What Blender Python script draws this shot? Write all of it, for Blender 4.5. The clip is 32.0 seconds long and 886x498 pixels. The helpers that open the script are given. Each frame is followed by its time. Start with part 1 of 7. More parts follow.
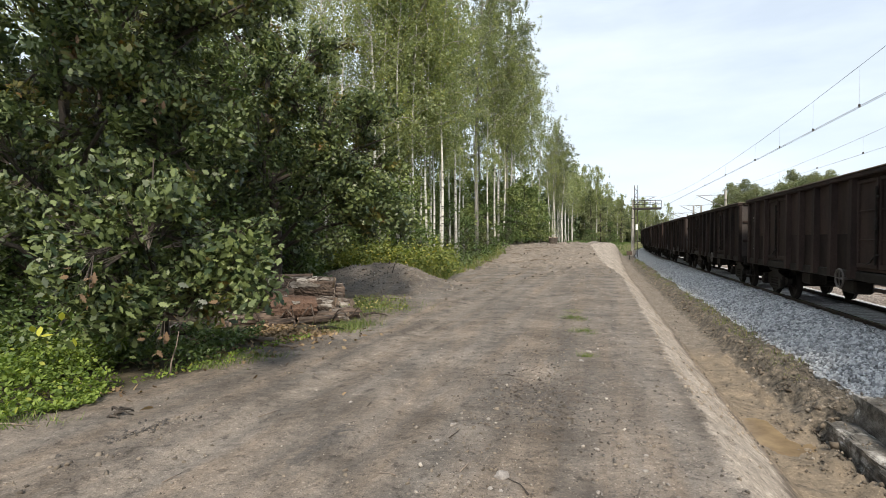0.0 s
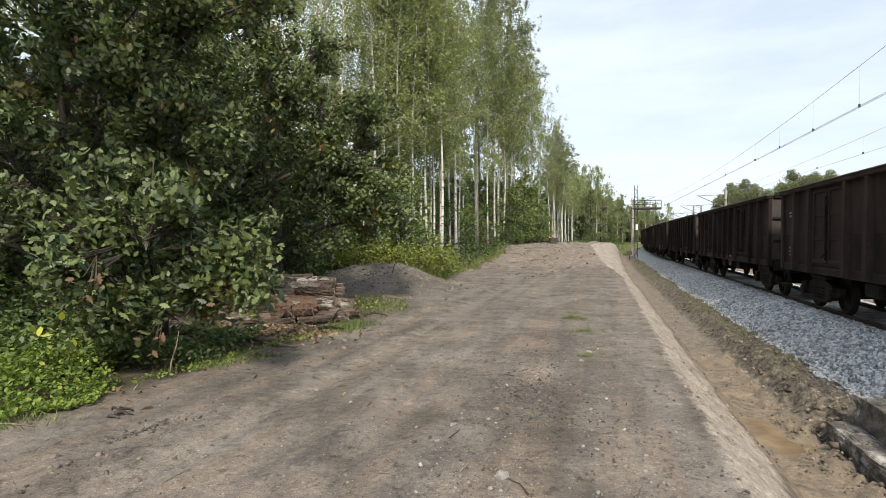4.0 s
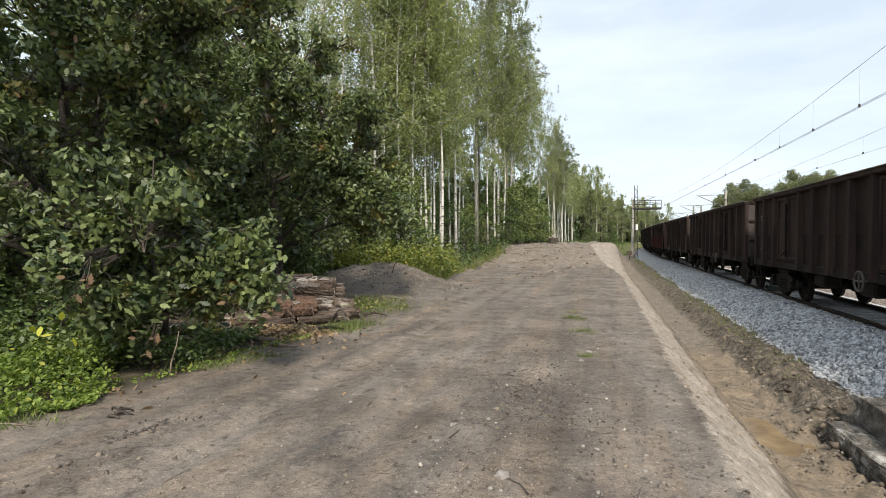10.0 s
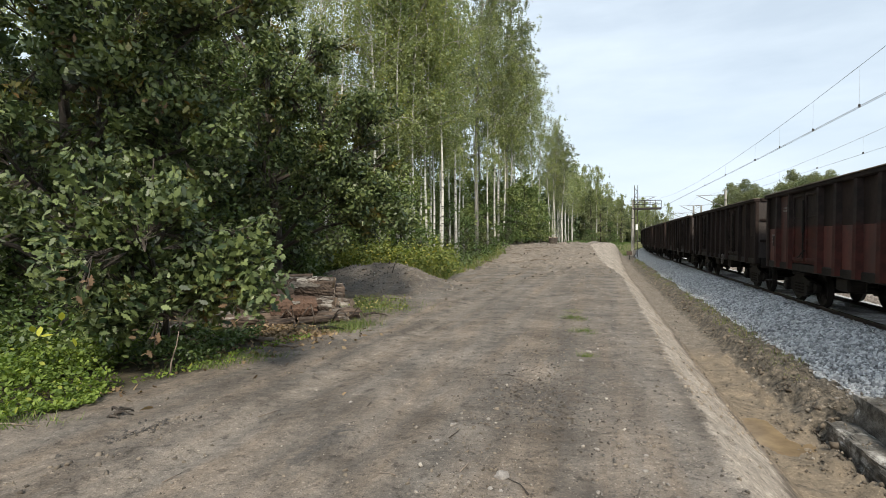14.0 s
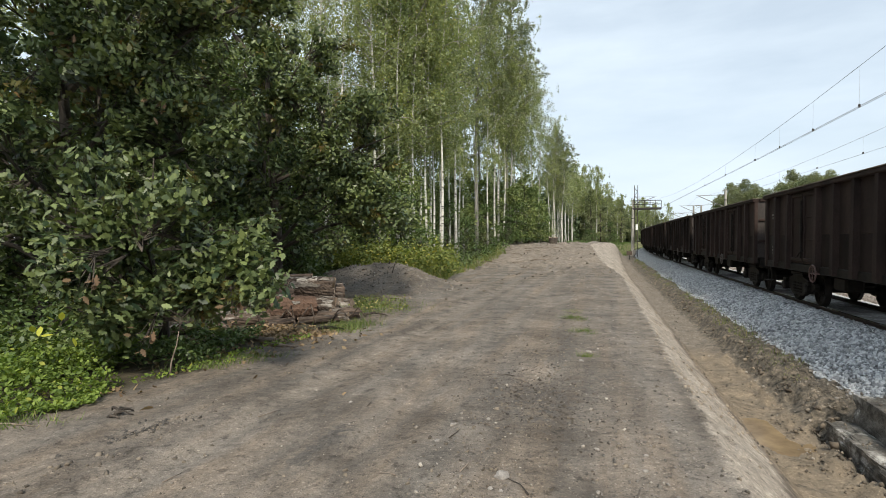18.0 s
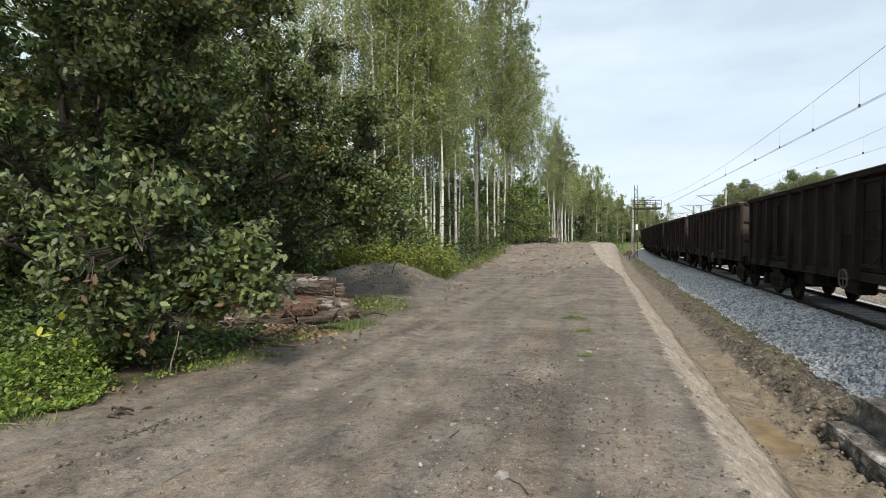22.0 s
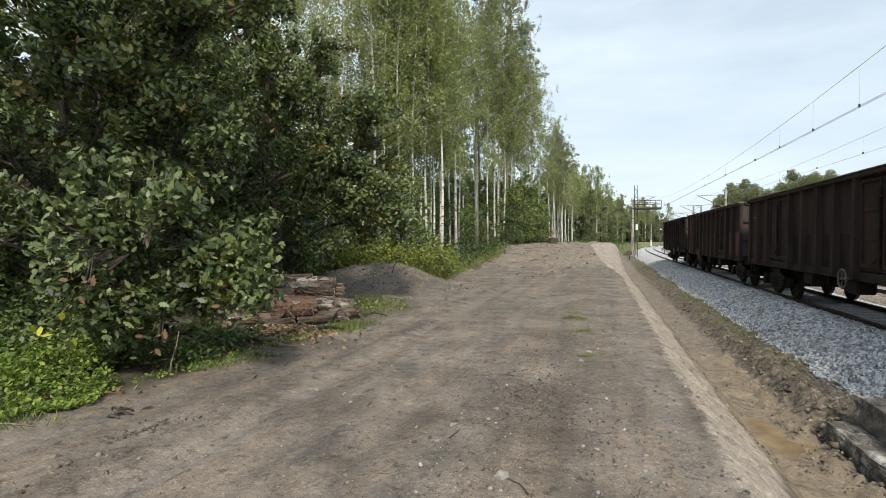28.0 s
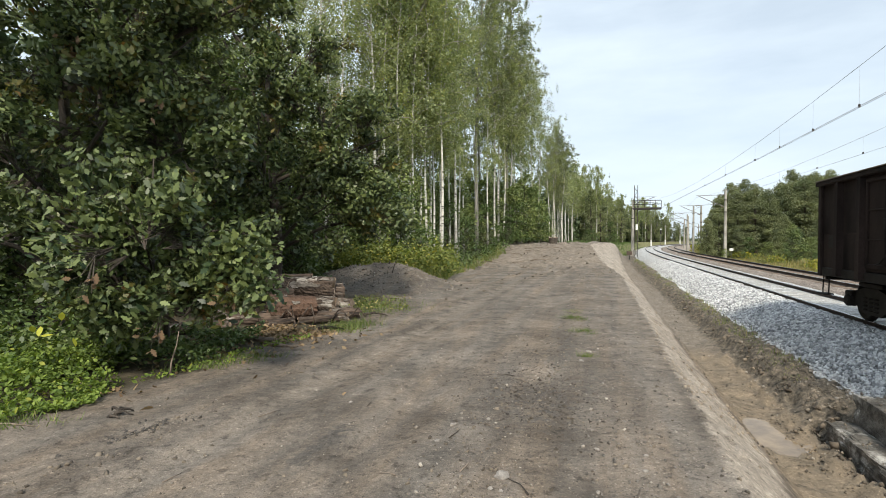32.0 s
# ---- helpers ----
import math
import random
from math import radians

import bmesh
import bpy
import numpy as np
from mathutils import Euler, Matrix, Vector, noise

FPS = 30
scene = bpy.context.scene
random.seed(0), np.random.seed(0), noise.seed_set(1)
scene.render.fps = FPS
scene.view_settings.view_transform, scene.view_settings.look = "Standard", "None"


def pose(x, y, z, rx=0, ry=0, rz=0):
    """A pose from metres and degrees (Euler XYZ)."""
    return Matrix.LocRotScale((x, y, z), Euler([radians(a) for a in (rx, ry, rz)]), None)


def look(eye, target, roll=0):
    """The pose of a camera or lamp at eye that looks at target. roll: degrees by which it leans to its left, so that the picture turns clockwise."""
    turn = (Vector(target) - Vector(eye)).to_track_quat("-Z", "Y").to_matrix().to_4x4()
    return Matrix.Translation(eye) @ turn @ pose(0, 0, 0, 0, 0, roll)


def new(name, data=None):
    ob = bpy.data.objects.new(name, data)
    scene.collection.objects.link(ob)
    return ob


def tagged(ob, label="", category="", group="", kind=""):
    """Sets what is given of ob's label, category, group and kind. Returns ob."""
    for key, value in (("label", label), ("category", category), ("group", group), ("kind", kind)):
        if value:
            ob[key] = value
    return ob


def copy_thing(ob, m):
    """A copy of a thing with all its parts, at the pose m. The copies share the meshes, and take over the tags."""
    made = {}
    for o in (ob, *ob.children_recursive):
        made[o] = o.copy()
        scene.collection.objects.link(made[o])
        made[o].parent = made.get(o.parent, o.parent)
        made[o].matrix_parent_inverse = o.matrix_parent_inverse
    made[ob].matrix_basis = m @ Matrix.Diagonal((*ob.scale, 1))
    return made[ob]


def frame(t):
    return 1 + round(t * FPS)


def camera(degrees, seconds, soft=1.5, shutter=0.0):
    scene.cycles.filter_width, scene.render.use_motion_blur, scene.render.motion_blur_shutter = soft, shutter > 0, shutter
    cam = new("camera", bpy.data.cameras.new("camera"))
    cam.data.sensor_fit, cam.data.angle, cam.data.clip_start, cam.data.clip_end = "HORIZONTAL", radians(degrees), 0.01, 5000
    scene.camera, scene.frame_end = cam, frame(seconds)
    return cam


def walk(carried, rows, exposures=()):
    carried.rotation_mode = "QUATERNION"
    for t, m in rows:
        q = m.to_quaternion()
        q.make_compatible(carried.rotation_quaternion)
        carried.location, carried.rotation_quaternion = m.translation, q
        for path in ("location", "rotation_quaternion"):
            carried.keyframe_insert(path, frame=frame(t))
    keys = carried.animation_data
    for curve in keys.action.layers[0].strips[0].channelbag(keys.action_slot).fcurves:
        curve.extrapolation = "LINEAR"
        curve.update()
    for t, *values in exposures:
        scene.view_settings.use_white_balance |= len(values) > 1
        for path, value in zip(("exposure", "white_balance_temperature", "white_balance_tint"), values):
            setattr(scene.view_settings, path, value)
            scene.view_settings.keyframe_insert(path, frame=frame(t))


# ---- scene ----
# ---- plan: z = 0 is the rail head, the camera stands at the origin and looks along +Y ----
EYE = (0.0, 0.0, 1.877)
cam = camera(80.04, 32.0, soft=0.8, shutter=0.15)
still = look(EYE, (0.0, 100.0, 1.877 - 1.97))
walk(cam, [(0, still), (32.0, still)], exposures=[(0, 0.15, 6560, 10), (9, 0.15, 6560, 10), (13, 0.03, 6480, 8), (19, -0.01, 6480, 7), (25, -0.01, 6480, 7), (28, 0.01, 6480, 7), (32, 0.05, 6500, 7)])

# ---- sky and sun ----
SUN_ELEV, SUN_AZ = radians(41), radians(178)   # the sun stands behind the camera; azimuth clockwise from +Y
world = bpy.data.worlds.new("sky")
scene.world = world
world.use_nodes = True
wn, wl = world.node_tree.nodes, world.node_tree.links
wn.clear()
w_out = wn.new("ShaderNodeOutputWorld")
w_bg = wn.new("ShaderNodeBackground")
w_sky = wn.new("ShaderNodeTexSky")
w_sky.sky_type = "NISHITA"
w_sky.sun_disc = False
w_sky.sun_elevation, w_sky.sun_rotation = SUN_ELEV, SUN_AZ
w_sky.air_density, w_sky.dust_density, w_sky.ozone_density = 1.0, 2.0, 1.0
w_co = wn.new("ShaderNodeTexCoord")
w_map = wn.new("ShaderNodeMapping")
w_map.inputs["Scale"].default_value = (1.2, 1.2, 5.0)
w_noise = wn.new("ShaderNodeTexNoise")
w_noise.inputs["Scale"].default_value = 1.6
w_noise.inputs["Detail"].default_value = 6
w_noise.inputs["Roughness"].default_value = 0.55
w_ramp = wn.new("ShaderNodeValToRGB")
w_ramp.color_ramp.elements[0].position, w_ramp.color_ramp.elements[0].color = 0.34, (0.62, 0.62, 0.62, 1)
w_ramp.color_ramp.elements[1].position, w_ramp.color_ramp.elements[1].color = 0.66, (0.92, 0.92, 0.92, 1)
w_mix = wn.new("ShaderNodeMix")
w_mix.data_type = "RGBA"
w_mix.inputs["B"].default_value = (7.7, 8.6, 9.6, 1)
w_bg.inputs["Strength"].default_value = 0.12
wl.new(w_co.outputs["Generated"], w_map.inputs["Vector"])
wl.new(w_map.outputs["Vector"], w_noise.inputs["Vector"])
wl.new(w_noise.outputs["Fac"], w_ramp.inputs["Fac"])
wl.new(w_ramp.outputs["Color"], w_mix.inputs["Factor"])
wl.new(w_sky.outputs["Color"], w_mix.inputs["A"])
wl.new(w_mix.outputs["Result"], w_bg.inputs["Color"])
wl.new(w_bg.outputs["Background"], w_out.inputs["Surface"])

sun = new("sun", bpy.data.lights.new("sun", "SUN"))
sun.data.energy, sun.data.angle, sun.data.color = 4.65, radians(11.0), (1.0, 0.91, 0.78)
sun_dir = Vector((math.sin(SUN_AZ) * math.cos(SUN_ELEV), math.cos(SUN_AZ) * math.cos(SUN_ELEV), math.sin(SUN_ELEV)))
sun.matrix_basis = look(sun_dir * 50, (0, 0, 0))


# ---- materials ----
def mat(name):
    m = bpy.data.materials.new(name)
    m.use_nodes = True
    return m, m.node_tree.nodes, m.node_tree.links, m.node_tree.nodes["Principled BSDF"]


def noise_node(n, l, scale, detail=5.0, rough=0.6, vec=None, kind="ShaderNodeTexNoise"):
    t = n.new(kind)
    t.inputs["Scale"].default_value = scale
    if kind == "ShaderNodeTexNoise":
        t.inputs["Detail"].default_value, t.inputs["Roughness"].default_value = detail, rough
    if vec is not None:
        l.new(vec, t.inputs["Vector"])
    return t


def ramp_node(n, l, fac, stops):
    r = n.new("ShaderNodeValToRGB")
    while len(r.color_ramp.elements) < len(stops):
        r.color_ramp.elements.new(0.5)
    for e, (p, c) in zip(r.color_ramp.elements, stops):
        e.position, e.color = p, (*c, 1)
    l.new(fac, r.inputs["Fac"])
    return r


def mix_node(n, l, fac, a, b, blend="MIX"):
    m = n.new("ShaderNodeMix")
    m.data_type, m.blend_type = "RGBA", blend
    for sock, v in ((m.inputs["Factor"], fac), (m.inputs["A"], a), (m.inputs["B"], b)):
        if isinstance(v, (int, float)):
            sock.default_value = v
        elif isinstance(v, tuple):
            sock.default_value = (*v, 1)
        else:
            l.new(v, sock)
    return m.outputs["Result"]


def bump_node(n, l, height, strength, distance, bsdf):
    b = n.new("ShaderNodeBump")
    b.inputs["Strength"].default_value, b.inputs["Distance"].default_value = strength, distance
    l.new(height, b.inputs["Height"])
    l.new(b.outputs["Normal"], bsdf.inputs["Normal"])


def simple(name, a, b, scale=6.0, rough=0.8, metal=0.0, bump=0.3, dist=0.01, fine=60.0, stretch=(1, 1, 1), per_object=0.0, stain=None, gloss=0.5):
    """A two-tone weathered surface in object space."""
    m, n, l, p = mat(name)
    co = n.new("ShaderNodeTexCoord")
    mp = n.new("ShaderNodeMapping")
    mp.inputs["Scale"].default_value = stretch
    l.new(co.outputs["Object"], mp.inputs["Vector"])
    info = n.new("ShaderNodeObjectInfo")
    add = n.new("ShaderNodeVectorMath")
    add.operation = "ADD"
    mul = n.new("ShaderNodeMath")
    mul.operation = "MULTIPLY"
    mul.inputs[1].default_value = 37.0
    l.new(info.outputs["Random"], mul.inputs[0])
    l.new(mp.outputs["Vector"], add.inputs[0])
    l.new(mul.outputs[0], add.inputs[1])
    t1 = noise_node(n, l, scale, 5, 0.62, add.outputs[0])
    t2 = noise_node(n, l, fine, 3, 0.6, add.outputs[0])
    c = ramp_node(n, l, t1.outputs["Fac"], [(0.34, a), (0.66, b)]).outputs["Color"]
    g = ramp_node(n, l, t2.outputs["Fac"], [(0.3, (0.72, 0.72, 0.72)), (0.7, (1.15, 1.15, 1.15))]).outputs["Color"]
    c = mix_node(n, l, 1.0, c, g, "MULTIPLY")
    if stain:
        t3 = noise_node(n, l, scale * 0.37, 6, 0.7, add.outputs[0])
        k = ramp_node(n, l, t3.outputs["Fac"], [(stain[1], (0, 0, 0)), (stain[1] + 0.12, (1, 1, 1))]).outputs["Color"]
        c = mix_node(n, l, k, c, stain[0])
    if per_object:
        h = n.new("ShaderNodeHueSaturation")
        mr = n.new("ShaderNodeMapRange")
        mr.inputs["To Min"].default_value, mr.inputs["To Max"].default_value = 1 - per_object, 1 + per_object
        l.new(info.outputs["Random"], mr.inputs["Value"])
        l.new(mr.outputs["Result"], h.inputs["Value"])
        l.new(c, h.inputs["Color"])
        c = h.outputs["Color"]
    l.new(c, p.inputs["Base Color"])
    p.inputs["Roughness"].default_value, p.inputs["Metallic"].default_value = rough, metal
    p.inputs["Specular IOR Level"].default_value = gloss
    if bump:
        bump_node(n, l, t2.outputs["Fac"], bump, dist, p)
    return m


def leaf_mat(name, dark, light, odd=None, odd_at=0.9, trans=0.35, rough=0.5, clump=0.5):
    """Foliage: each leaf its own tone, whole clumps lighter or darker, some light passing through."""
    m, n, l, p = mat(name)
    geo = n.new("ShaderNodeNewGeometry")
    t = noise_node(n, l, clump, 3, 0.6, geo.outputs["Position"])
    stops = [(0.0, dark), (0.85, light)]
    if odd:
        stops = [(0.0, dark), (odd_at - 0.02, light), (odd_at, odd), (1.0, odd)]
    c = ramp_node(n, l, geo.outputs["Random Per Island"], stops).outputs["Color"]
    g = ramp_node(n, l, t.outputs["Fac"], [(0.3, (0.62, 0.66, 0.62)), (0.7, (1.25, 1.2, 1.0))]).outputs["Color"]
    c = mix_node(n, l, 1.0, c, g, "MULTIPLY")
    l.new(c, p.inputs["Base Color"])
    p.inputs["Roughness"].default_value = rough
    tr = n.new("ShaderNodeBsdfTranslucent")
    tc = mix_node(n, l, 1.0, c, (1.2, 1.25, 0.55), "MULTIPLY")
    l.new(tc, tr.inputs["Color"])
    ms = n.new("ShaderNodeMixShader")
    ms.inputs["Fac"].default_value = trans
    out = n["Material Output"]
    l.new(p.outputs["BSDF"], ms.inputs[1])
    l.new(tr.outputs["BSDF"], ms.inputs[2])
    l.new(ms.outputs["Shader"], out.inputs["Surface"])
    return m


M_OAK = leaf_mat("oak_leaf", (0.022, 0.044, 0.019), (0.19, 0.235, 0.10), (0.20, 0.15, 0.065), 0.975, 0.2, 0.46, 1.3)
M_OAK_BROWN = leaf_mat("dead_oak_leaf", (0.16, 0.10, 0.07), (0.32, 0.22, 0.155), None, 0.9, 0.25, 0.7)
M_OAK_GOLD = leaf_mat("yellowing_oak_leaf", (0.085, 0.105, 0.03), (0.22, 0.19, 0.065), (0.24, 0.14, 0.06), 0.9, 0.3, 0.5)
M_BIRCH = leaf_mat("birch_leaf", (0.165, 0.20, 0.118), (0.37, 0.41, 0.25), (0.40, 0.37, 0.17), 0.97, 0.5, 0.45, 0.35)
M_ASPEN = leaf_mat("aspen_leaf", (0.08, 0.105, 0.062), (0.25, 0.285, 0.18), None, 0.9, 0.35, 0.4, 0.5)
M_SHRUB = leaf_mat("shrub_leaf", (0.04, 0.075, 0.026), (0.125, 0.18, 0.062), None, 0.9, 0.25, 0.5, 0.7)
M_UNDER_LEAF = leaf_mat("young_tree_leaf", (0.06, 0.10, 0.04), (0.195, 0.245, 0.10), None, 0.9, 0.3, 0.5, 0.7)
M_BUSH = leaf_mat("bush_leaf", (0.09, 0.13, 0.05), (0.24, 0.285, 0.12), None, 0.9, 0.3, 0.5, 0.7)
M_TUFT = leaf_mat("fresh_grass_blade", (0.075, 0.118, 0.034), (0.18, 0.235, 0.078), (0.3, 0.27, 0.12), 0.93, 0.35, 0.6, 2.0)
M_HERB = leaf_mat("herb_leaf", (0.085, 0.145, 0.035), (0.28, 0.37, 0.085), (0.36, 0.38, 0.07), 0.985, 0.4, 0.7, 3.0)
M_YELLOWGREEN = leaf_mat("bramble_leaf", (0.085, 0.125, 0.035), (0.25, 0.28, 0.08), (0.38, 0.34, 0.08), 0.93, 0.4, 0.5, 1.0)
M_GOLDENROD = leaf_mat("goldenrod_flower", (0.26, 0.24, 0.03), (0.46, 0.40, 0.04), (0.14, 0.2, 0.05), 0.6, 0.3, 0.7, 1.0)
M_PINE = leaf_mat("dark_wood_leaf", (0.028, 0.05, 0.026), (0.085, 0.118, 0.058), None, 0.9, 0.15, 0.5, 0.12)
M_LINE = leaf_mat("line_tree_leaf", (0.115, 0.14, 0.085), (0.235, 0.262, 0.155), None, 0.9, 0.3, 0.75, 0.3)
M_GRASS = leaf_mat("grass_blade", (0.09, 0.13, 0.035), (0.21, 0.25, 0.075), (0.36, 0.31, 0.15), 0.86, 0.35, 0.6, 2.0)
M_DRYGRASS = leaf_mat("dry_grass_blade", (0.22, 0.19, 0.09), (0.40, 0.34, 0.18), (0.18, 0.2, 0.06), 0.75, 0.3, 0.7, 2.0)
M_LITTER = leaf_mat("leaf_litter", (0.13, 0.085, 0.055), (0.36, 0.26, 0.175), None, 0.9, 0.15, 0.8, 3.0)

M_RUST = simple("dark_sooty_steel", (0.011, 0.0085, 0.0078), (0.037, 0.026, 0.0225), 1.6, 0.75, 0.0, 0.35, 0.004, 45, (1, 1, 0.35), 0.18, ((0.045, 0.029, 0.025), 0.66), gloss=0.1)
M_RUSTB = simple("brown_rusty_steel", (0.019, 0.013, 0.0115), (0.047, 0.031, 0.026), 1.6, 0.75, 0.0, 0.35, 0.004, 45, (1, 1, 0.35), 0.15, ((0.018, 0.014, 0.012), 0.58), gloss=0.15)
M_RED = simple("worn_red_paint", (0.045, 0.015, 0.012), (0.105, 0.030, 0.023), 2.2, 0.65, 0.0, 0.3, 0.003, 50, (1, 1, 0.4), 0.12, ((0.018, 0.012, 0.010), 0.5))


def two_tone(name, split):
    """Worn red paint on the lower part of a post or door, soot above, with a ragged border."""
    m, n, l, p = mat(name)
    co = n.new("ShaderNodeTexCoord")
    sep = n.new("ShaderNodeSeparateXYZ")
    l.new(co.outputs["Object"], sep.inputs["Vector"])
    t = noise_node(n, l, 3.0, 5, 0.65, co.outputs["Object"])
    add = n.new("ShaderNodeMath")
    add.operation = "MULTIPLY_ADD"
    l.new(t.outputs["Fac"], add.inputs[0])
    add.inputs[1].default_value = 0.35
    l.new(sep.outputs["Z"], add.inputs[2])
    k = ramp_node(n, l, add.outputs[0], [((split + 0.14) / 3.0, (0, 0, 0)), ((split + 0.24) / 3.0, (1, 1, 1))])
    div = n.new("ShaderNodeMath")
    div.operation = "DIVIDE"
    div.inputs[1].default_value = 3.0
    l.new(add.outputs[0], div.inputs[0])
    l.new(div.outputs[0], k.inputs["Fac"])
    red = ramp_node(n, l, t.outputs["Fac"], [(0.34, (0.03, 0.012, 0.010)), (0.66, (0.078, 0.024, 0.019))]).outputs["Color"]
    soot = ramp_node(n, l, t.outputs["Fac"], [(0.34, (0.012, 0.0095, 0.009)), (0.66, (0.037, 0.026, 0.0225))]).outputs["Color"]
    l.new(mix_node(n, l, k.outputs["Color"], red, soot), p.inputs["Base Color"])
    p.inputs["Roughness"].default_value = 0.72
    p.inputs["Specular IOR Level"].default_value = 0.15
    bump_node(n, l, t.outputs["Fac"], 0.3, 0.004, p)
    return m


M_TWOTONE = two_tone("red_and_soot_paint", 0.98)
M_UNDER = simple("black_greasy_iron", (0.010, 0.009, 0.008), (0.024, 0.020, 0.017), 5, 0.7, 0.0, 0.4, 0.005, 60, gloss=0.15)
M_RING = simple("worn_iron_ring", (0.045, 0.038, 0.034), (0.11, 0.095, 0.085), 6, 0.6, 0.0, 0.2, 0.003, 60)
M_WHEELRED = simple("rubbed_red_wheel_rim", (0.07, 0.035, 0.03), (0.15, 0.085, 0.075), 6, 0.6, 0.0, 0.2, 0.003, 60)
M_PALE = simple("faded_white_lettering", (0.10, 0.09, 0.085), (0.26, 0.24, 0.22), 12, 0.8, 0.0, 0.0)
M_ENDGREY = simple("grey_brown_end_panel", (0.025, 0.019, 0.0165), (0.06, 0.046, 0.041), 2.5, 0.75, 0.0, 0.3, 0.004, 40, (1, 1, 0.4), 0.2)
M_RIM = simple("pale_top_rail", (0.14, 0.115, 0.085), (0.24, 0.20, 0.15), 2.0, 0.8, 0.0, 0.3, 0.004, 40, (1, 1, 1), 0.1)
M_RAIL = simple("rusty_rail_side", (0.03, 0.02, 0.016), (0.06, 0.038, 0.028), 4, 0.8, 0.0, 0.3, 0.003, 60)
M_RAILTOP = simple("polished_rail_head", (0.42, 0.42, 0.42), (0.6, 0.6, 0.6), 3, 0.25, 1.0, 0.05, 0.001, 60)
M_CONCRETE = simple("weathered_concrete", (0.25, 0.24, 0.21), (0.44, 0.42, 0.38), 2.4, 0.9, 0.0, 0.5, 0.008, 45, (1, 1, 0.5), 0.08, ((0.16, 0.15, 0.125), 0.62))
M_OLDCONC = simple("mossy_old_concrete", (0.04, 0.036, 0.03), (0.20, 0.182, 0.158), 4.5, 0.95, 0.0, 1.0, 0.04, 24, (1, 1, 1), 0.08, ((0.55, 0.53, 0.49), 0.54))
M_STEEL = simple("grey_galvanised_steel", (0.13, 0.13, 0.125), (0.24, 0.235, 0.22), 6, 0.6, 0.3, 0.2, 0.003, 50)
M_DARKSTEEL = simple("dark_lattice_steel", (0.022, 0.02, 0.018), (0.055, 0.048, 0.043), 5, 0.7, 0.2, 0.2, 0.003, 50)
M_WIRE = simple("dull_copper_wire", (0.26, 0.27, 0.28), (0.36, 0.37, 0.38), 3, 0.6, 0.3, 0.0)
M_INSUL = simple("brown_porcelain", (0.11, 0.05, 0.03), (0.16, 0.08, 0.05), 3, 0.3, 0.0, 0.0)
M_WHITE = simple("white_enamel", (0.7, 0.7, 0.68), (0.82, 0.82, 0.8), 5, 0.5, 0.0, 0.0)
M_ORANGE = simple("rusty_dark_box", (0.045, 0.032, 0.026), (0.10, 0.068, 0.05), 5, 0.7, 0.0, 0.2)
M_BARK = simple("grey_brown_bark", (0.035, 0.028, 0.023), (0.10, 0.082, 0.066), 5, 0.95, 0.0, 1.0, 0.03, 26, (1, 1, 0.22), 0.2)
M_LOGBARK = simple("peeling_log_bark", (0.022, 0.016, 0.013), (0.12, 0.087, 0.066), 11, 0.95, 0.0, 1.0, 0.03, 22, (0.25, 1, 1), 0.25, ((0.40, 0.37, 0.33), 0.55))
M_GREYBARK = simple("smooth_grey_bark", (0.13, 0.12, 0.108), (0.30, 0.285, 0.26), 4, 0.95, 0.0, 0.8, 0.02, 26, (1, 1, 0.25), 0.1)
M_BIRCHTWIG = simple("pale_brown_birch_limb", (0.20, 0.18, 0.16), (0.46, 0.43, 0.40), 3, 0.9, 0.0, 0.3, 0.01, 40)
M_FLAKE = simple("pale_flaking_bark", (0.06, 0.048, 0.04), (0.27, 0.245, 0.215), 18, 0.95, 0.0, 0.7, 0.01, 40, (0.3, 1, 1), 0.3)
M_LOGRED = simple("split_reddish_wood", (0.045, 0.027, 0.019), (0.125, 0.074, 0.05), 3, 0.9, 0.0, 0.8, 0.02, 24, (0.2, 1, 1), 0.15)
M_CUT = simple("sawn_log_end", (0.16, 0.115, 0.08), (0.34, 0.26, 0.19), 6, 0.9, 0.0, 0.6, 0.006, 40, (1, 1, 1), 0.2)
M_TWIG = simple("dry_twig", (0.11, 0.085, 0.065), (0.26, 0.21, 0.17), 8, 0.9, 0.0, 0.3, 0.004, 60, (1, 1, 1), 0.3)
M_PEBBLE = simple("pale_pebble", (0.17, 0.15, 0.13), (0.36, 0.33, 0.30), 6, 0.85, 0.0, 0.3, 0.004, 50, (1, 1, 1), 0.3)
M_SLEEPER = simple("dusty_concrete_sleeper", (0.27, 0.265, 0.25), (0.4, 0.395, 0.38), 3, 0.9, 0.0, 0.4, 0.005, 50, (1, 1, 1), 0.1)
M_OLDSLEEPER = simple("brown_old_sleeper", (0.10, 0.075, 0.058), (0.2, 0.15, 0.115), 3, 0.9, 0.0, 0.4, 0.005, 50, (1, 1, 1), 0.1)


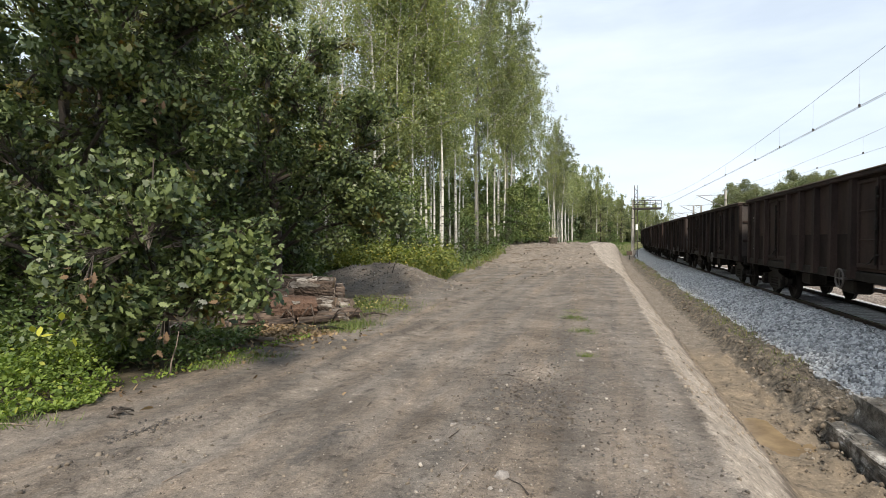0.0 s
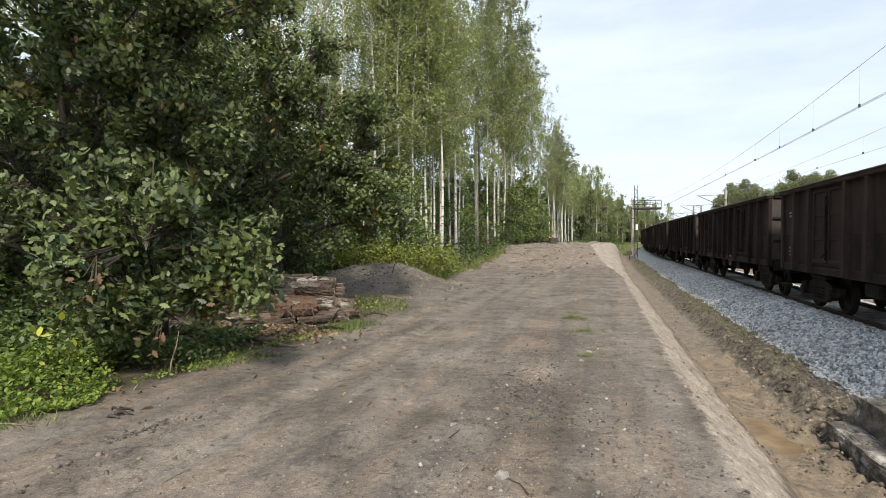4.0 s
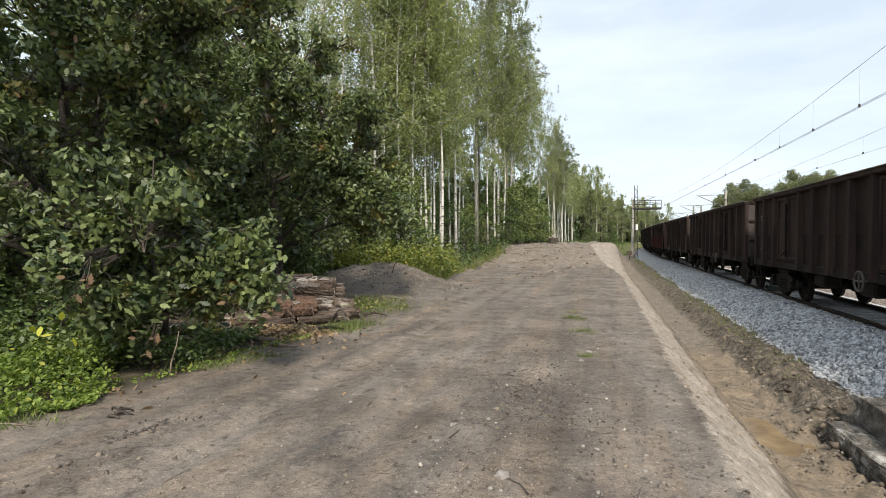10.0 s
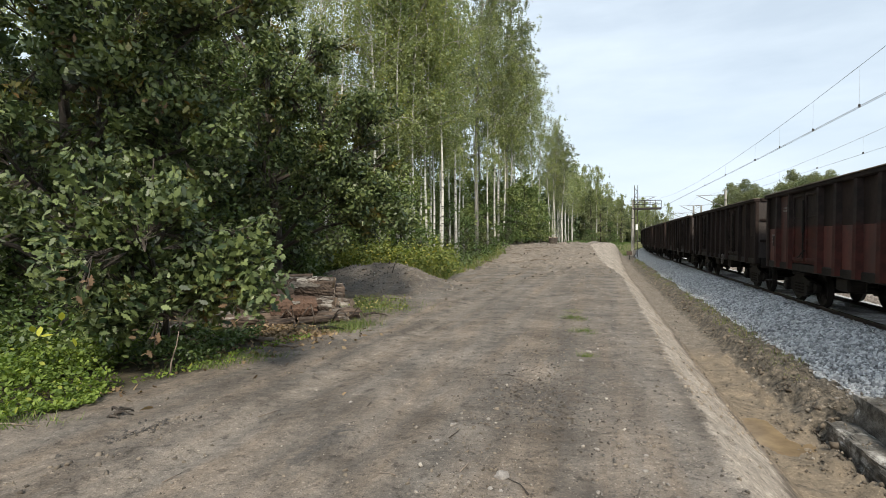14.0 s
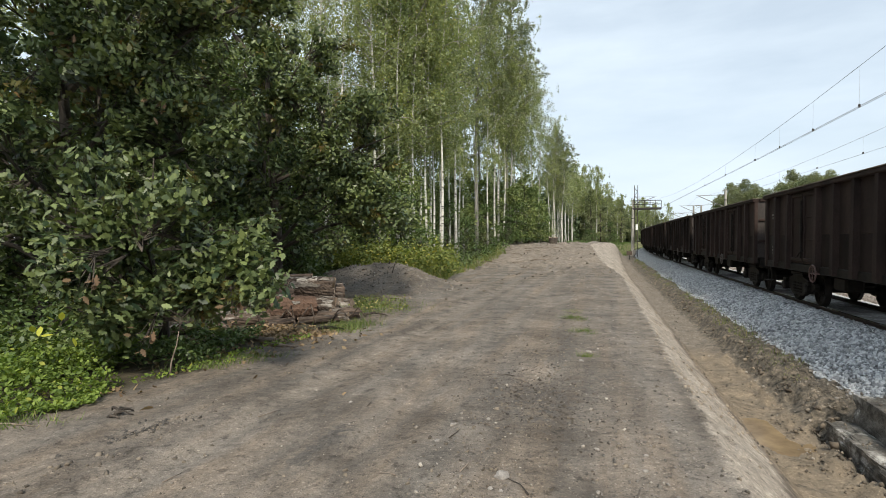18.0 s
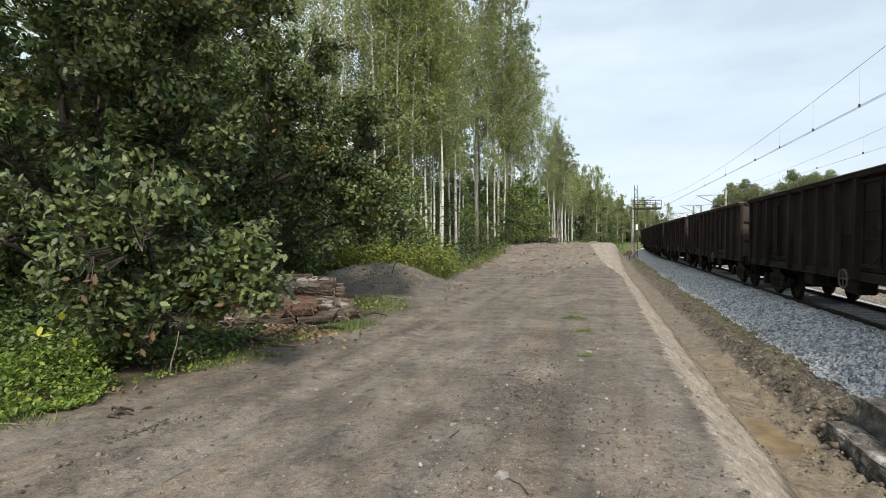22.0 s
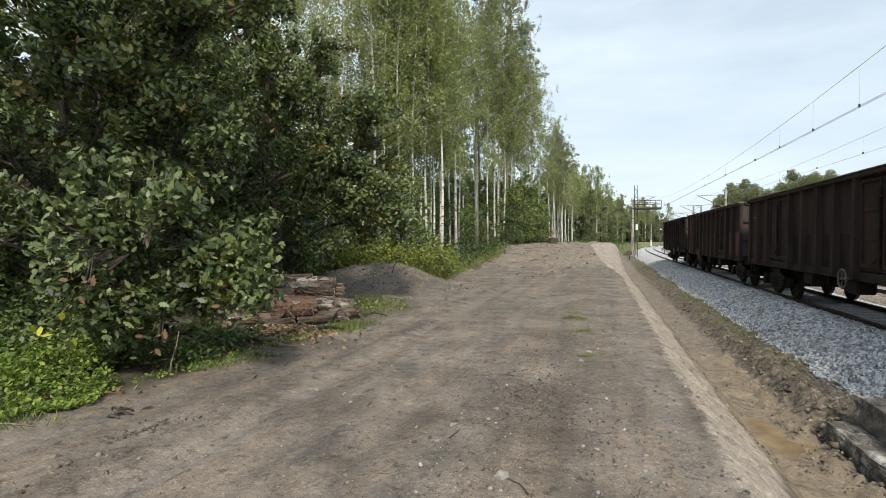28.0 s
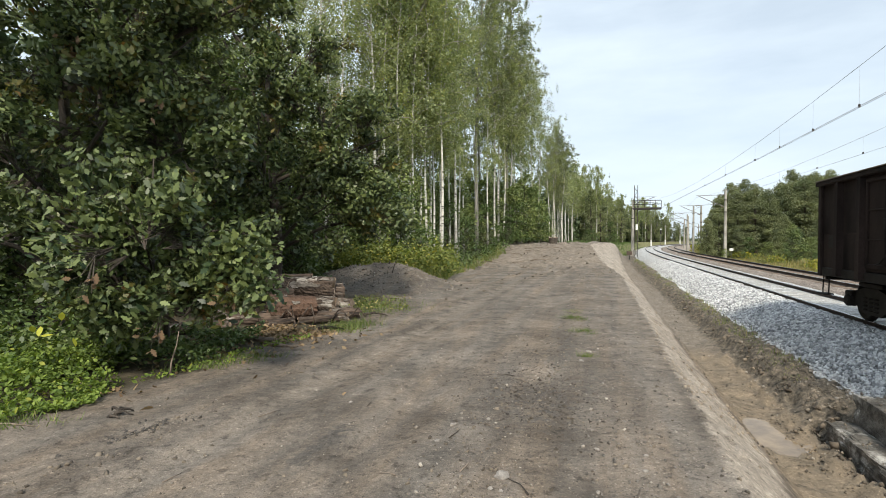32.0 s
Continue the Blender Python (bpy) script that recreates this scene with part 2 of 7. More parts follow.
def birch_bark():
    m, n, l, p = mat("birch_bark")
    co = n.new("ShaderNodeTexCoord")
    mp = n.new("ShaderNodeMapping")
    mp.inputs["Scale"].default_value = (1, 1, 0.8)
    l.new(co.outputs["Object"], mp.inputs["Vector"])
    t = noise_node(n, l, 2.2, 4, 0.65, mp.outputs["Vector"])
    mp2 = n.new("ShaderNodeMapping")
    mp2.inputs["Scale"].default_value = (1.4, 1.4, 7.0)
    l.new(co.outputs["Object"], mp2.inputs["Vector"])
    t2 = noise_node(n, l, 2.0, 3, 0.6, mp2.outputs["Vector"])
    c = ramp_node(n, l, t.outputs["Fac"], [(0.3, (0.42, 0.4, 0.36)), (0.62, (0.68, 0.66, 0.61))]).outputs["Color"]
    k = ramp_node(n, l, t2.outputs["Fac"], [(0.53, (0, 0, 0)), (0.63, (1, 1, 1))]).outputs["Color"]
    c = mix_node(n, l, k, c, (0.055, 0.048, 0.042))
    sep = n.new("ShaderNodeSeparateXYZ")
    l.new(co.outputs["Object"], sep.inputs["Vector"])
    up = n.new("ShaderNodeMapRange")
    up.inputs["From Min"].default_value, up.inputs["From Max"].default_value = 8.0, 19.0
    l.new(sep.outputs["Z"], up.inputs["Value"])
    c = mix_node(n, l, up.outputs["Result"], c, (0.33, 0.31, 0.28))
    l.new(c, p.inputs["Base Color"])
    p.inputs["Roughness"].default_value = 0.8
    bump_node(n, l, t2.outputs["Fac"], 0.3, 0.01, p)
    return m


M_BIRCHBARK = birch_bark()


def ground_mat():
    """Earth: grey-brown wheel-worn dirt, pale sandy bank, orange ditch clay and dark forest floor, zone by zone."""
    m, n, l, p = mat("earth")
    co = n.new("ShaderNodeTexCoord")
    v = co.outputs["Object"]
    big = noise_node(n, l, 0.8, 6, 0.68, v)
    mid = noise_node(n, l, 3.2, 5, 0.65, v)
    fine = noise_node(n, l, 20, 6, 0.75, v)
    spots = noise_node(n, l, 7.0, 5, 0.72, v)
    grit = noise_node(n, l, 95, 2, 0.6, v)
    mp = n.new("ShaderNodeMapping")
    mp.vector_type = "TEXTURE"
    mp.inputs["Rotation"].default_value = (0, 0, radians(-16.7))
    mp.inputs["Scale"].default_value = (0.26, 3.2, 1)
    l.new(v, mp.inputs["Vector"])
    streak = noise_node(n, l, 0.8, 4, 0.6, mp.outputs["Vector"])

    def attr(name):
        a = n.new("ShaderNodeAttribute")
        a.attribute_name = name
        return a.outputs["Fac"]
    road = ramp_node(n, l, big.outputs["Fac"], [(0.38, (0.115, 0.098, 0.082)), (0.62, (0.212, 0.184, 0.157))]).outputs["Color"]
    s = ramp_node(n, l, streak.outputs["Fac"], [(0.34, (0.82, 0.815, 0.81)), (0.5, (1, 1, 1)), (0.66, (1.16, 1.15, 1.13))]).outputs["Color"]
    road = mix_node(n, l, 1.0, road, s, "MULTIPLY")
    hue = noise_node(n, l, 0.55, 4, 0.6, mp.outputs["Vector"])
    patch = noise_node(n, l, 1.7, 5, 0.7, v)
    s2 = ramp_node(n, l, hue.outputs["Fac"], [(0.36, (0.96, 0.98, 1.0)), (0.5, (1.02, 1, 0.98)), (0.64, (1.10, 1.02, 0.93))]).outputs["Color"]
    s3 = ramp_node(n, l, patch.outputs["Fac"], [(0.36, (0.80, 0.80, 0.80)), (0.5, (1, 1, 1)), (0.66, (1.18, 1.17, 1.15))]).outputs["Color"]
    road = mix_node(n, l, 1.0, mix_node(n, l, 1.0, road, s2, "MULTIPLY"), s3, "MULTIPLY")
    sand = ramp_node(n, l, mid.outputs["Fac"], [(0.3, (0.23, 0.195, 0.16)), (0.7, (0.46, 0.405, 0.345))]).outputs["Color"]
    ditch = ramp_node(n, l, mid.outputs["Fac"], [(0.3, (0.145, 0.118, 0.088)), (0.66, (0.285, 0.225, 0.158))]).outputs["Color"]
    bank = ramp_node(n, l, spots.outputs["Fac"], [(0.34, (0.045, 0.039, 0.029)), (0.64, (0.215, 0.178, 0.135))]).outputs["Color"]
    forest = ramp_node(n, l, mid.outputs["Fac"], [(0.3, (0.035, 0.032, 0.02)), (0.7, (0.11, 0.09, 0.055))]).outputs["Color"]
    meadow = ramp_node(n, l, mid.outputs["Fac"], [(0.3, (0.10, 0.115, 0.04)), (0.7, (0.24, 0.22, 0.10))]).outputs["Color"]
    c = road
    wet = ramp_node(n, l, fine.outputs["Fac"], [(0.3, (0.06, 0.053, 0.047)), (0.7, (0.11, 0.098, 0.086))]).outputs["Color"]
    tan = ramp_node(n, l, mid.outputs["Fac"], [(0.3, (0.17, 0.143, 0.117)), (0.7, (0.265, 0.227, 0.187))]).outputs["Color"]
    clay = ramp_node(n, l, mid.outputs["Fac"], [(0.3, (0.14, 0.116, 0.092)), (0.7, (0.26, 0.222, 0.178))]).outputs["Color"]
    spoil = ramp_node(n, l, mid.outputs["Fac"], [(0.3, (0.125, 0.104, 0.085)), (0.7, (0.28, 0.235, 0.19))]).outputs["Color"]
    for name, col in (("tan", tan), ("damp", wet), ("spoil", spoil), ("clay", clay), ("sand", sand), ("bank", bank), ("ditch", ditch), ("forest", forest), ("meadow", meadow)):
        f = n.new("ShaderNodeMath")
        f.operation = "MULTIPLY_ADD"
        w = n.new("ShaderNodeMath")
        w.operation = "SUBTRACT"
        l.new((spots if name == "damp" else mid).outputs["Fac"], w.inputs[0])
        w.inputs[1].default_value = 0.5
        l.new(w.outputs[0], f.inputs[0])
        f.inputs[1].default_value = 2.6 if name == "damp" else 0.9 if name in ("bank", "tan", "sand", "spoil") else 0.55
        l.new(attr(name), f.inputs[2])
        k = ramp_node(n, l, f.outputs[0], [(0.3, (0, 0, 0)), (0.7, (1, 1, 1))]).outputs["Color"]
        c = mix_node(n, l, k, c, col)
    g = ramp_node(n, l, fine.outputs["Fac"], [(0.3, (0.66, 0.65, 0.64)), (0.52, (1.0, 1.0, 1.0)), (0.72, (1.25, 1.24, 1.22))]).outputs["Color"]
    c = mix_node(n, l, 1.0, c, g, "MULTIPLY")
    g3 = ramp_node(n, l, spots.outputs["Fac"], [(0.33, (0.42, 0.41, 0.40)), (0.44, (0.95, 0.95, 0.95)), (0.56, (1, 1, 1)), (0.68, (1.45, 1.43, 1.40))]).outputs["Color"]
    c = mix_node(n, l, 1.0, c, g3, "MULTIPLY")
    for sc, lo, hi, amt in ((38.0, 0.0, 0.16, 0.55), (75.0, 0.0, 0.2, 0.6)):
        cell = n.new("ShaderNodeTexVoronoi")
        cell.inputs["Scale"].default_value = sc
        l.new(v, cell.inputs["Vector"])
        sepc = n.new("ShaderNodeSeparateColor")
        l.new(cell.outputs["Color"], sepc.inputs["Color"])
        tone = ramp_node(n, l, sepc.outputs["Red"], [(0.0, (1 - amt, 1 - amt, 1 - amt)), (0.12, (0.8, 0.8, 0.8)), (0.2, (1, 1, 1)), (0.86, (1, 1, 1)), (0.93, (1 + amt, 1 + amt, 1 + amt))]).outputs["Color"]
        inside = ramp_node(n, l, cell.outputs["Distance"], [(0.28, (1, 1, 1)), (0.45, (0, 0, 0))]).outputs["Color"]
        c = mix_node(n, l, inside, c, mix_node(n, l, 1.0, c, tone, "MULTIPLY"))
    g2 = ramp_node(n, l, grit.outputs["Fac"], [(0.3, (0.72, 0.72, 0.72)), (0.72, (1.2, 1.2, 1.2))]).outputs["Color"]
    c = mix_node(n, l, 1.0, c, g2, "MULTIPLY")
    l.new(c, p.inputs["Base Color"])
    p.inputs["Roughness"].default_value = 0.95
    rough_h = n.new("ShaderNodeMath")
    rough_h.operation = "MULTIPLY_ADD"
    l.new(fine.outputs["Fac"], rough_h.inputs[0])
    rough_h.inputs[1].default_value = 0.35
    l.new(spots.outputs["Fac"], rough_h.inputs[2])
    bump_node(n, l, rough_h.outputs[0], 0.8, 0.05, p)
    return m


M_EARTH = ground_mat()


def ballast_mat(name, a, b, c3):
    """Broken stone: every cell a stone of its own tone."""
    m, n, l, p = mat(name)
    co = n.new("ShaderNodeTexCoord")
    vor = n.new("ShaderNodeTexVoronoi")
    vor.inputs["Scale"].default_value = 17
    l.new(co.outputs["Object"], vor.inputs["Vector"])
    sep = n.new("ShaderNodeSeparateColor")
    l.new(vor.outputs["Color"], sep.inputs["Color"])
    c = ramp_node(n, l, sep.outputs["Red"], [(0.0, a), (0.5, b), (1.0, c3)]).outputs["Color"]
    # shade in the gaps between stones is put into the colour
    d = ramp_node(n, l, vor.outputs["Distance"], [(0.35, (1, 1, 1)), (0.75, (0.55, 0.55, 0.55))]).outputs["Color"]
    c = mix_node(n, l, 1.0, c, d, "MULTIPLY")
    big = noise_node(n, l, 0.6, 4, 0.6, co.outputs["Object"])
    g = ramp_node(n, l, big.outputs["Fac"], [(0.3, (0.85, 0.84, 0.82)), (0.7, (1.1, 1.1, 1.1))]).outputs["Color"]
    c = mix_node(n, l, 1.0, c, g, "MULTIPLY")
    l.new(c, p.inputs["Base Color"])
    p.inputs["Roughness"].default_value = 0.95
    inv = n.new("ShaderNodeMath")
    inv.operation = "SUBTRACT"
    inv.inputs[0].default_value = 1.0
    l.new(vor.outputs["Distance"], inv.inputs[1])
    bump_node(n, l, inv.outputs[0], 0.9, 0.05, p)
    return m


M_BALLAST = ballast_mat("grey_ballast", (0.34, 0.345, 0.35), (0.56, 0.562, 0.565), (0.78, 0.78, 0.78))
M_OLDBALLAST = ballast_mat("brown_ballast", (0.19, 0.155, 0.13), (0.33, 0.275, 0.235), (0.48, 0.42, 0.37))


def water_mat():
    m, n, l, p = mat("muddy_water")
    p.inputs["Roughness"].default_value = 0.16
    p.inputs["Specular IOR Level"].default_value = 0.4
    co = n.new("ShaderNodeTexCoord")
    t = noise_node(n, l, 4, 2, 0.5, co.outputs["Object"])
    silt = noise_node(n, l, 2.2, 5, 0.65, co.outputs["Object"])
    l.new(ramp_node(n, l, silt.outputs["Fac"], [(0.34, (0.16, 0.115, 0.07)), (0.66, (0.31, 0.225, 0.13))]).outputs["Color"], p.inputs["Base Color"])
    bump_node(n, l, t.outputs["Fac"], 0.05, 0.01, p)
    return m


M_WATER = water_mat()


# ---- mesh helpers ----
class Geo:
    """Collects vertices and faces of one mesh."""

    def __init__(self):
        self.v, self.f = [], []

    def add(self, verts, faces):
        b = len(self.v)
        self.v += [tuple(x) for x in verts]
        self.f += [tuple(b + i for i in f) for f in faces]
        return self

    def box(self, c, s, ch=0.0, m=None):
        """A box at centre c of size s, with chamfered edges when ch > 0."""
        hx, hy, hz = s[0] / 2, s[1] / 2, s[2] / 2
        if ch <= 0:
            vs = [(x, y, z) for x in (-hx, hx) for y in (-hy, hy) for z in (-hz, hz)]
            fs = [(0, 1, 3, 2), (4, 6, 7, 5), (0, 4, 5, 1), (2, 3, 7, 6), (0, 2, 6, 4), (1, 5, 7, 3)]
        else:
            vs, idx = [], {}
            for sx in (-1, 1):
                for sy in (-1, 1):
                    for sz in (-1, 1):
                        for ax in range(3):
                            k = [ch, ch, ch]
                            k[ax] = 0
                            idx[(sx, sy, sz, ax)] = len(vs)
                            vs.append((sx * (hx - k[0]), sy * (hy - k[1]), sz * (hz - k[2])))
            fs = []
            for ax in range(3):
                o1, o2 = (ax + 1) % 3, (ax + 2) % 3
                for sg in (-1, 1):
                    loop = []
                    for a, b in ((-1, -1), (1, -1), (1, 1), (-1, 1)):
                        k = [0, 0, 0]
                        k[ax], k[o1], k[o2] = sg, a, b
                        loop.append(idx[(*k, ax)])
                    fs.append(tuple(loop if sg > 0 else loop[::-1]))
                for a in (-1, 1):
                    for b in (-1, 1):
                        k0, k1 = [0, 0, 0], [0, 0, 0]
                        k0[ax], k1[ax] = -1, 1
                        k0[o1] = k1[o1] = a
                        k0[o2] = k1[o2] = b
                        q = (idx[(*k0, o1)], idx[(*k1, o1)], idx[(*k1, o2)], idx[(*k0, o2)])
                        fs.append(q if a * b > 0 else q[::-1])
            for sx in (-1, 1):
                for sy in (-1, 1):
                    for sz in (-1, 1):
                        tri = tuple(idx[(sx, sy, sz, ax)] for ax in range(3))
                        fs.append(tri if sx * sy * sz > 0 else tri[::-1])
        mm = Matrix.Translation(c) if m is None else Matrix.Translation(c) @ m
        return self.add([mm @ Vector(p) for p in vs], fs)

    def tube(self, path, radii, n=8, caps=True):
        """A round bar along a path of points, with a radius at each."""
        pts = [Vector(p) for p in path]
        if isinstance(radii, (int, float)):
            radii = [radii] * len(pts)
        vs, fs = [], []
        ref = Vector((0.31, 0.17, 0.93))
        for i, p in enumerate(pts):
            d = (pts[min(i + 1, len(pts) - 1)] - pts[max(i - 1, 0)]).normalized()
            a = d.cross(ref if abs(d.dot(ref)) < 0.95 else Vector((1, 0, 0))).normalized()
            b = d.cross(a)
            for k in range(n):
                w = 2 * math.pi * k / n
                vs.append(p + (a * math.cos(w) + b * math.sin(w)) * radii[i])
        for i in range(len(pts) - 1):
            for k in range(n):
                k2 = (k + 1) % n
                fs.append((i * n + k, i * n + k2, (i + 1) * n + k2, (i + 1) * n + k))
        if caps:
            fs.append(tuple(range(n))[::-1])
            fs.append(tuple((len(pts) - 1) * n + k for k in range(n)))
        return self.add(vs, fs)

    def lathe(self, profile, axis="z", n=20, c=(0, 0, 0)):
        """Turns a profile of (radius, height) round an axis."""
        vs, fs = [], []
        for r, h in profile:
            for k in range(n):
                w = 2 * math.pi * k / n
                a, b = r * math.cos(w), r * math.sin(w)
                p = (a, b, h) if axis == "z" else ((a, h, b) if axis == "y" else (h, a, b))
                vs.append((p[0] + c[0], p[1] + c[1], p[2] + c[2]))
        for i in range(len(profile) - 1):
            for k in range(n):
                k2 = (k + 1) % n
                fs.append((i * n + k, i * n + k2, (i + 1) * n + k2, (i + 1) * n + k))
        fs.append(tuple(range(n))[::-1])
        fs.append(tuple((len(profile) - 1) * n + k for k in range(n)))
        return self.add(vs, fs)

    def ring(self, c, radius, thick, axis="y", n=22, m=6):
        vs, fs = [], []
        for i in range(n):
            a = 2 * math.pi * i / n
            for j in range(m):
                b = 2 * math.pi * j / m
                r = radius + thick * math.cos(b)
                u, w, h = r * math.cos(a), r * math.sin(a), thick * math.sin(b)
                p = (u, h, w) if axis == "y" else (u, w, h)
                vs.append((c[0] + p[0], c[1] + p[1], c[2] + p[2]))
        for i in range(n):
            for j in range(m):
                i2, j2 = (i + 1) % n, (j + 1) % m
                fs.append((i * m + j, i2 * m + j, i2 * m + j2, i * m + j2))
        return self.add(vs, fs)

    def mesh(self, name, material, smooth=False):
        me = bpy.data.meshes.new(name)
        me.from_pydata(self.v, [], self.f)
        me.materials.append(material)
        if smooth:
            me.polygons.foreach_set("use_smooth", [True] * len(me.polygons))
        me.update()
        return me


def part(name, geo, material, parent, label="", smooth=False, at=None):
    """Links one mesh as a part under a thing or a part."""
    me = geo.mesh(name, material, smooth) if isinstance(geo, Geo) else geo
    ob = new(name, me)
    ob.parent = parent
    if at is not None:
        ob.matrix_basis = at
    if label:
        tagged(ob, label)
    return ob


def thing(name, label, category, at=None, group="", kind=""):
    ob = new(name)
    ob.empty_display_size = 0.2
    if at is not None:
        ob.matrix_basis = at
    return tagged(ob, label, category, group, kind)


def np_mesh(name, verts, faces, material, smooth=False):
    """A mesh from arrays; faces is a rectangular index array."""
    me = bpy.data.meshes.new(name)
    nf, k = faces.shape
    me.vertices.add(len(verts))
    me.vertices.foreach_set("co", np.ascontiguousarray(verts, dtype=np.float32).ravel())
    me.loops.add(nf * k)
    me.loops.foreach_set("vertex_index", np.ascontiguousarray(faces, dtype=np.int32).ravel())
    me.polygons.add(nf)
    me.polygons.foreach_set("loop_start", np.arange(nf, dtype=np.int32) * k)
    if smooth:
        me.polygons.foreach_set("use_smooth", np.ones(nf, dtype=bool))
    me.materials.append(material)
    me.update(calc_edges=True)
    return me


OAK_LEAF = np.array([(0, -0.54), (0.14, -0.36), (0.09, -0.27), (0.29, -0.12), (0.16, -0.01), (0.34, 0.16), (0.18, 0.25), (0.17, 0.42), (0, 0.54),
                     (-0.17, 0.42), (-0.18, 0.25), (-0.34, 0.16), (-0.16, -0.01), (-0.29, -0.12), (-0.09, -0.27), (-0.14, -0.36)])
OVAL_LEAF = np.array([(0, -0.5), (0.26, -0.18), (0.24, 0.15), (0, 0.5), (-0.24, 0.15), (-0.26, -0.18)])
QUAD_LEAF = np.array([(0, -0.5), (0.36, 0.0), (0, 0.5), (-0.36, 0.0)])
BLADE = np.array([(-0.05, 0.0), (0.05, 0.0), (0.012, 1.0), (-0.012, 1.0)])


def leaf_cloud(rng, centres, size, shape, up=0.6, spread=0.35, bend=0.12, droop=0.0):
    """Leaves at the centres, each turned its own way, mostly facing up and outwards."""
    n = len(centres)
    nrm = rng.normal(size=(n, 3))
    nrm /= np.linalg.norm(nrm, axis=1)[:, None]
    nrm[:, 2] = np.abs(nrm[:, 2]) * (1 - up) + up
    nrm /= np.linalg.norm(nrm, axis=1)[:, None]
    t = rng.normal(size=(n, 3))
    t[:, 2] -= droop
    t -= nrm * np.sum(t * nrm, axis=1)[:, None]
    t /= np.linalg.norm(t, axis=1)[:, None]
    b = np.cross(nrm, t)
    s = size * (1 + spread * rng.uniform(-1, 1, n))
    k = len(shape)
    v = (centres[:, None, :] + s[:, None, None] * (shape[None, :, 0, None] * b[:, None, :] + shape[None, :, 1, None] * t[:, None, :]
         - bend * (shape[None, :, 1, None] ** 2 * 2 + np.abs(shape[None, :, 0, None])) * nrm[:, None, :]))
    return v.reshape(-1, 3), np.arange(n * k).reshape(n, k)


def blades(rng, xy, z, height, shape=BLADE, lean=0.35, width=1.0):
    """Grass blades standing at the places xy."""
    n = len(xy)
    a = rng.uniform(0, 2 * np.pi, n)
    b = np.stack([np.cos(a), np.sin(a), np.zeros(n)], 1) * width
    l = np.stack([-np.sin(a) * rng.normal(0, lean, n), np.cos(a) * rng.normal(0, lean, n), np.ones(n)], 1)
    h = height * rng.uniform(0.5, 1.25, n)
    base = np.column_stack([xy, z])
    v = base[:, None, :] + h[:, None, None] * (shape[None, :, 0, None] * b[:, None, :] + shape[None, :, 1, None] * l[:, None, :])
    return v.reshape(-1, 3), np.arange(n * len(shape)).reshape(n, len(shape))


# ---- the line of the track: s metres along it, o metres to the right of track one's middle ----
GAUGE, TRACK2 = 1.435, 4.11
_s = np.arange(-400.0, 520.01, 0.25)
_h = np.where(_s < 0, 0.2918, np.minimum(0.2918 - 0.00023 * _s + 0.00001 * _s ** 2, 1.45))
_i0 = int(400 / 0.25)
_dx, _dy = np.sin((_h[1:] + _h[:-1]) / 2) * 0.25, np.cos((_h[1:] + _h[:-1]) / 2) * 0.25
_X = np.concatenate([[0], np.cumsum(_dx)])
_Y = np.concatenate([[0], np.cumsum(_dy)])
_X += 8.741 - _X[_i0]
_Y += 6.0 - _Y[_i0]


def rail_at(s, o=0.0, z=0.0):
    """The place s along and o beside track one, and the heading there (from +Y to the right)."""
    x, y, h = np.interp(s, _s, _X), np.interp(s, _s, _Y), np.interp(s, _s, _h)
    return (float(x + math.cos(h) * o), float(y - math.sin(h) * o), z), float(h)


def rail_pose(s, o=0.0, z=0.0):
    """A pose on the track: x along it, y to its left, z up."""
    p, h = rail_at(s, o, z)
    return pose(*p, 0, 0, 90 - math.degrees(h))


def track_coords(x, y):
    """The nearest s and o for arrays of places."""
    cs = slice(0, len(_s), 8)
    sx, sy, sh, ss = _X[cs], _Y[cs], _h[cs], _s[cs]
    s_out, o_out = np.empty(x.size), np.empty(x.size)
    for a in range(0, x.size, 4000):
        q = slice(a, a + 4000)
        d = (x[q, None] - sx) ** 2 + (y[q, None] - sy) ** 2
        i = np.argmin(d, axis=1)
        ddx, ddy = x[q] - sx[i], y[q] - sy[i]
        s_out[q] = ss[i] + ddx * np.sin(sh[i]) + ddy * np.cos(sh[i])
        o_out[q] = ddx * np.cos(sh[i]) - ddy * np.sin(sh[i])
    return s_out, o_out


def smooth(a, b, x):
    t = np.clip((x - a) / (b - a), 0, 1)
    return t * t * (3 - 2 * t)


def vnoise(x, y, scale, seed=0.0):
    """Cheap smooth noise from a few sines, about -1 to 1."""
    x, y = x * scale + seed, y * scale - seed * 1.7
    return (np.sin(x * 1.3 + 1.7 * np.sin(y * 0.9)) + np.sin(y * 1.7 + 1.3 * np.sin(x * 1.1 + 2.0)) + np.sin((x + y) * 2.3 + np.sin(x * 3.1 - y * 1.9))) / 3


def road_left(y):
    """The left border of the bare earth road, as x at y."""
    return np.interp(y, [0, 4.8, 6.2, 7.6, 11.3, 16, 24.7, 29, 33, 37, 43, 60], [-4.6, -4.0, -3.55, -2.9, -1.6, -0.9, 0.0, 0.9, 2.5, 3.9, 5.5, 9.0])


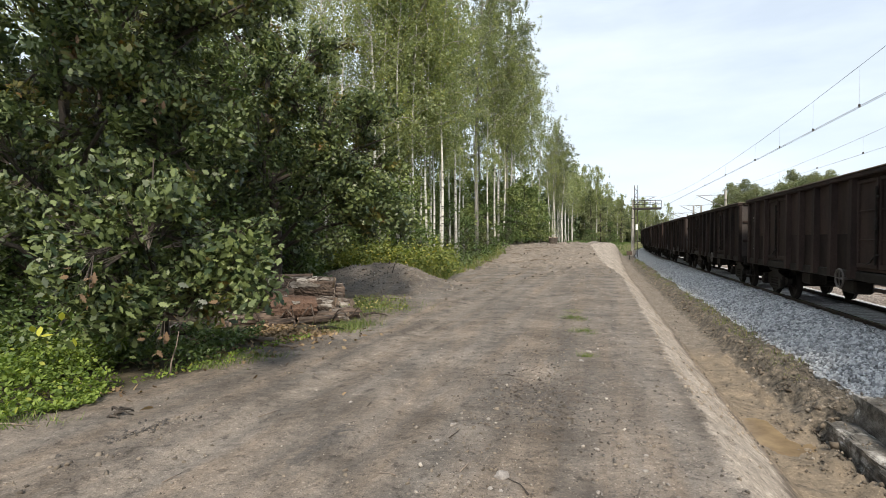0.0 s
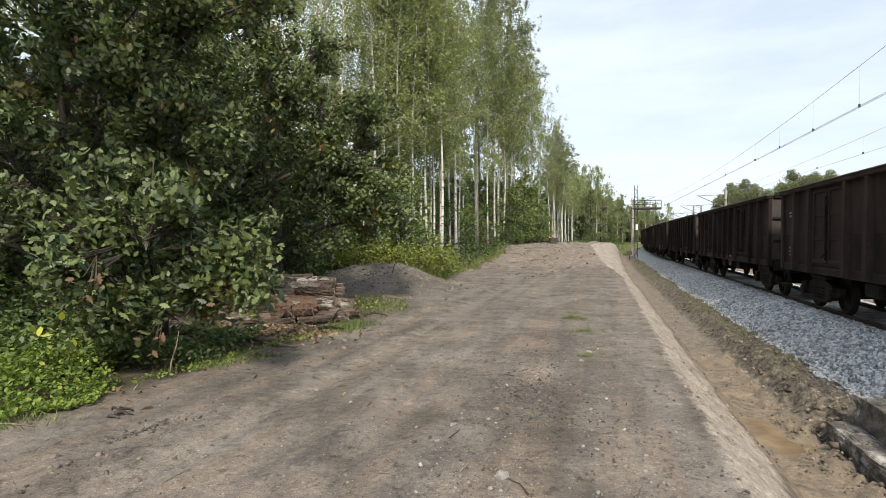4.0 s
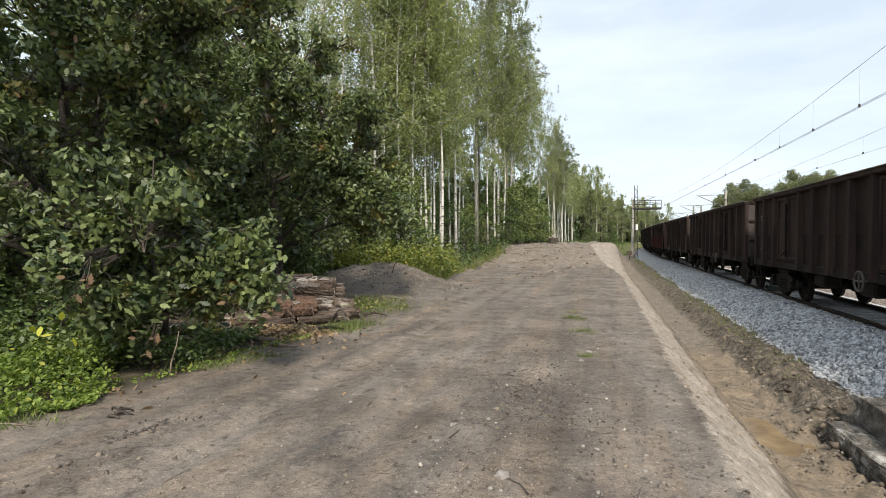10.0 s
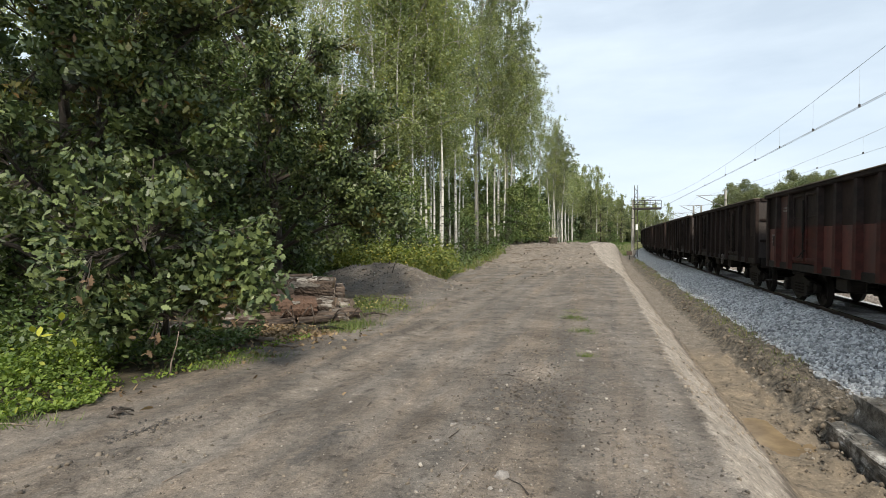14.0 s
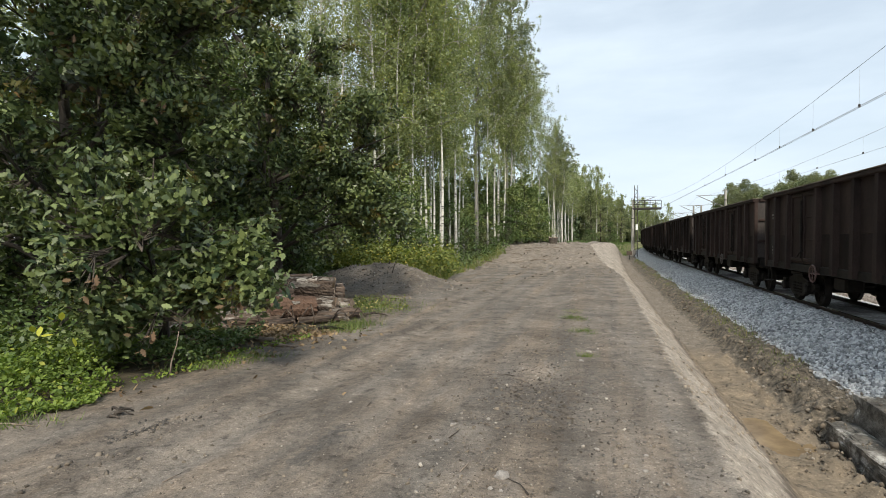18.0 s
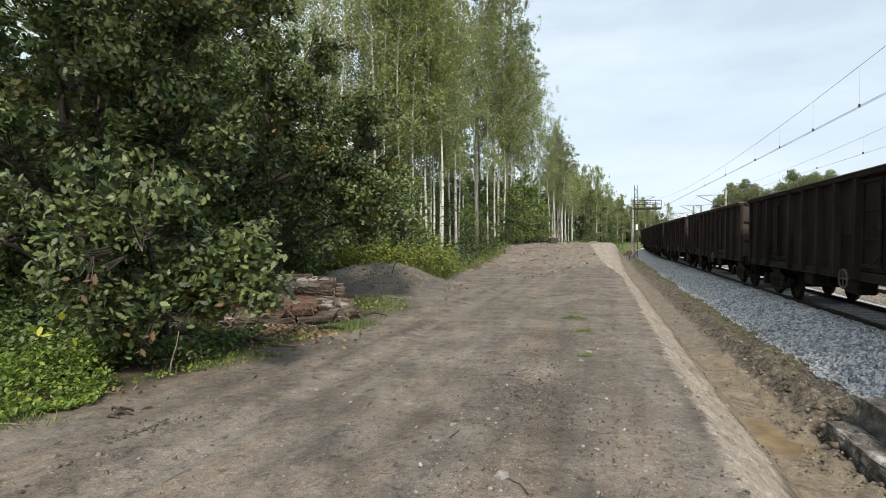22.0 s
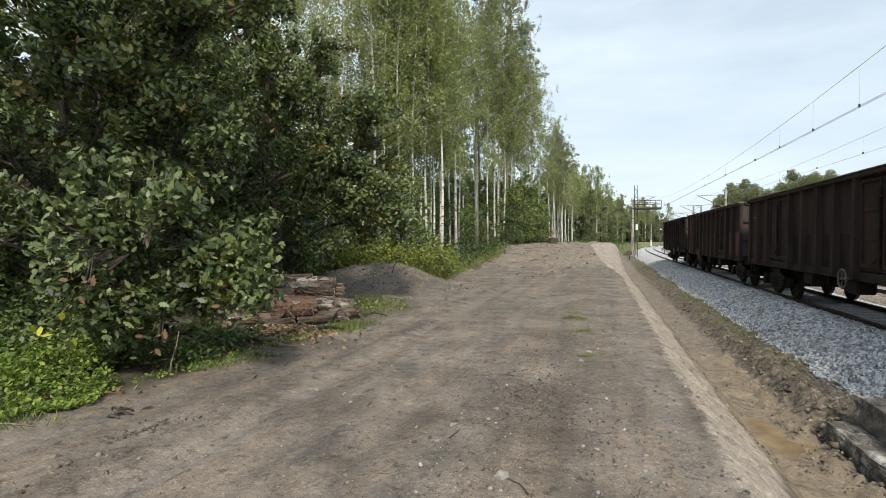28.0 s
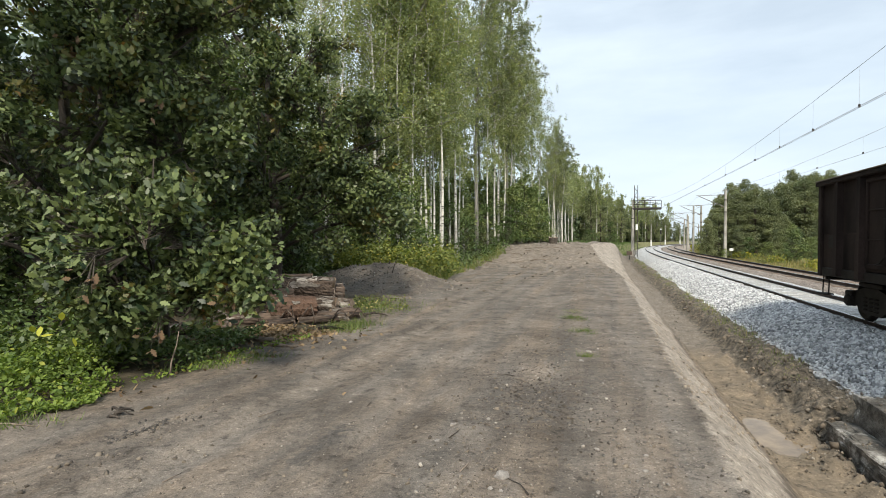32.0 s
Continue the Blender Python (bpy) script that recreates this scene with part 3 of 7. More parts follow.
def ground_z(x, y):
    """The height of the ground at arrays of places."""
    x, y = np.asarray(x, float), np.asarray(y, float)
    shape = x.shape
    x, y = x.ravel(), y.ravel()
    s, o = track_coords(x, y)
    rise = 1.28 * smooth(29, 45, y) * (1 - 0.55 * smooth(60, 110, y))
    crest = -5.65 - 1.7 * smooth(24, 44, y) + 1.7 * smooth(45, 55, y)
    level = 0.10 + rise
    far = 1 - 0.8 * smooth(70, 160, s)
    ditch = -0.92 * far + -0.3 * (1 - far)
    z = np.where(o < crest, level, 0)
    bank_w = -4.55 - crest
    k = np.clip((o - crest) / bank_w, 0, 1)
    z = np.where((o >= crest) & (o < -4.55), level + (ditch - level) * (0.75 * k + 0.25 * k * k), z)
    mid = np.interp(o, [-4.55, -3.8, -3.6, -3.42, -3.0, -2.7, -2.0, 9, 12, 60], [-0.92, -0.91, -0.86, -0.64, -0.60, -0.68, -0.95, -0.95, -0.55, -0.4])
    z = np.where(o >= -4.55, np.where(o < -2.7, mid * far + (-0.7) * (1 - far), mid), z)
    # behind the road's left border: forest floor, gently uneven; the dip beside the rise
    left = smooth(0.0, 3.0, road_left(y) - x)
    z = z + left * (0.12 * vnoise(x, y, 0.5, 3.0) - rise * (0.75 - 0.75 * smooth(60, 120, y)))
    # the spoil heap beside the road
    e = ((x + 2.7) / 2.3) ** 2 + ((y - 19.3) / 2.6) ** 2
    z = z + 0.72 * np.exp(-e * 1.1) + 0.26 * np.exp(-(((x + 1.2) / 1.4) ** 2 + ((y - 19.2) / 2.2) ** 2) * 1.2)
    # dug out round the old kerb blocks
    z = z - 0.3 * smooth(-3.75, -3.5, o) * (1 - smooth(-3.2, -3.05, o)) * (1 - smooth(0.4, 1.1, s)) * (s > -8)
    # a wet hollow in the ditch floor
    z = z - 0.11 * np.exp(-((s - 0.7) / 1.5) ** 2 - ((o + 4.25 + 0.08 * np.sin(s * 2.1)) / 0.30) ** 2)
    # ridges where the spoil was pushed up at the foot of the rise
    road = (o < crest + 0.2) & (x > road_left(y) - 1)
    rel = np.where(road, 0.022 * vnoise(x, y, 1.1, 5) + 0.014 * vnoise(x, y, 4.0, 9) + 0.006 * vnoise(x, y, 13.0, 3), 0.04 * vnoise(x, y, 1.4, 2))
    rel += np.where((o > crest) & (o < -2.6), 0.022 * vnoise(x, y, 4.5, 4) + 0.014 * vnoise(x, y, 11, 6) + 0.006 * vnoise(x, y, 27, 2), 0)
    rel += np.where((o > -3.95) & (o < -2.7), 0.08 * vnoise(x, y, 3.1, 14) + 0.12 * np.abs(vnoise(x, y, 6.5, 15)) - 0.03 + 0.03 * vnoise(x, y, 19, 16), 0)
    rel += smooth(25, 32, y) * (1 - smooth(60, 70, y)) * (0.15 * vnoise(x, y, 1.1, 12) + 0.10 * vnoise(x, y, 3.0, 13))
    rel += np.exp(-e * 0.9) * (0.09 * vnoise(x * 0.5, y, 3.0, 17) + 0.06 * vnoise(x, y, 7.5, 18) + 0.03 * vnoise(x, y, 17, 11))
    # two shallow wheel ruts along the road
    for c, d in ((-3.5, 0.035), (-2.0, 0.03)):
        rx = c + 0.30 * y + 0.1 * vnoise(y, y * 0, 0.2, 1)
        rel -= np.where(road, d * np.exp(-((x - rx) / 0.22) ** 2) * (1 - smooth(18, 26, y)), 0)
    # crusty ridges pushed up beside the wheel tracks
    for c, w, d in ((-4.15, 0.07, 0.035), (-2.95, 0.06, 0.018), (-0.75, 0.3, 0.02), (0.2, 0.08, 0.02)):
        rx = c + 0.30 * y + 0.06 * vnoise(y, x * 0, 0.9, c)
        rel += np.where(road, d * np.exp(-((x - rx) / w) ** 2) * np.clip(0.4 + vnoise(x, y, 3.3, c * 3), 0, 1.3) * (1 - smooth(14, 22, y)), 0)
    z = z + rel * (1 - smooth(120, 300, np.hypot(x, y)))
    return z.reshape(shape)


def gz(x, y):
    return float(ground_z(np.array([x]), np.array([y]))[0])


def make_ground():
    front = np.linspace(radians(-52), radians(52), 340)
    back = np.linspace(radians(52), radians(308), 42)[1:-1]
    ang = np.concatenate([front, back])
    rad = np.concatenate([np.geomspace(1.2, 60, 270), np.geomspace(63, 3000, 60)])
    na, nr = len(ang), len(rad)
    A, R = np.meshgrid(ang, rad)
    x, y = (R * np.sin(A)).ravel(), (R * np.cos(A)).ravel()
    x, y = np.append(x, 0.0), np.append(y, 0.0)
    z = ground_z(x, y)
    i = np.arange(na * nr).reshape(nr, na)
    j = np.roll(i, -1, axis=1)
    quads = np.stack([i[:-1], i[1:], j[1:], j[:-1]], -1).reshape(-1, 4)
    hub = na * nr
    # the innermost ring closes with quads that share the hub
    inner = np.stack([np.full(na // 2, hub), i[0, 0:na - 1:2][:na // 2], i[0, 1:na:2][:na // 2], i[0, (np.arange(2, na + 1, 2) % na)][:na // 2]], -1)
    me = np_mesh("ground", np.column_stack([x, y, z]), np.vstack([quads, inner]), M_EARTH, smooth=True)
    s, o = track_coords(x, y)
    crest = -5.65 - 1.7 * smooth(24, 44, y) + 1.7 * smooth(45, 55, y)
    lft = road_left(y) - x
    near = 1 - smooth(3.0, 9.0, s)
    uneven = 0.25 * vnoise(x, y, 1.7, 8)
    zones = {
        "sand": smooth(-0.2, 0.15, o - crest) * (1 - smooth(-5.15, -4.75, o)) * 0.95 * (1 - 0.9 * smooth(74, 88, s)) + 0.15 * smooth(32, 46, y) * smooth(-0.3, 0.1, o - crest) * (o < -4.3)
                + (0.3 * smooth(36, 46, y) + 0.8 * uneven * smooth(24, 28, y)) * (o < crest) * (lft < 0.5),
        "clay": smooth(-5.2, -4.8, o) * (1 - smooth(-3.95, -3.6, o)) * (1 - near),
        "spoil": smooth(29, 34, y) * (o < crest) * (lft < 0.7) * (0.85 + uneven) * (1 - smooth(55, 70, y)) + (0.15 + 1.6 * uneven) * np.exp(-(((x + 1.9) / 2.8) ** 4 + ((y - 18.9) / 2.6) ** 4)),
        "ditch": smooth(-4.95, -4.7, o) * (1 - smooth(-3.85, -3.65, o)) * near,
        "bank": smooth(-4.0, -3.6, o + 0.15 * uneven) * (1 - smooth(-2.3, -2.0, o)) * 0.95,
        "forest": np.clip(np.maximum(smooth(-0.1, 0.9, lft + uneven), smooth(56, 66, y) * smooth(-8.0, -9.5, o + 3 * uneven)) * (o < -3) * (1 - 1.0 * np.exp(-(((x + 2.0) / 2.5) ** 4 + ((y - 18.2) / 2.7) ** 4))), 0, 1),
        "meadow": np.maximum(smooth(7.5, 9.5, o), smooth(76, 90, s) * (o < -3.1) * (o > -12)),
        "tan": np.where((o < crest) & (y < 30), 0.3 * np.exp(-(((x + 1.6) / 2.6) ** 4 + ((y - 18.6) / 2.4) ** 4)) + 0.55 * np.exp(-((x - (-3.5 + 0.30 * y)) / 0.36) ** 2) * (1 - smooth(18, 26, y)) + 0.5 * np.exp(-((x - (-1.9 + 0.30 * y)) / 0.3) ** 2) * smooth(7, 11, y) + 0.55 * np.exp(-((x - (0.75 + 0.30 * y)) / 0.35) ** 2) * smooth(5, 8, y), 0),
        "damp": 0.72 * np.exp(-(((x + 1.02 - 0.3 * (y - 4.6)) / 0.17) ** 2 + ((y - 4.6) / 0.62) ** 2)) + 0.62 * np.exp(-(((x - 1.06) / 0.62) ** 2 + ((y - 5.75) / 1.15) ** 2))
                + 0.4 * np.exp(-(((x - 2.1) / 0.4) ** 2 + ((y - 6.6) / 0.5) ** 2)) + 0.4 * np.exp(-(((x - 0.0) / 2.2) ** 2 + ((y - 17.5) / 2.2) ** 2)) + 0.35 * np.exp(-(((x - 2.2) / 1.2) ** 2 + ((y - 13.5) / 3.0) ** 2)),
    }
    for name, val in zones.items():
        a = me.attributes.new(name, "FLOAT", "POINT")
        a.data.foreach_set("value", np.clip(val, 0, 1).astype(np.float32))
    return tagged(new("ground", me), "grey-brown bare earth track with sandy bank and wet clay ditch", "ground", kind="structure")


ground = make_ground()


def sweep(name, prof, s0, s1, step, material, label, category, o0=0.0, closed=False, jitter=0.0, seed=1):
    """A cross-section of (o, z) drawn along the track."""
    ss = np.arange(s0, s1 + 0.01, step)
    rng = np.random.default_rng(seed)
    k = len(prof)
    x, y, h = np.interp(ss, _s, _X), np.interp(ss, _s, _Y), np.interp(ss, _s, _h)
    po = np.array([p[0] for p in prof])[None, :] + o0 + rng.normal(0, 1, (len(ss), k)) * jitter
    pz = np.array([p[1] for p in prof])[None, :] + rng.normal(0, 1, (len(ss), k)) * jitter * 0.5
    v = np.stack([x[:, None] + np.cos(h)[:, None] * po, y[:, None] - np.sin(h)[:, None] * po, pz], -1).reshape(-1, 3)
    i = np.arange(len(ss) * k).reshape(len(ss), k)
    j = np.roll(i, -1, axis=1) if closed else i[:, 1:]
    i0 = i if closed else i[:, :-1]
    f = np.stack([i0[:-1], i0[1:], j[1:], j[:-1]], -1).reshape(-1, 4)
    me = np_mesh(name, v, f, material, smooth=not closed)
    return new(name, me)


ballast = tagged(sweep("ballast", [(-2.75, -0.78), (-2.62, -0.66), (-2.2, -0.42), (-1.65, -0.22), (-1.25, -0.13), (-0.5, -0.125), (0.5, -0.125), (1.25, -0.13), (1.7, -0.19), (1.95, -0.24), (2.15, -0.33), (2.3, -0.7)],
                       -60, 460, 0.5, M_BALLAST, "", "", jitter=0.015), "fresh grey crushed-stone ballast bed under the track", "ballast", kind="structure")
ballast_2 = tagged(sweep("ballast", [(-2.2, -0.7), (-2.0, -0.33), (-1.3, -0.16), (0, -0.15), (1.3, -0.16), (1.9, -0.4), (3.2, -0.62), (4.4, -0.9)],
                         -60, 460, 0.5, M_OLDBALLAST, "", "", o0=TRACK2, jitter=0.02, seed=2), "old rusty-brown ballast bed under the further track", "ballast", kind="structure")

RAIL = [(-0.07, -0.172), (0.07, -0.172), (0.07, -0.16), (0.012, -0.14), (0.012, -0.045), (0.035, -0.035), (0.036, -0.004), (-0.036, -0.004), (-0.035, -0.035), (-0.012, -0.045), (-0.012, -0.14), (-0.07, -0.16)]
for o0, lab in ((0.0, "near track"), (TRACK2, "further track")):
    for sgn in (-1, 1):
        r = tagged(sweep("rail", RAIL, -60, 460, 1.0, M_RAIL, "", "", o0=o0 + sgn * 0.7525, closed=True), "rust-brown steel rail of the " + lab, "rail", "rails", "structure")
        head = sweep("rail_head", [(-0.034, -0.008), (0.034, -0.008), (0.030, 0.0), (-0.030, 0.0)], -60, 460, 1.0, M_RAILTOP, "", "", o0=o0 + sgn * 0.7525, closed=True)
        head.parent = r
        tagged(head, "polished running surface")


# ---- the goods train ----
WAGON, BODY, GAP = 14.04, 12.79, 1.25
LAST = 23


def run(t):
    """How far along the track the train's reference gap is at t seconds."""
    return 13.595 - 11.5306 * t + 0.012375 * t * t + 0.000828 * t ** 3 - 0.04 * max(0.0, t - 30.0) ** 3


HALF, SIDE, FLOOR, TOP = BODY / 2, 1.40, 1.18, 3.22
POSTS = (-5.25, -4.16, -2.05, -1.02, 0.0, 1.02, 2.05, 4.16, 5.25)
DOORS = (-3.1, 3.1)


def wheelset():
    g = Geo()
    for sy in (-1, 1):
        prof = [(0.10, sy * 0.60), (0.13, sy * 0.66), (0.14, sy * 0.70), (0.37, sy * 0.715), (0.40, sy * 0.68), (0.485, sy * 0.68), (0.485, sy * 0.705), (0.462, sy * 0.72),
                (0.458, sy * 0.80), (0.40, sy * 0.81), (0.37, sy * 0.765), (0.14, sy * 0.775), (0.11, sy * 0.84)]
        g.lathe(prof, "y", 20)
    g.tube([(0, -1.02, 0), (0, 1.02, 0)], 0.08, 10)
    # four wedges on each wheel's web, so that its turning shows
    for sy in (-1, 1):
        for k in range(4):
            a = math.pi / 2 * k + 0.4
            g.box((0.26 * math.cos(a), sy * 0.775, 0.26 * math.sin(a)), (0.2, 0.02, 0.04), 0, Matrix.Rotation(-a, 4, "Y"))
    return g.mesh("wheelset", M_UNDER, True)


def side_frame(sy):
    g = Geo()
    y = sy * 1.0
    pts = [(-1.28, 0.62), (-1.28, 0.50), (-1.12, 0.40), (-0.66, 0.36), (-0.42, 0.22), (0.42, 0.22), (0.66, 0.36), (1.12, 0.40), (1.28, 0.50), (1.28, 0.62), (0.62, 0.72), (0.3, 0.80), (-0.3, 0.80), (-0.62, 0.72)]
    n = len(pts)
    vs = [(x, y - 0.06, z) for x, z in pts] + [(x, y + 0.06, z) for x, z in pts]
    fs = [tuple(range(n)), tuple(range(2 * n - 1, n - 1, -1))] + [(i, n + i, n + (i + 1) % n, (i + 1) % n) for i in range(n)]
    g.add(vs, fs)
    for x in (-0.25, 0, 0.25):
        for k in range(4):
            g.ring((x, y + sy * 0.02, 0.32 + 0.085 * k), 0.075, 0.022, "z", 8, 4)
    g.box((0, y, 0.86), (1.0, 0.2, 0.1), 0.02)
    return g.mesh("side_frame", M_UNDER)


def axle_box():
    g = Geo()
    g.lathe([(0.13, 0.98), (0.145, 1.0), (0.145, 1.16), (0.11, 1.19)], "y", 14)
    g.box((0, 1.08, 0.16), (0.30, 0.14, 0.12), 0.02)
    return g.mesh("axle_box", M_UNDER)


ME_WHEELSET, ME_AXLEBOX = wheelset(), axle_box()
ME_FRAME = {sy: side_frame(sy) for sy in (-1, 1)}


def buffer_mesh():
    g = Geo()
    g.lathe([(0.10, 0.0), (0.10, 0.32), (0.07, 0.33), (0.07, 0.55), (0.22, 0.57), (0.23, 0.59), (0.20, 0.615)], "x", 16)
    g.box((0.015, 0, 0), (0.03, 0.32, 0.32), 0.008)
    return g.mesh("buffer", M_UNDER)


def coupling_mesh():
    g = Geo()
    g.box((0.12, 0, 0), (0.26, 0.08, 0.16), 0.02)
    g.ring((0.36, 0, -0.08), 0.11, 0.028, "y", 14, 6)
    g.tube([(0.42, 0, -0.15), (0.6, 0, -0.2)], 0.03, 8)
    g.tube([(0.02, 0.35, -0.05), (0.3, 0.36, -0.28), (0.55, 0.34, -0.3)], 0.028, 6)
    return g.mesh("coupling", M_UNDER)


def door_mesh(material):
    """One leaf of a double side door: pressed sheet with a raised frame and two ribs."""
    g = Geo()
    g.box((0, 0, 0.98), (0.94, 0.03, 1.96), 0.008)
    g.box((0, 0.03, 1.86), (0.88, 0.05, 0.09), 0.015)
    g.box((0, 0.03, 0.11), (0.88, 0.05, 0.10), 0.015)
    for e in (-0.40, 0.40):
        g.box((e, 0.03, 0.98), (0.075, 0.05, 1.74), 0.012)
    for z in (0.65, 1.25):
        g.box((0, 0.02, z), (0.76, 0.03, 0.035), 0.008)
    return g.mesh("door", material)


def latch_mesh():
    g = Geo()
    g.tube([(0, 0.09, 0.15), (0, 0.09, 1.7)], 0.022, 8)
    g.box((0, 0.09, 0.95), (0.10, 0.06, 0.24), 0.015)
    g.tube([(0.02, 0.11, 0.3), (0.12, 0.13, 0.2), (0.3, 0.12, 0.16)], 0.018, 6)
    for z in (0.35, 1.5):
        g.box((0, 0.07, z), (0.12, 0.05, 0.05), 0.01)
    return g.mesh("latch", M_UNDER)


ME_BUFFER, ME_COUPLING, ME_LATCH = buffer_mesh(), coupling_mesh(), latch_mesh()


def post_mesh(material, h=TOP - FLOOR - 0.02):
    """A pressed hat-section side post, wider at its foot."""
    g = Geo()
    prof = [(-0.13, 0.0), (-0.085, 0.13), (0.085, 0.13), (0.13, 0.0)]
    vs, fs = [], []
    for z, w in ((-0.16, 1.0), (0.2, 1.0), (h, 0.82)):
        vs += [(x * w, y * (1.0 if z < 1 else 0.85), z) for x, y in prof]
    for i in range(2):
        for k in range(3):
            fs.append((i * 4 + k, i * 4 + k + 1, (i + 1) * 4 + k + 1, (i + 1) * 4 + k))
        fs.append((i * 4 + 3, i * 4, (i + 1) * 4, (i + 1) * 4 + 3))
    fs += [(3, 2, 1, 0), (8, 9, 10, 11)]
    return g.add(vs, [f[::-1] for f in fs]).mesh("post", material)


def make_wagon(label, m_side, m_lower, m_end, m_door, wheel_mat, bars, rear_red, wheel_x=-1.75, split=0.80, m_post=None, panel=False):
    """One four-axle open goods wagon with all its parts, built at the origin: x along the track, y to the side that faces the road."""
    w = thing("goods_wagon", label, "goods wagon", group="wagons of the goods train")
    g = Geo().box((0, 0, FLOOR - 0.05), (BODY - 0.1, 2.6, 0.1))
    for x in (-4.65, -2.3, 0, 2.3, 4.65):
        g.box((x, 0, FLOOR - 0.17), (0.14, 2.5, 0.16))
    for y in (-0.4, 0.4):
        g.box((0, y, FLOOR - 0.22), (BODY - 0.2, 0.12, 0.28))
    part("underframe", g, M_UNDER, w)
    # coal load, low inside the body
    load, rng = Geo(), np.random.default_rng(5)
    nx, ny = 24, 5
    vs = [(-HALF + 0.15 + (BODY - 0.3) * i / nx, -1.3 + 2.6 * j / ny, FLOOR + 0.9 + 0.12 * rng.uniform(-1, 1)) for i in range(nx + 1) for j in range(ny + 1)]
    fs = [(i * (ny + 1) + j, (i + 1) * (ny + 1) + j, (i + 1) * (ny + 1) + j + 1, i * (ny + 1) + j + 1) for i in range(nx) for j in range(ny)]
    part("coal_load", load.add(vs, fs), M_UNDER, w, "black coal heap below the rim")
    me_post, me_door = post_mesh(m_post or m_side), door_mesh(m_door)
    me_post_low = post_mesh(m_lower)
    for sy in (1, -1):
        turn = pose(0, 0, 0, 0, 0, 0 if sy > 0 else 180)
        # the sheet between the posts: an upper and a lower strake, with the door bays open
        for z0, z1, mm, nm in ((FLOOR, FLOOR + split, m_lower, "lower_sheet"), (FLOOR + split, TOP - 0.05, m_side, "upper_sheet")):
            bays = ((-HALF, -4.06), (-2.15, 2.15), (4.06, HALF))
            for x0, x1 in bays:
                g = Geo().box(((x0 + x1) / 2, sy * SIDE, (z0 + z1) / 2), (x1 - x0, 0.03, z1 - z0 - 0.004))
                part(nm, g, mm, w)
        part("top_rail", Geo().box((0, sy * (SIDE + 0.045), TOP - 0.01), (BODY + 0.04, 0.2, 0.11), 0.02), m_side, w)
        part("rim", Geo().box((0, sy * (SIDE + 0.05), TOP + 0.055), (BODY + 0.05, 0.23, 0.022), 0.006), M_RIM, w, "pale upper edge")
        part("sill", Geo().box((0, sy * (SIDE - 0.02), FLOOR - 0.10), (BODY, 0.14, 0.20), 0.02), M_UNDER, w)
        for x in POSTS:
            part("post", me_post_low if rear_red and x > 5 else me_post, None, w, at=pose(x, sy * (SIDE + 0.012), FLOOR, 0, 0, 0 if sy > 0 else 180))
        for x in (-HALF + 0.09, HALF - 0.09):
            part("corner_post", Geo().box((x, sy * (SIDE + 0.02), (FLOOR + TOP) / 2 - 0.1), (0.19, 0.13, TOP - FLOOR + 0.2), 0.025), m_side, w)
        for x in DOORS:
            for e in (-0.47, 0.47):
                d = part("door", me_door, None, w, at=pose(x + e, sy * (SIDE + 0.002), FLOOR + 0.02, 0, 0, 0 if sy > 0 else 180))
            part("latch", ME_LATCH, None, d, at=pose(-0.47 * sy, 0, 0))
        part("handwheel", Geo().ring((0, 0, 0), 0.205, 0.02, "y", 24, 6).tube([(-0.2, 0, 0), (0.2, 0, 0)], 0.013, 6).tube([(0, 0, -0.2), (0, 0, 0.2)], 0.013, 6).tube([(0, -0.25, 0), (0, 0.02, 0)], 0.03, 8),
             wheel_mat, w, "iron brake wheel", at=pose(wheel_x * sy, sy * (SIDE + 0.19), 1.0))
        # label rows near the rear end and by the middle
        for k, (bx, bz, bw) in enumerate(bars):
            part("lettering", Geo().box((sy * bx, sy * (SIDE + 0.019), bz), (bw, 0.006, 0.055)), M_PALE, w, "faded white lettering bar")
        if panel:
            part("painted_panel", Geo().box((sy * 4.705, sy * (SIDE + 0.0165), FLOOR + split + (TOP - FLOOR - split - 0.1) / 2), (0.96, 0.005, TOP - FLOOR - split - 0.1)), M_RED, w, "worn red painted panel")
        part("label_plate", Geo().box((sy * 5.75, sy * (SIDE + 0.022), FLOOR + 0.62), (0.28, 0.012, 0.30), 0.003), M_UNDER, w, "small dark label holder")
        part("step", Geo().box((sy * (HALF - 0.35), sy * (SIDE + 0.03), 0.55), (0.42, 0.22, 0.03), 0.005).tube([(sy * (HALF - 0.52), sy * SIDE, 1.1), (sy * (HALF - 0.52), sy * (SIDE + 0.02), 0.55)], 0.015, 6)
             .tube([(sy * (HALF - 0.18), sy * SIDE, 1.1), (sy * (HALF - 0.18), sy * (SIDE + 0.02), 0.55)], 0.015, 6), M_UNDER, w)
        for x in (-1.0, 1.6):
            part("brake_box", Geo().box((x, sy * 0.95, 0.78), (0.7, 0.4, 0.34), 0.05), M_UNDER, w)
    for sx in (-1, 1):
        xe = sx * (HALF - 0.015)
        part("end_wall", Geo().box((xe, 0, (FLOOR + TOP) / 2), (0.03, 2 * SIDE - 0.04, TOP - FLOOR - 0.06)), m_end, w)
        g = Geo()
        for y in (-0.75, 0, 0.75):
            g.box((sx * (HALF + 0.04), y, (FLOOR + TOP) / 2), (0.09, 0.14, TOP - FLOOR - 0.15), 0.02)
        for z in (FLOOR + 0.62, FLOOR + 1.35):
            g.box((sx * (HALF + 0.03), 0, z), (0.06, 2 * SIDE - 0.1, 0.09), 0.015)
        part("end_frame", g, m_side, w)
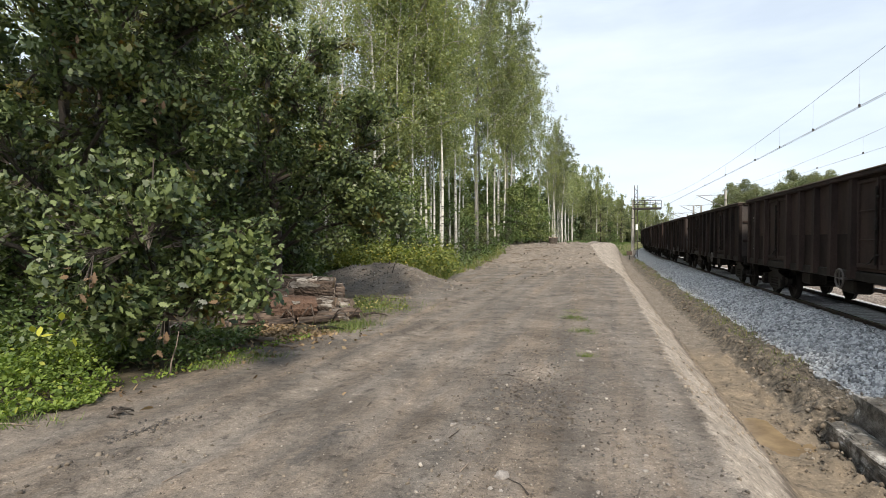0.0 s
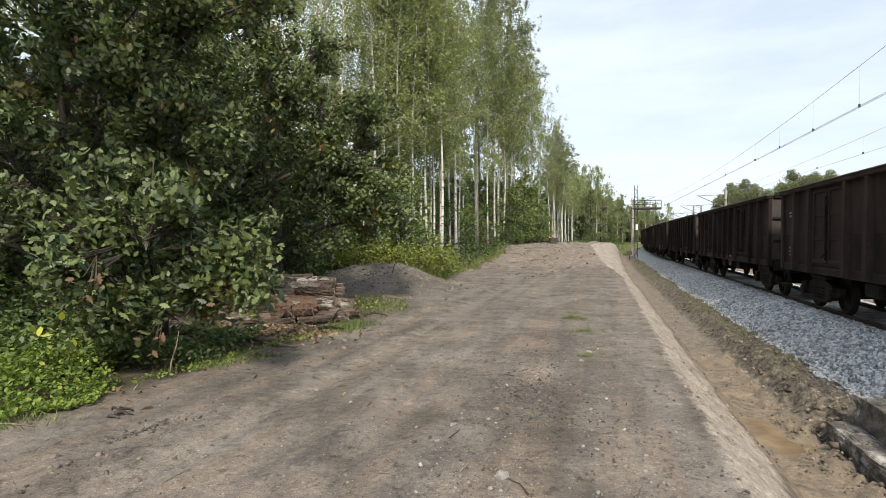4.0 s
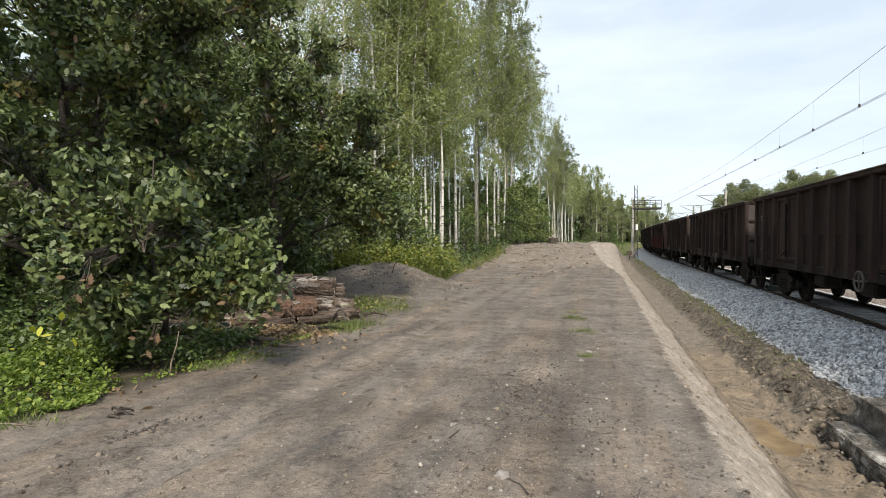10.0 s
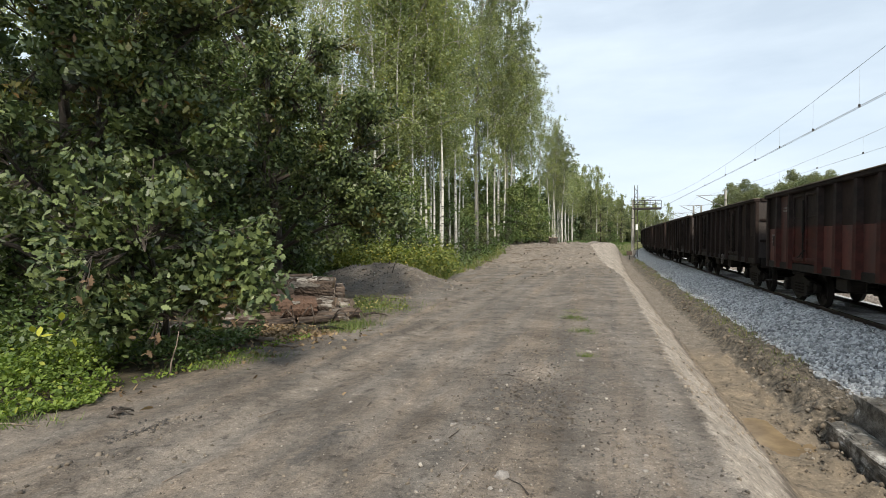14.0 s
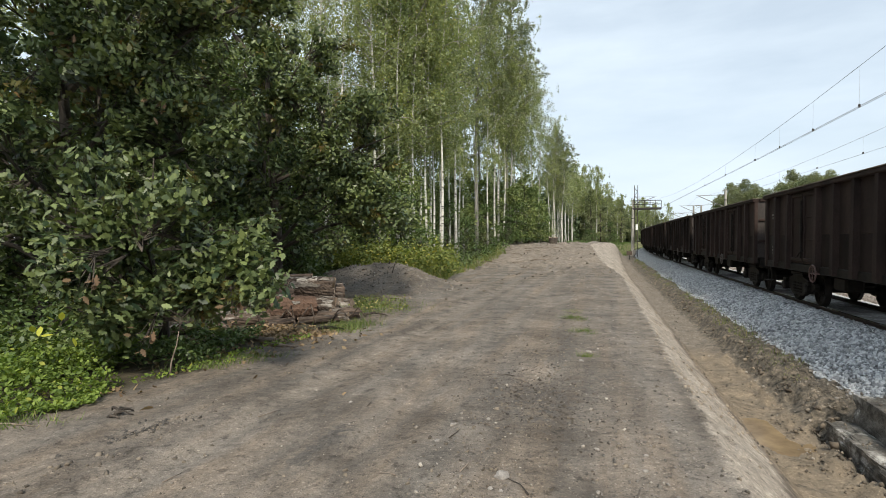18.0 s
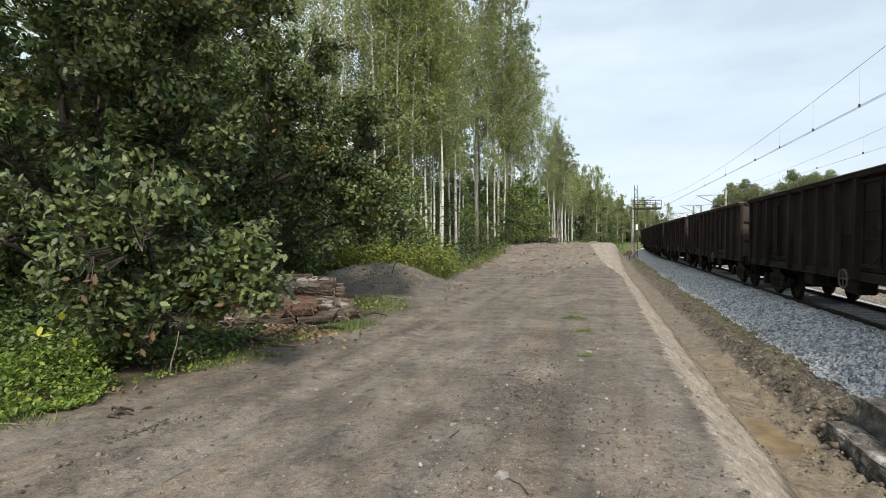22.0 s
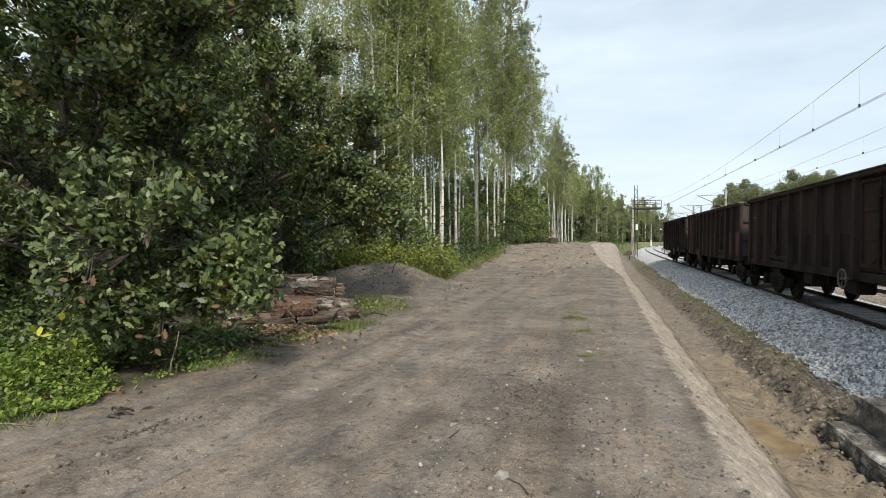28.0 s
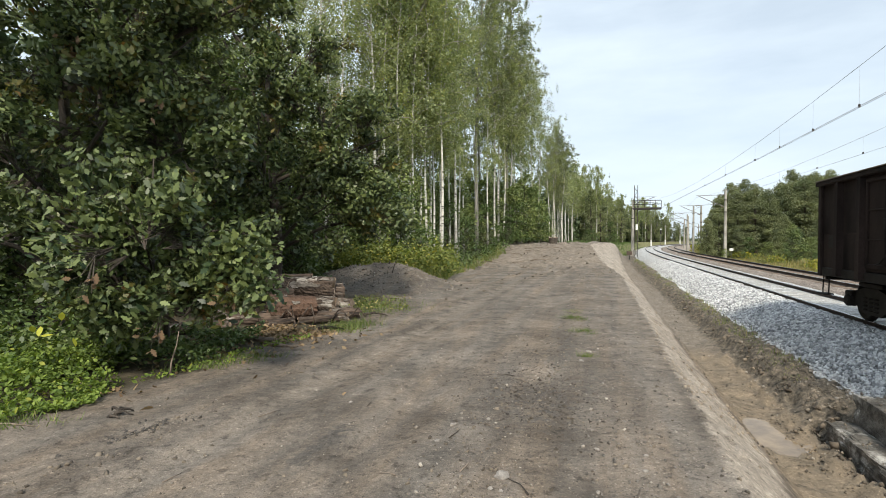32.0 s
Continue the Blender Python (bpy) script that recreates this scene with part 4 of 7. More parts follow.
        part("end_rail", Geo().box((sx * (HALF - 0.02), 0, TOP), (0.16, 2 * SIDE - 0.14, 0.12), 0.02), m_side, w)
        part("headstock", Geo().box((sx * (HALF + 0.02), 0, FLOOR - 0.14), (0.12, 2.6, 0.36), 0.02), M_UNDER, w)
        part("ladder", Geo().tube([(sx * (HALF + 0.1), 1.05, 1.0), (sx * (HALF + 0.1), 1.05, TOP)], 0.014, 6).tube([(sx * (HALF + 0.1), 0.75, 1.0), (sx * (HALF + 0.1), 0.75, TOP)], 0.014, 6)
             .tube([(sx * (HALF + 0.1), 0.75, 1.4), (sx * (HALF + 0.1), 1.05, 1.4)], 0.012, 6).tube([(sx * (HALF + 0.1), 0.75, 1.9), (sx * (HALF + 0.1), 1.05, 1.9)], 0.012, 6)
             .tube([(sx * (HALF + 0.1), 0.75, 2.4), (sx * (HALF + 0.1), 1.05, 2.4)], 0.012, 6), M_UNDER, w)
        part("coupling", ME_COUPLING, None, w, at=pose(sx * (HALF + 0.07), 0, 1.03, 0, 0, 0 if sx > 0 else 180))
        for y in (-0.875, 0.875):
            part("buffer", ME_BUFFER, None, w, at=pose(sx * (HALF + 0.02), y, 1.06, 0, 0, 0 if sx > 0 else 180))
        g = Geo().box((0, 0, 0.62), (0.5, 1.9, 0.26), 0.04).box((0, 0, 0.86), (0.36, 1.6, 0.2), 0.03)
        b = part("bogie", g, M_UNDER, w, at=pose(sx * (HALF - 1.74), 0, 0))
        for sy in (-1, 1):
            part("side_frame", ME_FRAME[sy], None, b)
        for xw in (-0.9, 0.9):
            part("wheelset", ME_WHEELSET, None, b, at=pose(xw, 0, 0.46))
            for sy in (-1, 1):
                part("axle_box", ME_AXLEBOX, None, b, at=pose(xw, 0, 0.46, 0, 0, 0 if sy > 0 else 180))
    return w


BARS_A = [(5.62, 2.62, 0.5), (5.62, 2.52, 0.42), (5.62, 1.62, 0.4), (5.62, 1.52, 0.46), (5.62, 1.42, 0.36)]
BARS_B = [(4.75, 2.78, 0.34), (4.75, 2.70, 0.4), (5.85, 1.98, 0.3), (5.85, 1.88, 0.24), (5.85, 1.78, 0.28), (-4.65, 1.5, 0.4), (-4.65, 1.4, 0.34), (-4.65, 1.3, 0.4)]
KINDS = {
    "dark": make_wagon("sooty black-brown open goods wagon rolling on the track", M_RUST, M_RUST, M_ENDGREY, M_RUST, M_RING, [], False),
    "brown": make_wagon("dark rust-brown open goods wagon with faded lettering", M_RUSTB, M_RUST, M_ENDGREY, M_RUSTB, M_RING, BARS_A, False),
    "red_low": make_wagon("dark open goods wagon with worn red lower panels", M_RUST, M_RED, M_ENDGREY, M_TWOTONE, M_RUSTB, BARS_B, False, -1.75, 1.0, M_TWOTONE, True),
    "red": make_wagon("dark red-brown open goods wagon with worn red panels", M_RUSTB, M_RED, M_ENDGREY, M_RUSTB, M_RING, BARS_B, True, 2.0, 0.95, None, True),
    "late_wheel": make_wagon("rust-brown open goods wagon with a reddish brake wheel", M_RUSTB, M_RUST, M_ENDGREY, M_RUSTB, M_WHEELRED, BARS_A, False, 1.95),
}
SEQUENCE = {0: "brown", 3: "brown", 6: "brown", 8: "brown", 9: "brown", 10: "red", 11: "red_low", 14: "late_wheel", 15: "brown", 18: "brown", 19: "late_wheel", 21: "brown", 22: "red"}
WAGONS = {}
_used = set()
for j in range(-1, LAST + 1):
    key = SEQUENCE.get(j, "dark")
    at = rail_pose(run(0) + WAGON * j - HALF)
    if key in _used:
        WAGONS[j] = copy_thing(KINDS[key], at)
    else:
        WAGONS[j] = KINDS[key]
        WAGONS[j].matrix_basis = at
        _used.add(key)

SWAYING = []   # branches that the wind moves: object, resting pose, degrees, phase


# ---- trees ----
def limb_path(rng, start, direction, length, droop, n=7):
    p, d, out = Vector(start), Vector(direction).normalized(), []
    for i in range(n):
        out.append(tuple(p))
        d = (d + Vector((rng.normal(0, 0.10), rng.normal(0, 0.10), rng.normal(0, 0.06) - droop * i / n))).normalized()
        p = p + d * (length / (n - 1))
    return out


def birch(seed, height, crown_from, spread, leaves, leaf_size, lean=0.0, trunk_r=0.10, leaf_m=None, bark=None, nl=26, sides=5, hanging=1.0):
    """A slender birch: curved tapered trunk, rising limbs with hanging twigs, small leaves in loose hanging sprays."""
    rng = np.random.default_rng(seed)
    t = thing("birch_tree", "tall slender birch with white bark and light green crown", "tree", group="birches of the wood")
    n = 12
    ph = rng.uniform(0, 6.28)
    path = [(lean * (i / n) ** 1.3 * height + 0.30 * math.sin(ph + i * 0.7) * i / n, 0.26 * math.cos(ph * 1.7 + i * 0.6) * i / n, -0.25 + (height + 0.25) * i / n) for i in range(n + 1)]
    rad = [trunk_r * (1.15 if i == 0 else 1 - 0.95 * (i / n) ** 0.85) + 0.008 for i in range(n + 1)]
    g = Geo().tube(path, rad, 9)
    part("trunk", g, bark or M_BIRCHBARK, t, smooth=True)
    lg, centres = Geo(), []
    P = np.array(path)
    for k in range(nl):
        u = crown_from + (0.97 - crown_from) * (k + rng.uniform(0, 1)) / nl
        at = np.array([np.interp(u, np.linspace(0, 1, n + 1), P[:, c]) for c in range(3)])
        w = rng.uniform(0, 2 * math.pi)
        rel = (u - crown_from) / (1 - crown_from)
        length = spread * (0.45 + 0.9 * math.sin(math.pi * min(1, 0.22 + 0.8 * rel)) ** 0.8) * rng.uniform(0.65, 1.15)
        d = (math.cos(w), math.sin(w), 0.75 + 0.5 * rel)
        lp = limb_path(rng, at, d, length, 0.55)
        lg.tube(lp, [0.035 * (1 - 0.9 * i / 6) + 0.004 for i in range(7)], sides, False)
        L = np.array(lp)
        m = int(leaves / nl)
        # sprays: leaves gather round the twigs that hang from the limb
        tw = rng.integers(0, 11, m)
        tq, tx = rng.uniform(0.2, 1.04, 11), rng.normal(0, 0.32, (11, 3))
        drop = rng.uniform(0.35, 1.5, 11) * hanging
        q = tq[tw] + rng.normal(0, 0.03, m)
        base = np.stack([np.interp(q, np.linspace(0, 1, 7), L[:, c]) for c in range(3)], 1)
        base = base + tx[tw] * (0.4 + tq[tw][:, None]) + rng.normal(0, 0.085, (m, 3))
        base[:, 2] -= drop[tw] * rng.uniform(0, 1, m)
        centres.append(base)
    tagged(part("branchwork", lg, M_BIRCHTWIG, t), kind="stuff")
    # short shoots that clothe the upper stem
    m = leaves // 6
    u = rng.uniform(crown_from * 0.9, 0.98, m)
    stem = np.stack([np.interp(u, np.linspace(0, 1, n + 1), P[:, c]) for c in range(3)], 1)
    centres.append(stem + rng.normal(0, 0.30, (m, 3)) * np.array([1, 1, 0.6]))
    c = np.vstack(centres)
    v, f = leaf_cloud(rng, c, leaf_size, QUAD_LEAF, 0.15, 0.4, 0.1, 0.8)
    part("crown", np_mesh("crown", v, f, leaf_m or M_BIRCH), None, t)
    return t


def leaf_blob(rng, n, r, flat=0.8, hollow=0.5):
    """Places in an uneven rounded mass, denser at its skin."""
    d = rng.normal(size=(n, 3))
    d /= np.linalg.norm(d, axis=1)[:, None]
    k = r * rng.uniform(hollow, 1, n) ** 0.6
    return d * k[:, None] * np.array([1, 1, flat])


def broadleaf(seed, height, radius, low, clumps, per, size, shape, material, trunk_r=0.2, name="oak_tree", label="", leaf_up=0.5, trunk=True, peak=0.55):
    """A broad tree or shrub: trunk, limbs and many separate leafy sprays with gaps between them."""
    rng = np.random.default_rng(seed)
    t = thing(name, label, "tree" if trunk else "shrub")
    lg = Geo()
    if trunk:
        path = [(0.1 * math.sin(i), 0.1 * math.cos(i * 1.3), -0.2 + (height * 0.8 + 0.2) * i / 6) for i in range(7)]
        part("trunk", Geo().tube(path, [trunk_r * (1.2 - 1.05 * i / 6) for i in range(7)], 9), M_BARK, t, smooth=True)
    cs = []
    for k in range(clumps):
        a, u = rng.uniform(0, 2 * math.pi), rng.uniform(0, 1)
        z = low + (height - low) * u
        prof = math.sin(math.pi * (0.12 + 0.80 * u)) ** 0.7 * (1 - peak * u ** 2.2)
        rr = radius * prof * rng.uniform(0.35, 1.08)
        c = np.array([rr * math.cos(a), rr * math.sin(a), z])
        cs.append(c)
        z0 = max(0.05 if not trunk else low * 0.6, z - rr * rng.uniform(0.5, 0.9))
        lg.tube([(0, 0, z0), tuple(c * np.array([0.5, 0.5, 0]) + np.array([0, 0, (z0 + z) / 2 + 0.1])), tuple(c)], [0.035 if trunk else 0.018, 0.022 if trunk else 0.012, 0.006], 3, False)
    tagged(part("branchwork", lg, M_BARK, t), kind="stuff")
    pts = np.vstack([c + leaf_blob(rng, per, radius * 0.26 * rng.uniform(0.7, 1.3), 0.65, 0.2) for c in cs])
    v, f = leaf_cloud(rng, pts, size, shape, leaf_up, 0.35, 0.12, 0.3)
    part("crown", np_mesh("crown", v, f, material), None, t)
    return t


def place(proto, x, y, turn=0.0, scale=1.0, z=None, label=""):
    m = pose(x, y, gz(x, y) if z is None else z, 0, 0, turn) @ Matrix.Diagonal((scale, scale, scale, 1))
    ob = copy_thing(proto, m)
    if label:
        tagged(ob, label)
    return ob


def settle(proto, x, y, turn=0.0, scale=1.0):
    """Stands the first of a kind in its own place."""
    proto.matrix_basis = pose(x, y, gz(x, y), 0, 0, turn) @ Matrix.Diagonal((scale, scale, scale, 1))
    return proto


rng = np.random.default_rng(11)
BIRCHES = [birch(31, 21, 0.24, 2.4, 14500, 0.075, 0.01), birch(32, 22, 0.30, 2.2, 14000, 0.075, -0.015, 0.095), birch(33, 18, 0.24, 2.3, 13500, 0.075, 0.03, 0.085),
           birch(34, 20, 0.36, 2.1, 13500, 0.075, 0.0, 0.08)]
MID_BIRCHES = [birch(36, 21, 0.42, 2.5, 7600, 0.12, 0.01, 0.095), birch(37, 20, 0.46, 2.3, 7000, 0.12, -0.02, 0.09), birch(38, 17, 0.5, 2.0, 6000, 0.12, 0.03, 0.085)]
BACK_BIRCHES = [birch(51, 21, 0.36, 2.2, 4200, 0.15, 0.01, 0.09, None, None, 18, 3), birch(52, 20, 0.42, 2.0, 3900, 0.15, -0.01, 0.085, None, None, 18, 3)]
FAR_BIRCHES = [birch(41, 15, 0.46, 2.0, 2600, 0.21, 0.01, 0.09, None, None, 16, 3), birch(42, 14, 0.5, 1.8, 2400, 0.21, -0.02, 0.10, None, None, 16, 3)]
ASPENS = [birch(35, 28, 0.36, 3.1, 26000, 0.105, 0.012, 0.2, M_ASPEN, M_GREYBARK, 40, 5, 0.35), birch(39, 12.2, 0.34, 1.5, 5200, 0.13, 0.0, 0.09, M_ASPEN, None, 20, 4, 0.4)]

THIN = []
# the edge of the wood: place, size and turn of every birch that stands in front
EDGE = [(-3.6, 27, 1.0, 0), (-4.9, 29, 1.0, 2), (-4.2, 32, 1.0, 0), (-6.6, 30, 1.0, 1), (-2.2, 30, 1.06, 1), (-0.8, 33, 1.05, 2), (0.9, 36, 1.08, 1), (4.4, 44.5, 1.05, 0), (5.2, 50, 1.0, 1), (7.4, 50, 0.86, 2), (9.0, 54, 0.82, 0), (11.3, 56, 0.68, 3),
        (11.9, 57, 0.64, 1), (12.2, 57.5, 0.66, 2), (6.0, 47, 1.0, 3), (-5.6, 25, 1.0, 3), (-7.5, 24, 0.95, 1), (19.0, 80, 0.52, 2), (15.8, 70, 0.56, 3), (6.6, 49, 1.02, 0), (8.2, 52, 0.95, 1), (10.0, 55, 0.74, 1), (4.9, 46, 1.08, 2), (13.4, 62, 0.6, 0), (14.6, 66, 0.58, 1)]
tagged(settle(ASPENS[0], 2.78, 44, 20), "tall dark-leaved aspen with a thick smooth grey trunk")
tagged(settle(ASPENS[1], 13.0, 57.5, 0), "slim aspen with white stem and dark sparse crown")
for x, y, a, sc in ((5.7, 47, 70, 0.9), (3.6, 52, 150, 0.8), (0.8, 47, 300, 0.74)):
    place(ASPENS[0], x, y, a, sc, label="dark-leaved aspen with a grey trunk at the wood's edge")
place(ASPENS[1], 12.2, 59, 130, 0.9)
first = set()
for i, (x, y, sc, k) in enumerate(EDGE):
    if y > 42:
        k = 10 + i % 3
    stock = MID_BIRCHES[k - 10] if k >= 10 else BIRCHES[k]
    if k in first:
        tree = place(stock, x, y, 47 * i, sc)
    else:
        first.add(k)
        tree = settle(stock, x, y, 47 * i, sc)
    for limb in tree.children:
        if not limb.name.startswith("trunk"):
            SWAYING.append((limb, Matrix.Identity(4), 0.16, 1.3 * i))
# a cluster of thin stems in the wood's shade
for i, (x, y) in enumerate([(-2.7, 31.0), (-2.3, 31.8), (-1.75, 30.6), (-1.35, 31.4), (-3.5, 29.5), (-0.2, 33.2), (1.6, 40.5)]):
    THIN.append((x, y, 33 * i))
for i, (k, y) in enumerate([(-0.10, 29), (-0.085, 27.5), (-0.072, 30.5), (-0.055, 28.5), (-0.043, 31), (-0.03, 29.5), (-0.018, 32), (0.0, 34), (0.012, 36), (0.03, 39), (0.085, 43), (0.115, 45), (0.13, 47)]):
    THIN.append((k * y, y, 29 * i + 7))
# the wood behind them
count = 0
while count < 28:
    y = rng.uniform(24, 62)
    x = rng.uniform(-26, 0.13 * y - 3.9)
    if x > -9 and y < 24:
        continue
    if count < 2:
        settle(BACK_BIRCHES[count], x, y, 40, 1.0)
    else:
        place(BACK_BIRCHES[count % 2], x, y, rng.uniform(0, 360), rng.uniform(0.8, 1.05))
    count += 1
for x, y, a in THIN:
    place(BACK_BIRCHES[int(a) % 2], x, y, a, 0.85)
# birches further on, along the line and beyond the rise
far_rows = [(*rail_at(q, -9.5 - (k * 7 % 11))[0][:2],) for k, q in enumerate(range(96, 222, 4))] + [(20.5, 88), (22.5, 92), (24, 98), (21, 96), (26, 104), (28, 110), (24.5, 108), (30.5, 118), (27, 118), (33, 126), (35.5, 133), (31, 128), (38, 140), (41, 148), (36, 142), (44, 157), (48, 166), (52, 175), (45, 168), (57, 186), (62, 196), (19, 90), (23, 100), (26, 112), (28.5, 122)]
firstf = set()
for i, (x, y) in enumerate(far_rows):
    k = i % 2
    if k in firstf:
        place(FAR_BIRCHES[k], x, y, 61 * i, rng.uniform(0.85, 1.1))
    else:
        firstf.add(k)
        settle(FAR_BIRCHES[k], x, y, 61 * i, 1.0)
for i in range(34):
    y = rng.uniform(66, 170)
    x = rng.uniform(-0.15 * y, 0.13 * y - 0.5)
    place(FAR_BIRCHES[i % 2], x, y, rng.uniform(0, 360), rng.uniform(0.7, 0.95))


# ---- oaks at the edge of the road ----
def spray_mesh(seed, leaves, length, size, material):
    """Oak leaves along a short forked twig that points along +x."""
    r = np.random.default_rng(seed)
    tips = [np.array([length * r.uniform(0.55, 1.0), r.normal(0, 0.16), r.normal(-0.02, 0.09)]) for _ in range(6)]
    pts = []
    for k in range(leaves):
        tp = tips[k % 6]
        u = r.beta(2.2, 1.1)
        pts.append(tp * u + r.normal(0, 0.055, 3) * (0.6 + u))
    v, f = leaf_cloud(r, np.array(pts), size, OAK_LEAF, 0.45, 0.35, 0.16, 0.4)
    g = Geo()
    for tp in tips:
        g.tube([(-0.25, 0, 0.0), tuple(tp * 0.45 + np.array([0, 0, 0.03])), tuple(tp)], [0.007, 0.005, 0.002], 3, False)
    return np_mesh("branch", v, f, material), g.mesh("twig", M_BARK)


SPRAYS = [spray_mesh(60 + i, 96, 0.55, 0.103, M_OAK) for i in range(5)]
GOLD = [spray_mesh(70 + i, 64, 0.55, 0.108, M_OAK_GOLD) for i in range(2)]
BROWN = [spray_mesh(80, 9, 0.24, 0.105, M_OAK_BROWN)]


def aim(p, d, roll):
    """A pose at p whose x axis points along d."""
    q = Vector(d).to_track_quat("X", "Z").to_matrix().to_4x4()
    return Matrix.Translation(p) @ q @ pose(0, 0, 0, roll, 0, 0)


def oak(seed, base, height, trunk_r, masses, label, sway=0.0, gold=0.08, extra=()):
    """An oak: trunk and limbs, and leafy branches filling the given masses (centre, radii, number of branches)."""
    r = np.random.default_rng(seed)
    bx, by = base
    bz = gz(bx, by)
    t = thing("oak_tree", label, "tree", pose(bx, by, bz), "oaks by the road")
    path = [(0.12 * math.sin(i * 0.9), 0.10 * math.sin(i * 1.4), -0.2 + (height + 0.2) * i / 7) for i in range(8)]
    part("trunk", Geo().tube(path, [trunk_r * (1.3 if i == 0 else 1.05 - 0.9 * i / 7) for i in range(8)], 10), M_BARK, t, smooth=True)
    lg = Geo()
    jobs = []
    for c, rad, num in masses:
        c, rad = np.array(c) - np.array([bx, by, bz]), np.array(rad)
        z0 = float(np.clip(c[2] - 0.8 * rad[2] - 0.3, 0.25, height))
        root = np.array([0, 0, z0])
        lg.tube([tuple(root), tuple(root * 0.45 + c * 0.5 + np.array([0, 0, 0.25])), tuple(c), tuple(c + (c - root) * 0.25)], [trunk_r * 0.36, trunk_r * 0.26, trunk_r * 0.16, 0.012], 7, False)
        knots = r.normal(size=(max(3, num // 6), 3))
        knots /= np.linalg.norm(knots, axis=1)[:, None]
        knots *= r.uniform(0.55, 1.05, (len(knots), 1))
        for k in range(num):
            kn = knots[k % len(knots)]
            q = kn + r.normal(0, 0.17, 3)
            d = q / np.linalg.norm(q)
            u = min(1.15, float(np.linalg.norm(q)))
            p = c + d * rad * u
            out = d * rad / rad.max() + 0.35 * (p - root) / np.linalg.norm(p - root) + np.array([0, -0.25, r.normal(-0.05, 0.3)])
            jobs.append((p, out, float(c[0] * 2.1 + c[2] * 1.3)))
            if k % 10 == 0:
                lg.tube([tuple(c + d * rad * 0.12), tuple(c + d * rad * u * 0.6 + np.array([0, 0, 0.06])), tuple(p)], [0.008, 0.006, 0.003], 4, False)
    tagged(part("branchwork", lg, M_BARK, t), kind="stuff")
    for p, out, ph in jobs:
        pick = r.uniform()
        me, tw = GOLD[int(r.integers(0, 2))] if pick < gold else SPRAYS[int(r.integers(0, 5))]
        m = aim(Vector(p), out, r.uniform(-40, 40)) @ Matrix.Diagonal((1, 1, 1, 1))
        b = tagged(part("branch", me, None, t, at=m), kind="stuff")
        part("twig", tw, None, b)
        if sway:
            SWAYING.append((b, m, sway * r.uniform(0.7, 1.3), ph + r.normal(0, 0.5)))
    for (x, y, z), dx in extra:
        m = aim(Vector((x - bx, y - by, z - bz)), (dx, -0.5, -0.7), 20)
        b = tagged(part("branch", BROWN[0][0], None, t, at=m), "withered brown leaves", kind="stuff")
        part("twig", BROWN[0][1], None, b)
        if sway:
            SWAYING.append((b, m, sway * 1.2, x * 3))
    return t


oak(1, (-4.3, 7.9), 3.0, 0.06, [((-3.75, 6.5, 1.85), (0.75, 0.6, 0.5), 30), ((-4.2, 6.8, 1.25), (0.8, 0.6, 0.45), 22), ((-2.85, 7.0, 1.35), (0.6, 0.5, 0.42), 28), ((-3.4, 6.9, 0.85), (0.7, 0.5, 0.35), 16), ((-4.9, 7.0, 2.0), (0.6, 0.6, 0.5), 16), ((-3.3, 7.2, 2.0), (0.6, 0.6, 0.4), 14)],
    "young green oak with low leafy branches beside the road", 2.4, 0.07,
    [((-3.98, 6.0, 1.48), 0.3), ((-2.62, 6.6, 1.12), 0.4), ((-3.5, 6.5, 0.75), 0.2)])
# the unseen masses at z 7.1 and 7.4 are added to shade the crown
oak(2, (-7.2, 10.2), 8.0, 0.17, [((-6.9, 8.6, 3.0), (1.2, 1.0, 0.8), 46), ((-5.6, 8.8, 3.8), (1.2, 1.0, 0.9), 46), ((-4.7, 9.0, 4.9), (1.1, 1.0, 1.0), 20), ((-6.6, 9.0, 5.2), (1.3, 1.0, 1.0), 34), ((-4.4, 9.0, 3.4), (0.9, 0.8, 0.7), 40), ((-8.2, 9.2, 4.2), (1.1, 1.0, 1.0), 34), ((-4.7, 6.1, 7.1), (1.5, 0.9, 1.1), 95), ((-6.8, 6.6, 7.4), (1.4, 1.1, 0.6), 26), ((-5.3, 9.4, 6.2), (1.6, 1.0, 0.8), 46), ((-5.4, 9.0, 5.5), (1.4, 0.9, 0.7), 46), ((-3.9, 9.2, 5.7), (1.1, 0.9, 0.8), 36), ((-8.3, 9.0, 2.0), (1.0, 1.0, 0.8), 20)],
    "large dark oak over the verge, with unseen branches added for shade", 1.0, 0.10, [((-5.5, 8.0, 4.9), 0.2), ((-4.4, 8.3, 4.0), 0.3)])
oak(3, (-4.6, 14.2), 8.5, 0.16, [((-4.3, 13.2, 3.6), (1.5, 1.2, 1.3), 62), ((-2.9, 13.6, 4.6), (1.3, 1.1, 1.1), 56), ((-4.9, 13.4, 5.8), (1.6, 1.2, 1.3), 74), ((-5.0, 13.6, 7.6), (0.9, 1.0, 0.9), 26), ((-3.2, 13.8, 2.6), (1.3, 1.0, 0.9), 44), ((-5.6, 13.0, 2.4), (1.4, 1.0, 1.0), 44), ((-5.6, 13.6, 7.4), (1.8, 1.2, 1.0), 50), ((-2.3, 13.8, 3.5), (0.8, 0.8, 0.8), 34), ((-2.0, 13.8, 4.3), (0.8, 0.8, 0.8), 34), ((-1.9, 14.2, 2.5), (0.75, 0.8, 0.9), 34), ((-3.6, 13.6, 6.4), (1.0, 0.9, 0.8), 26)],
    "broad oak leaning over the log pile at the wood's edge", 0.7, 0.10)

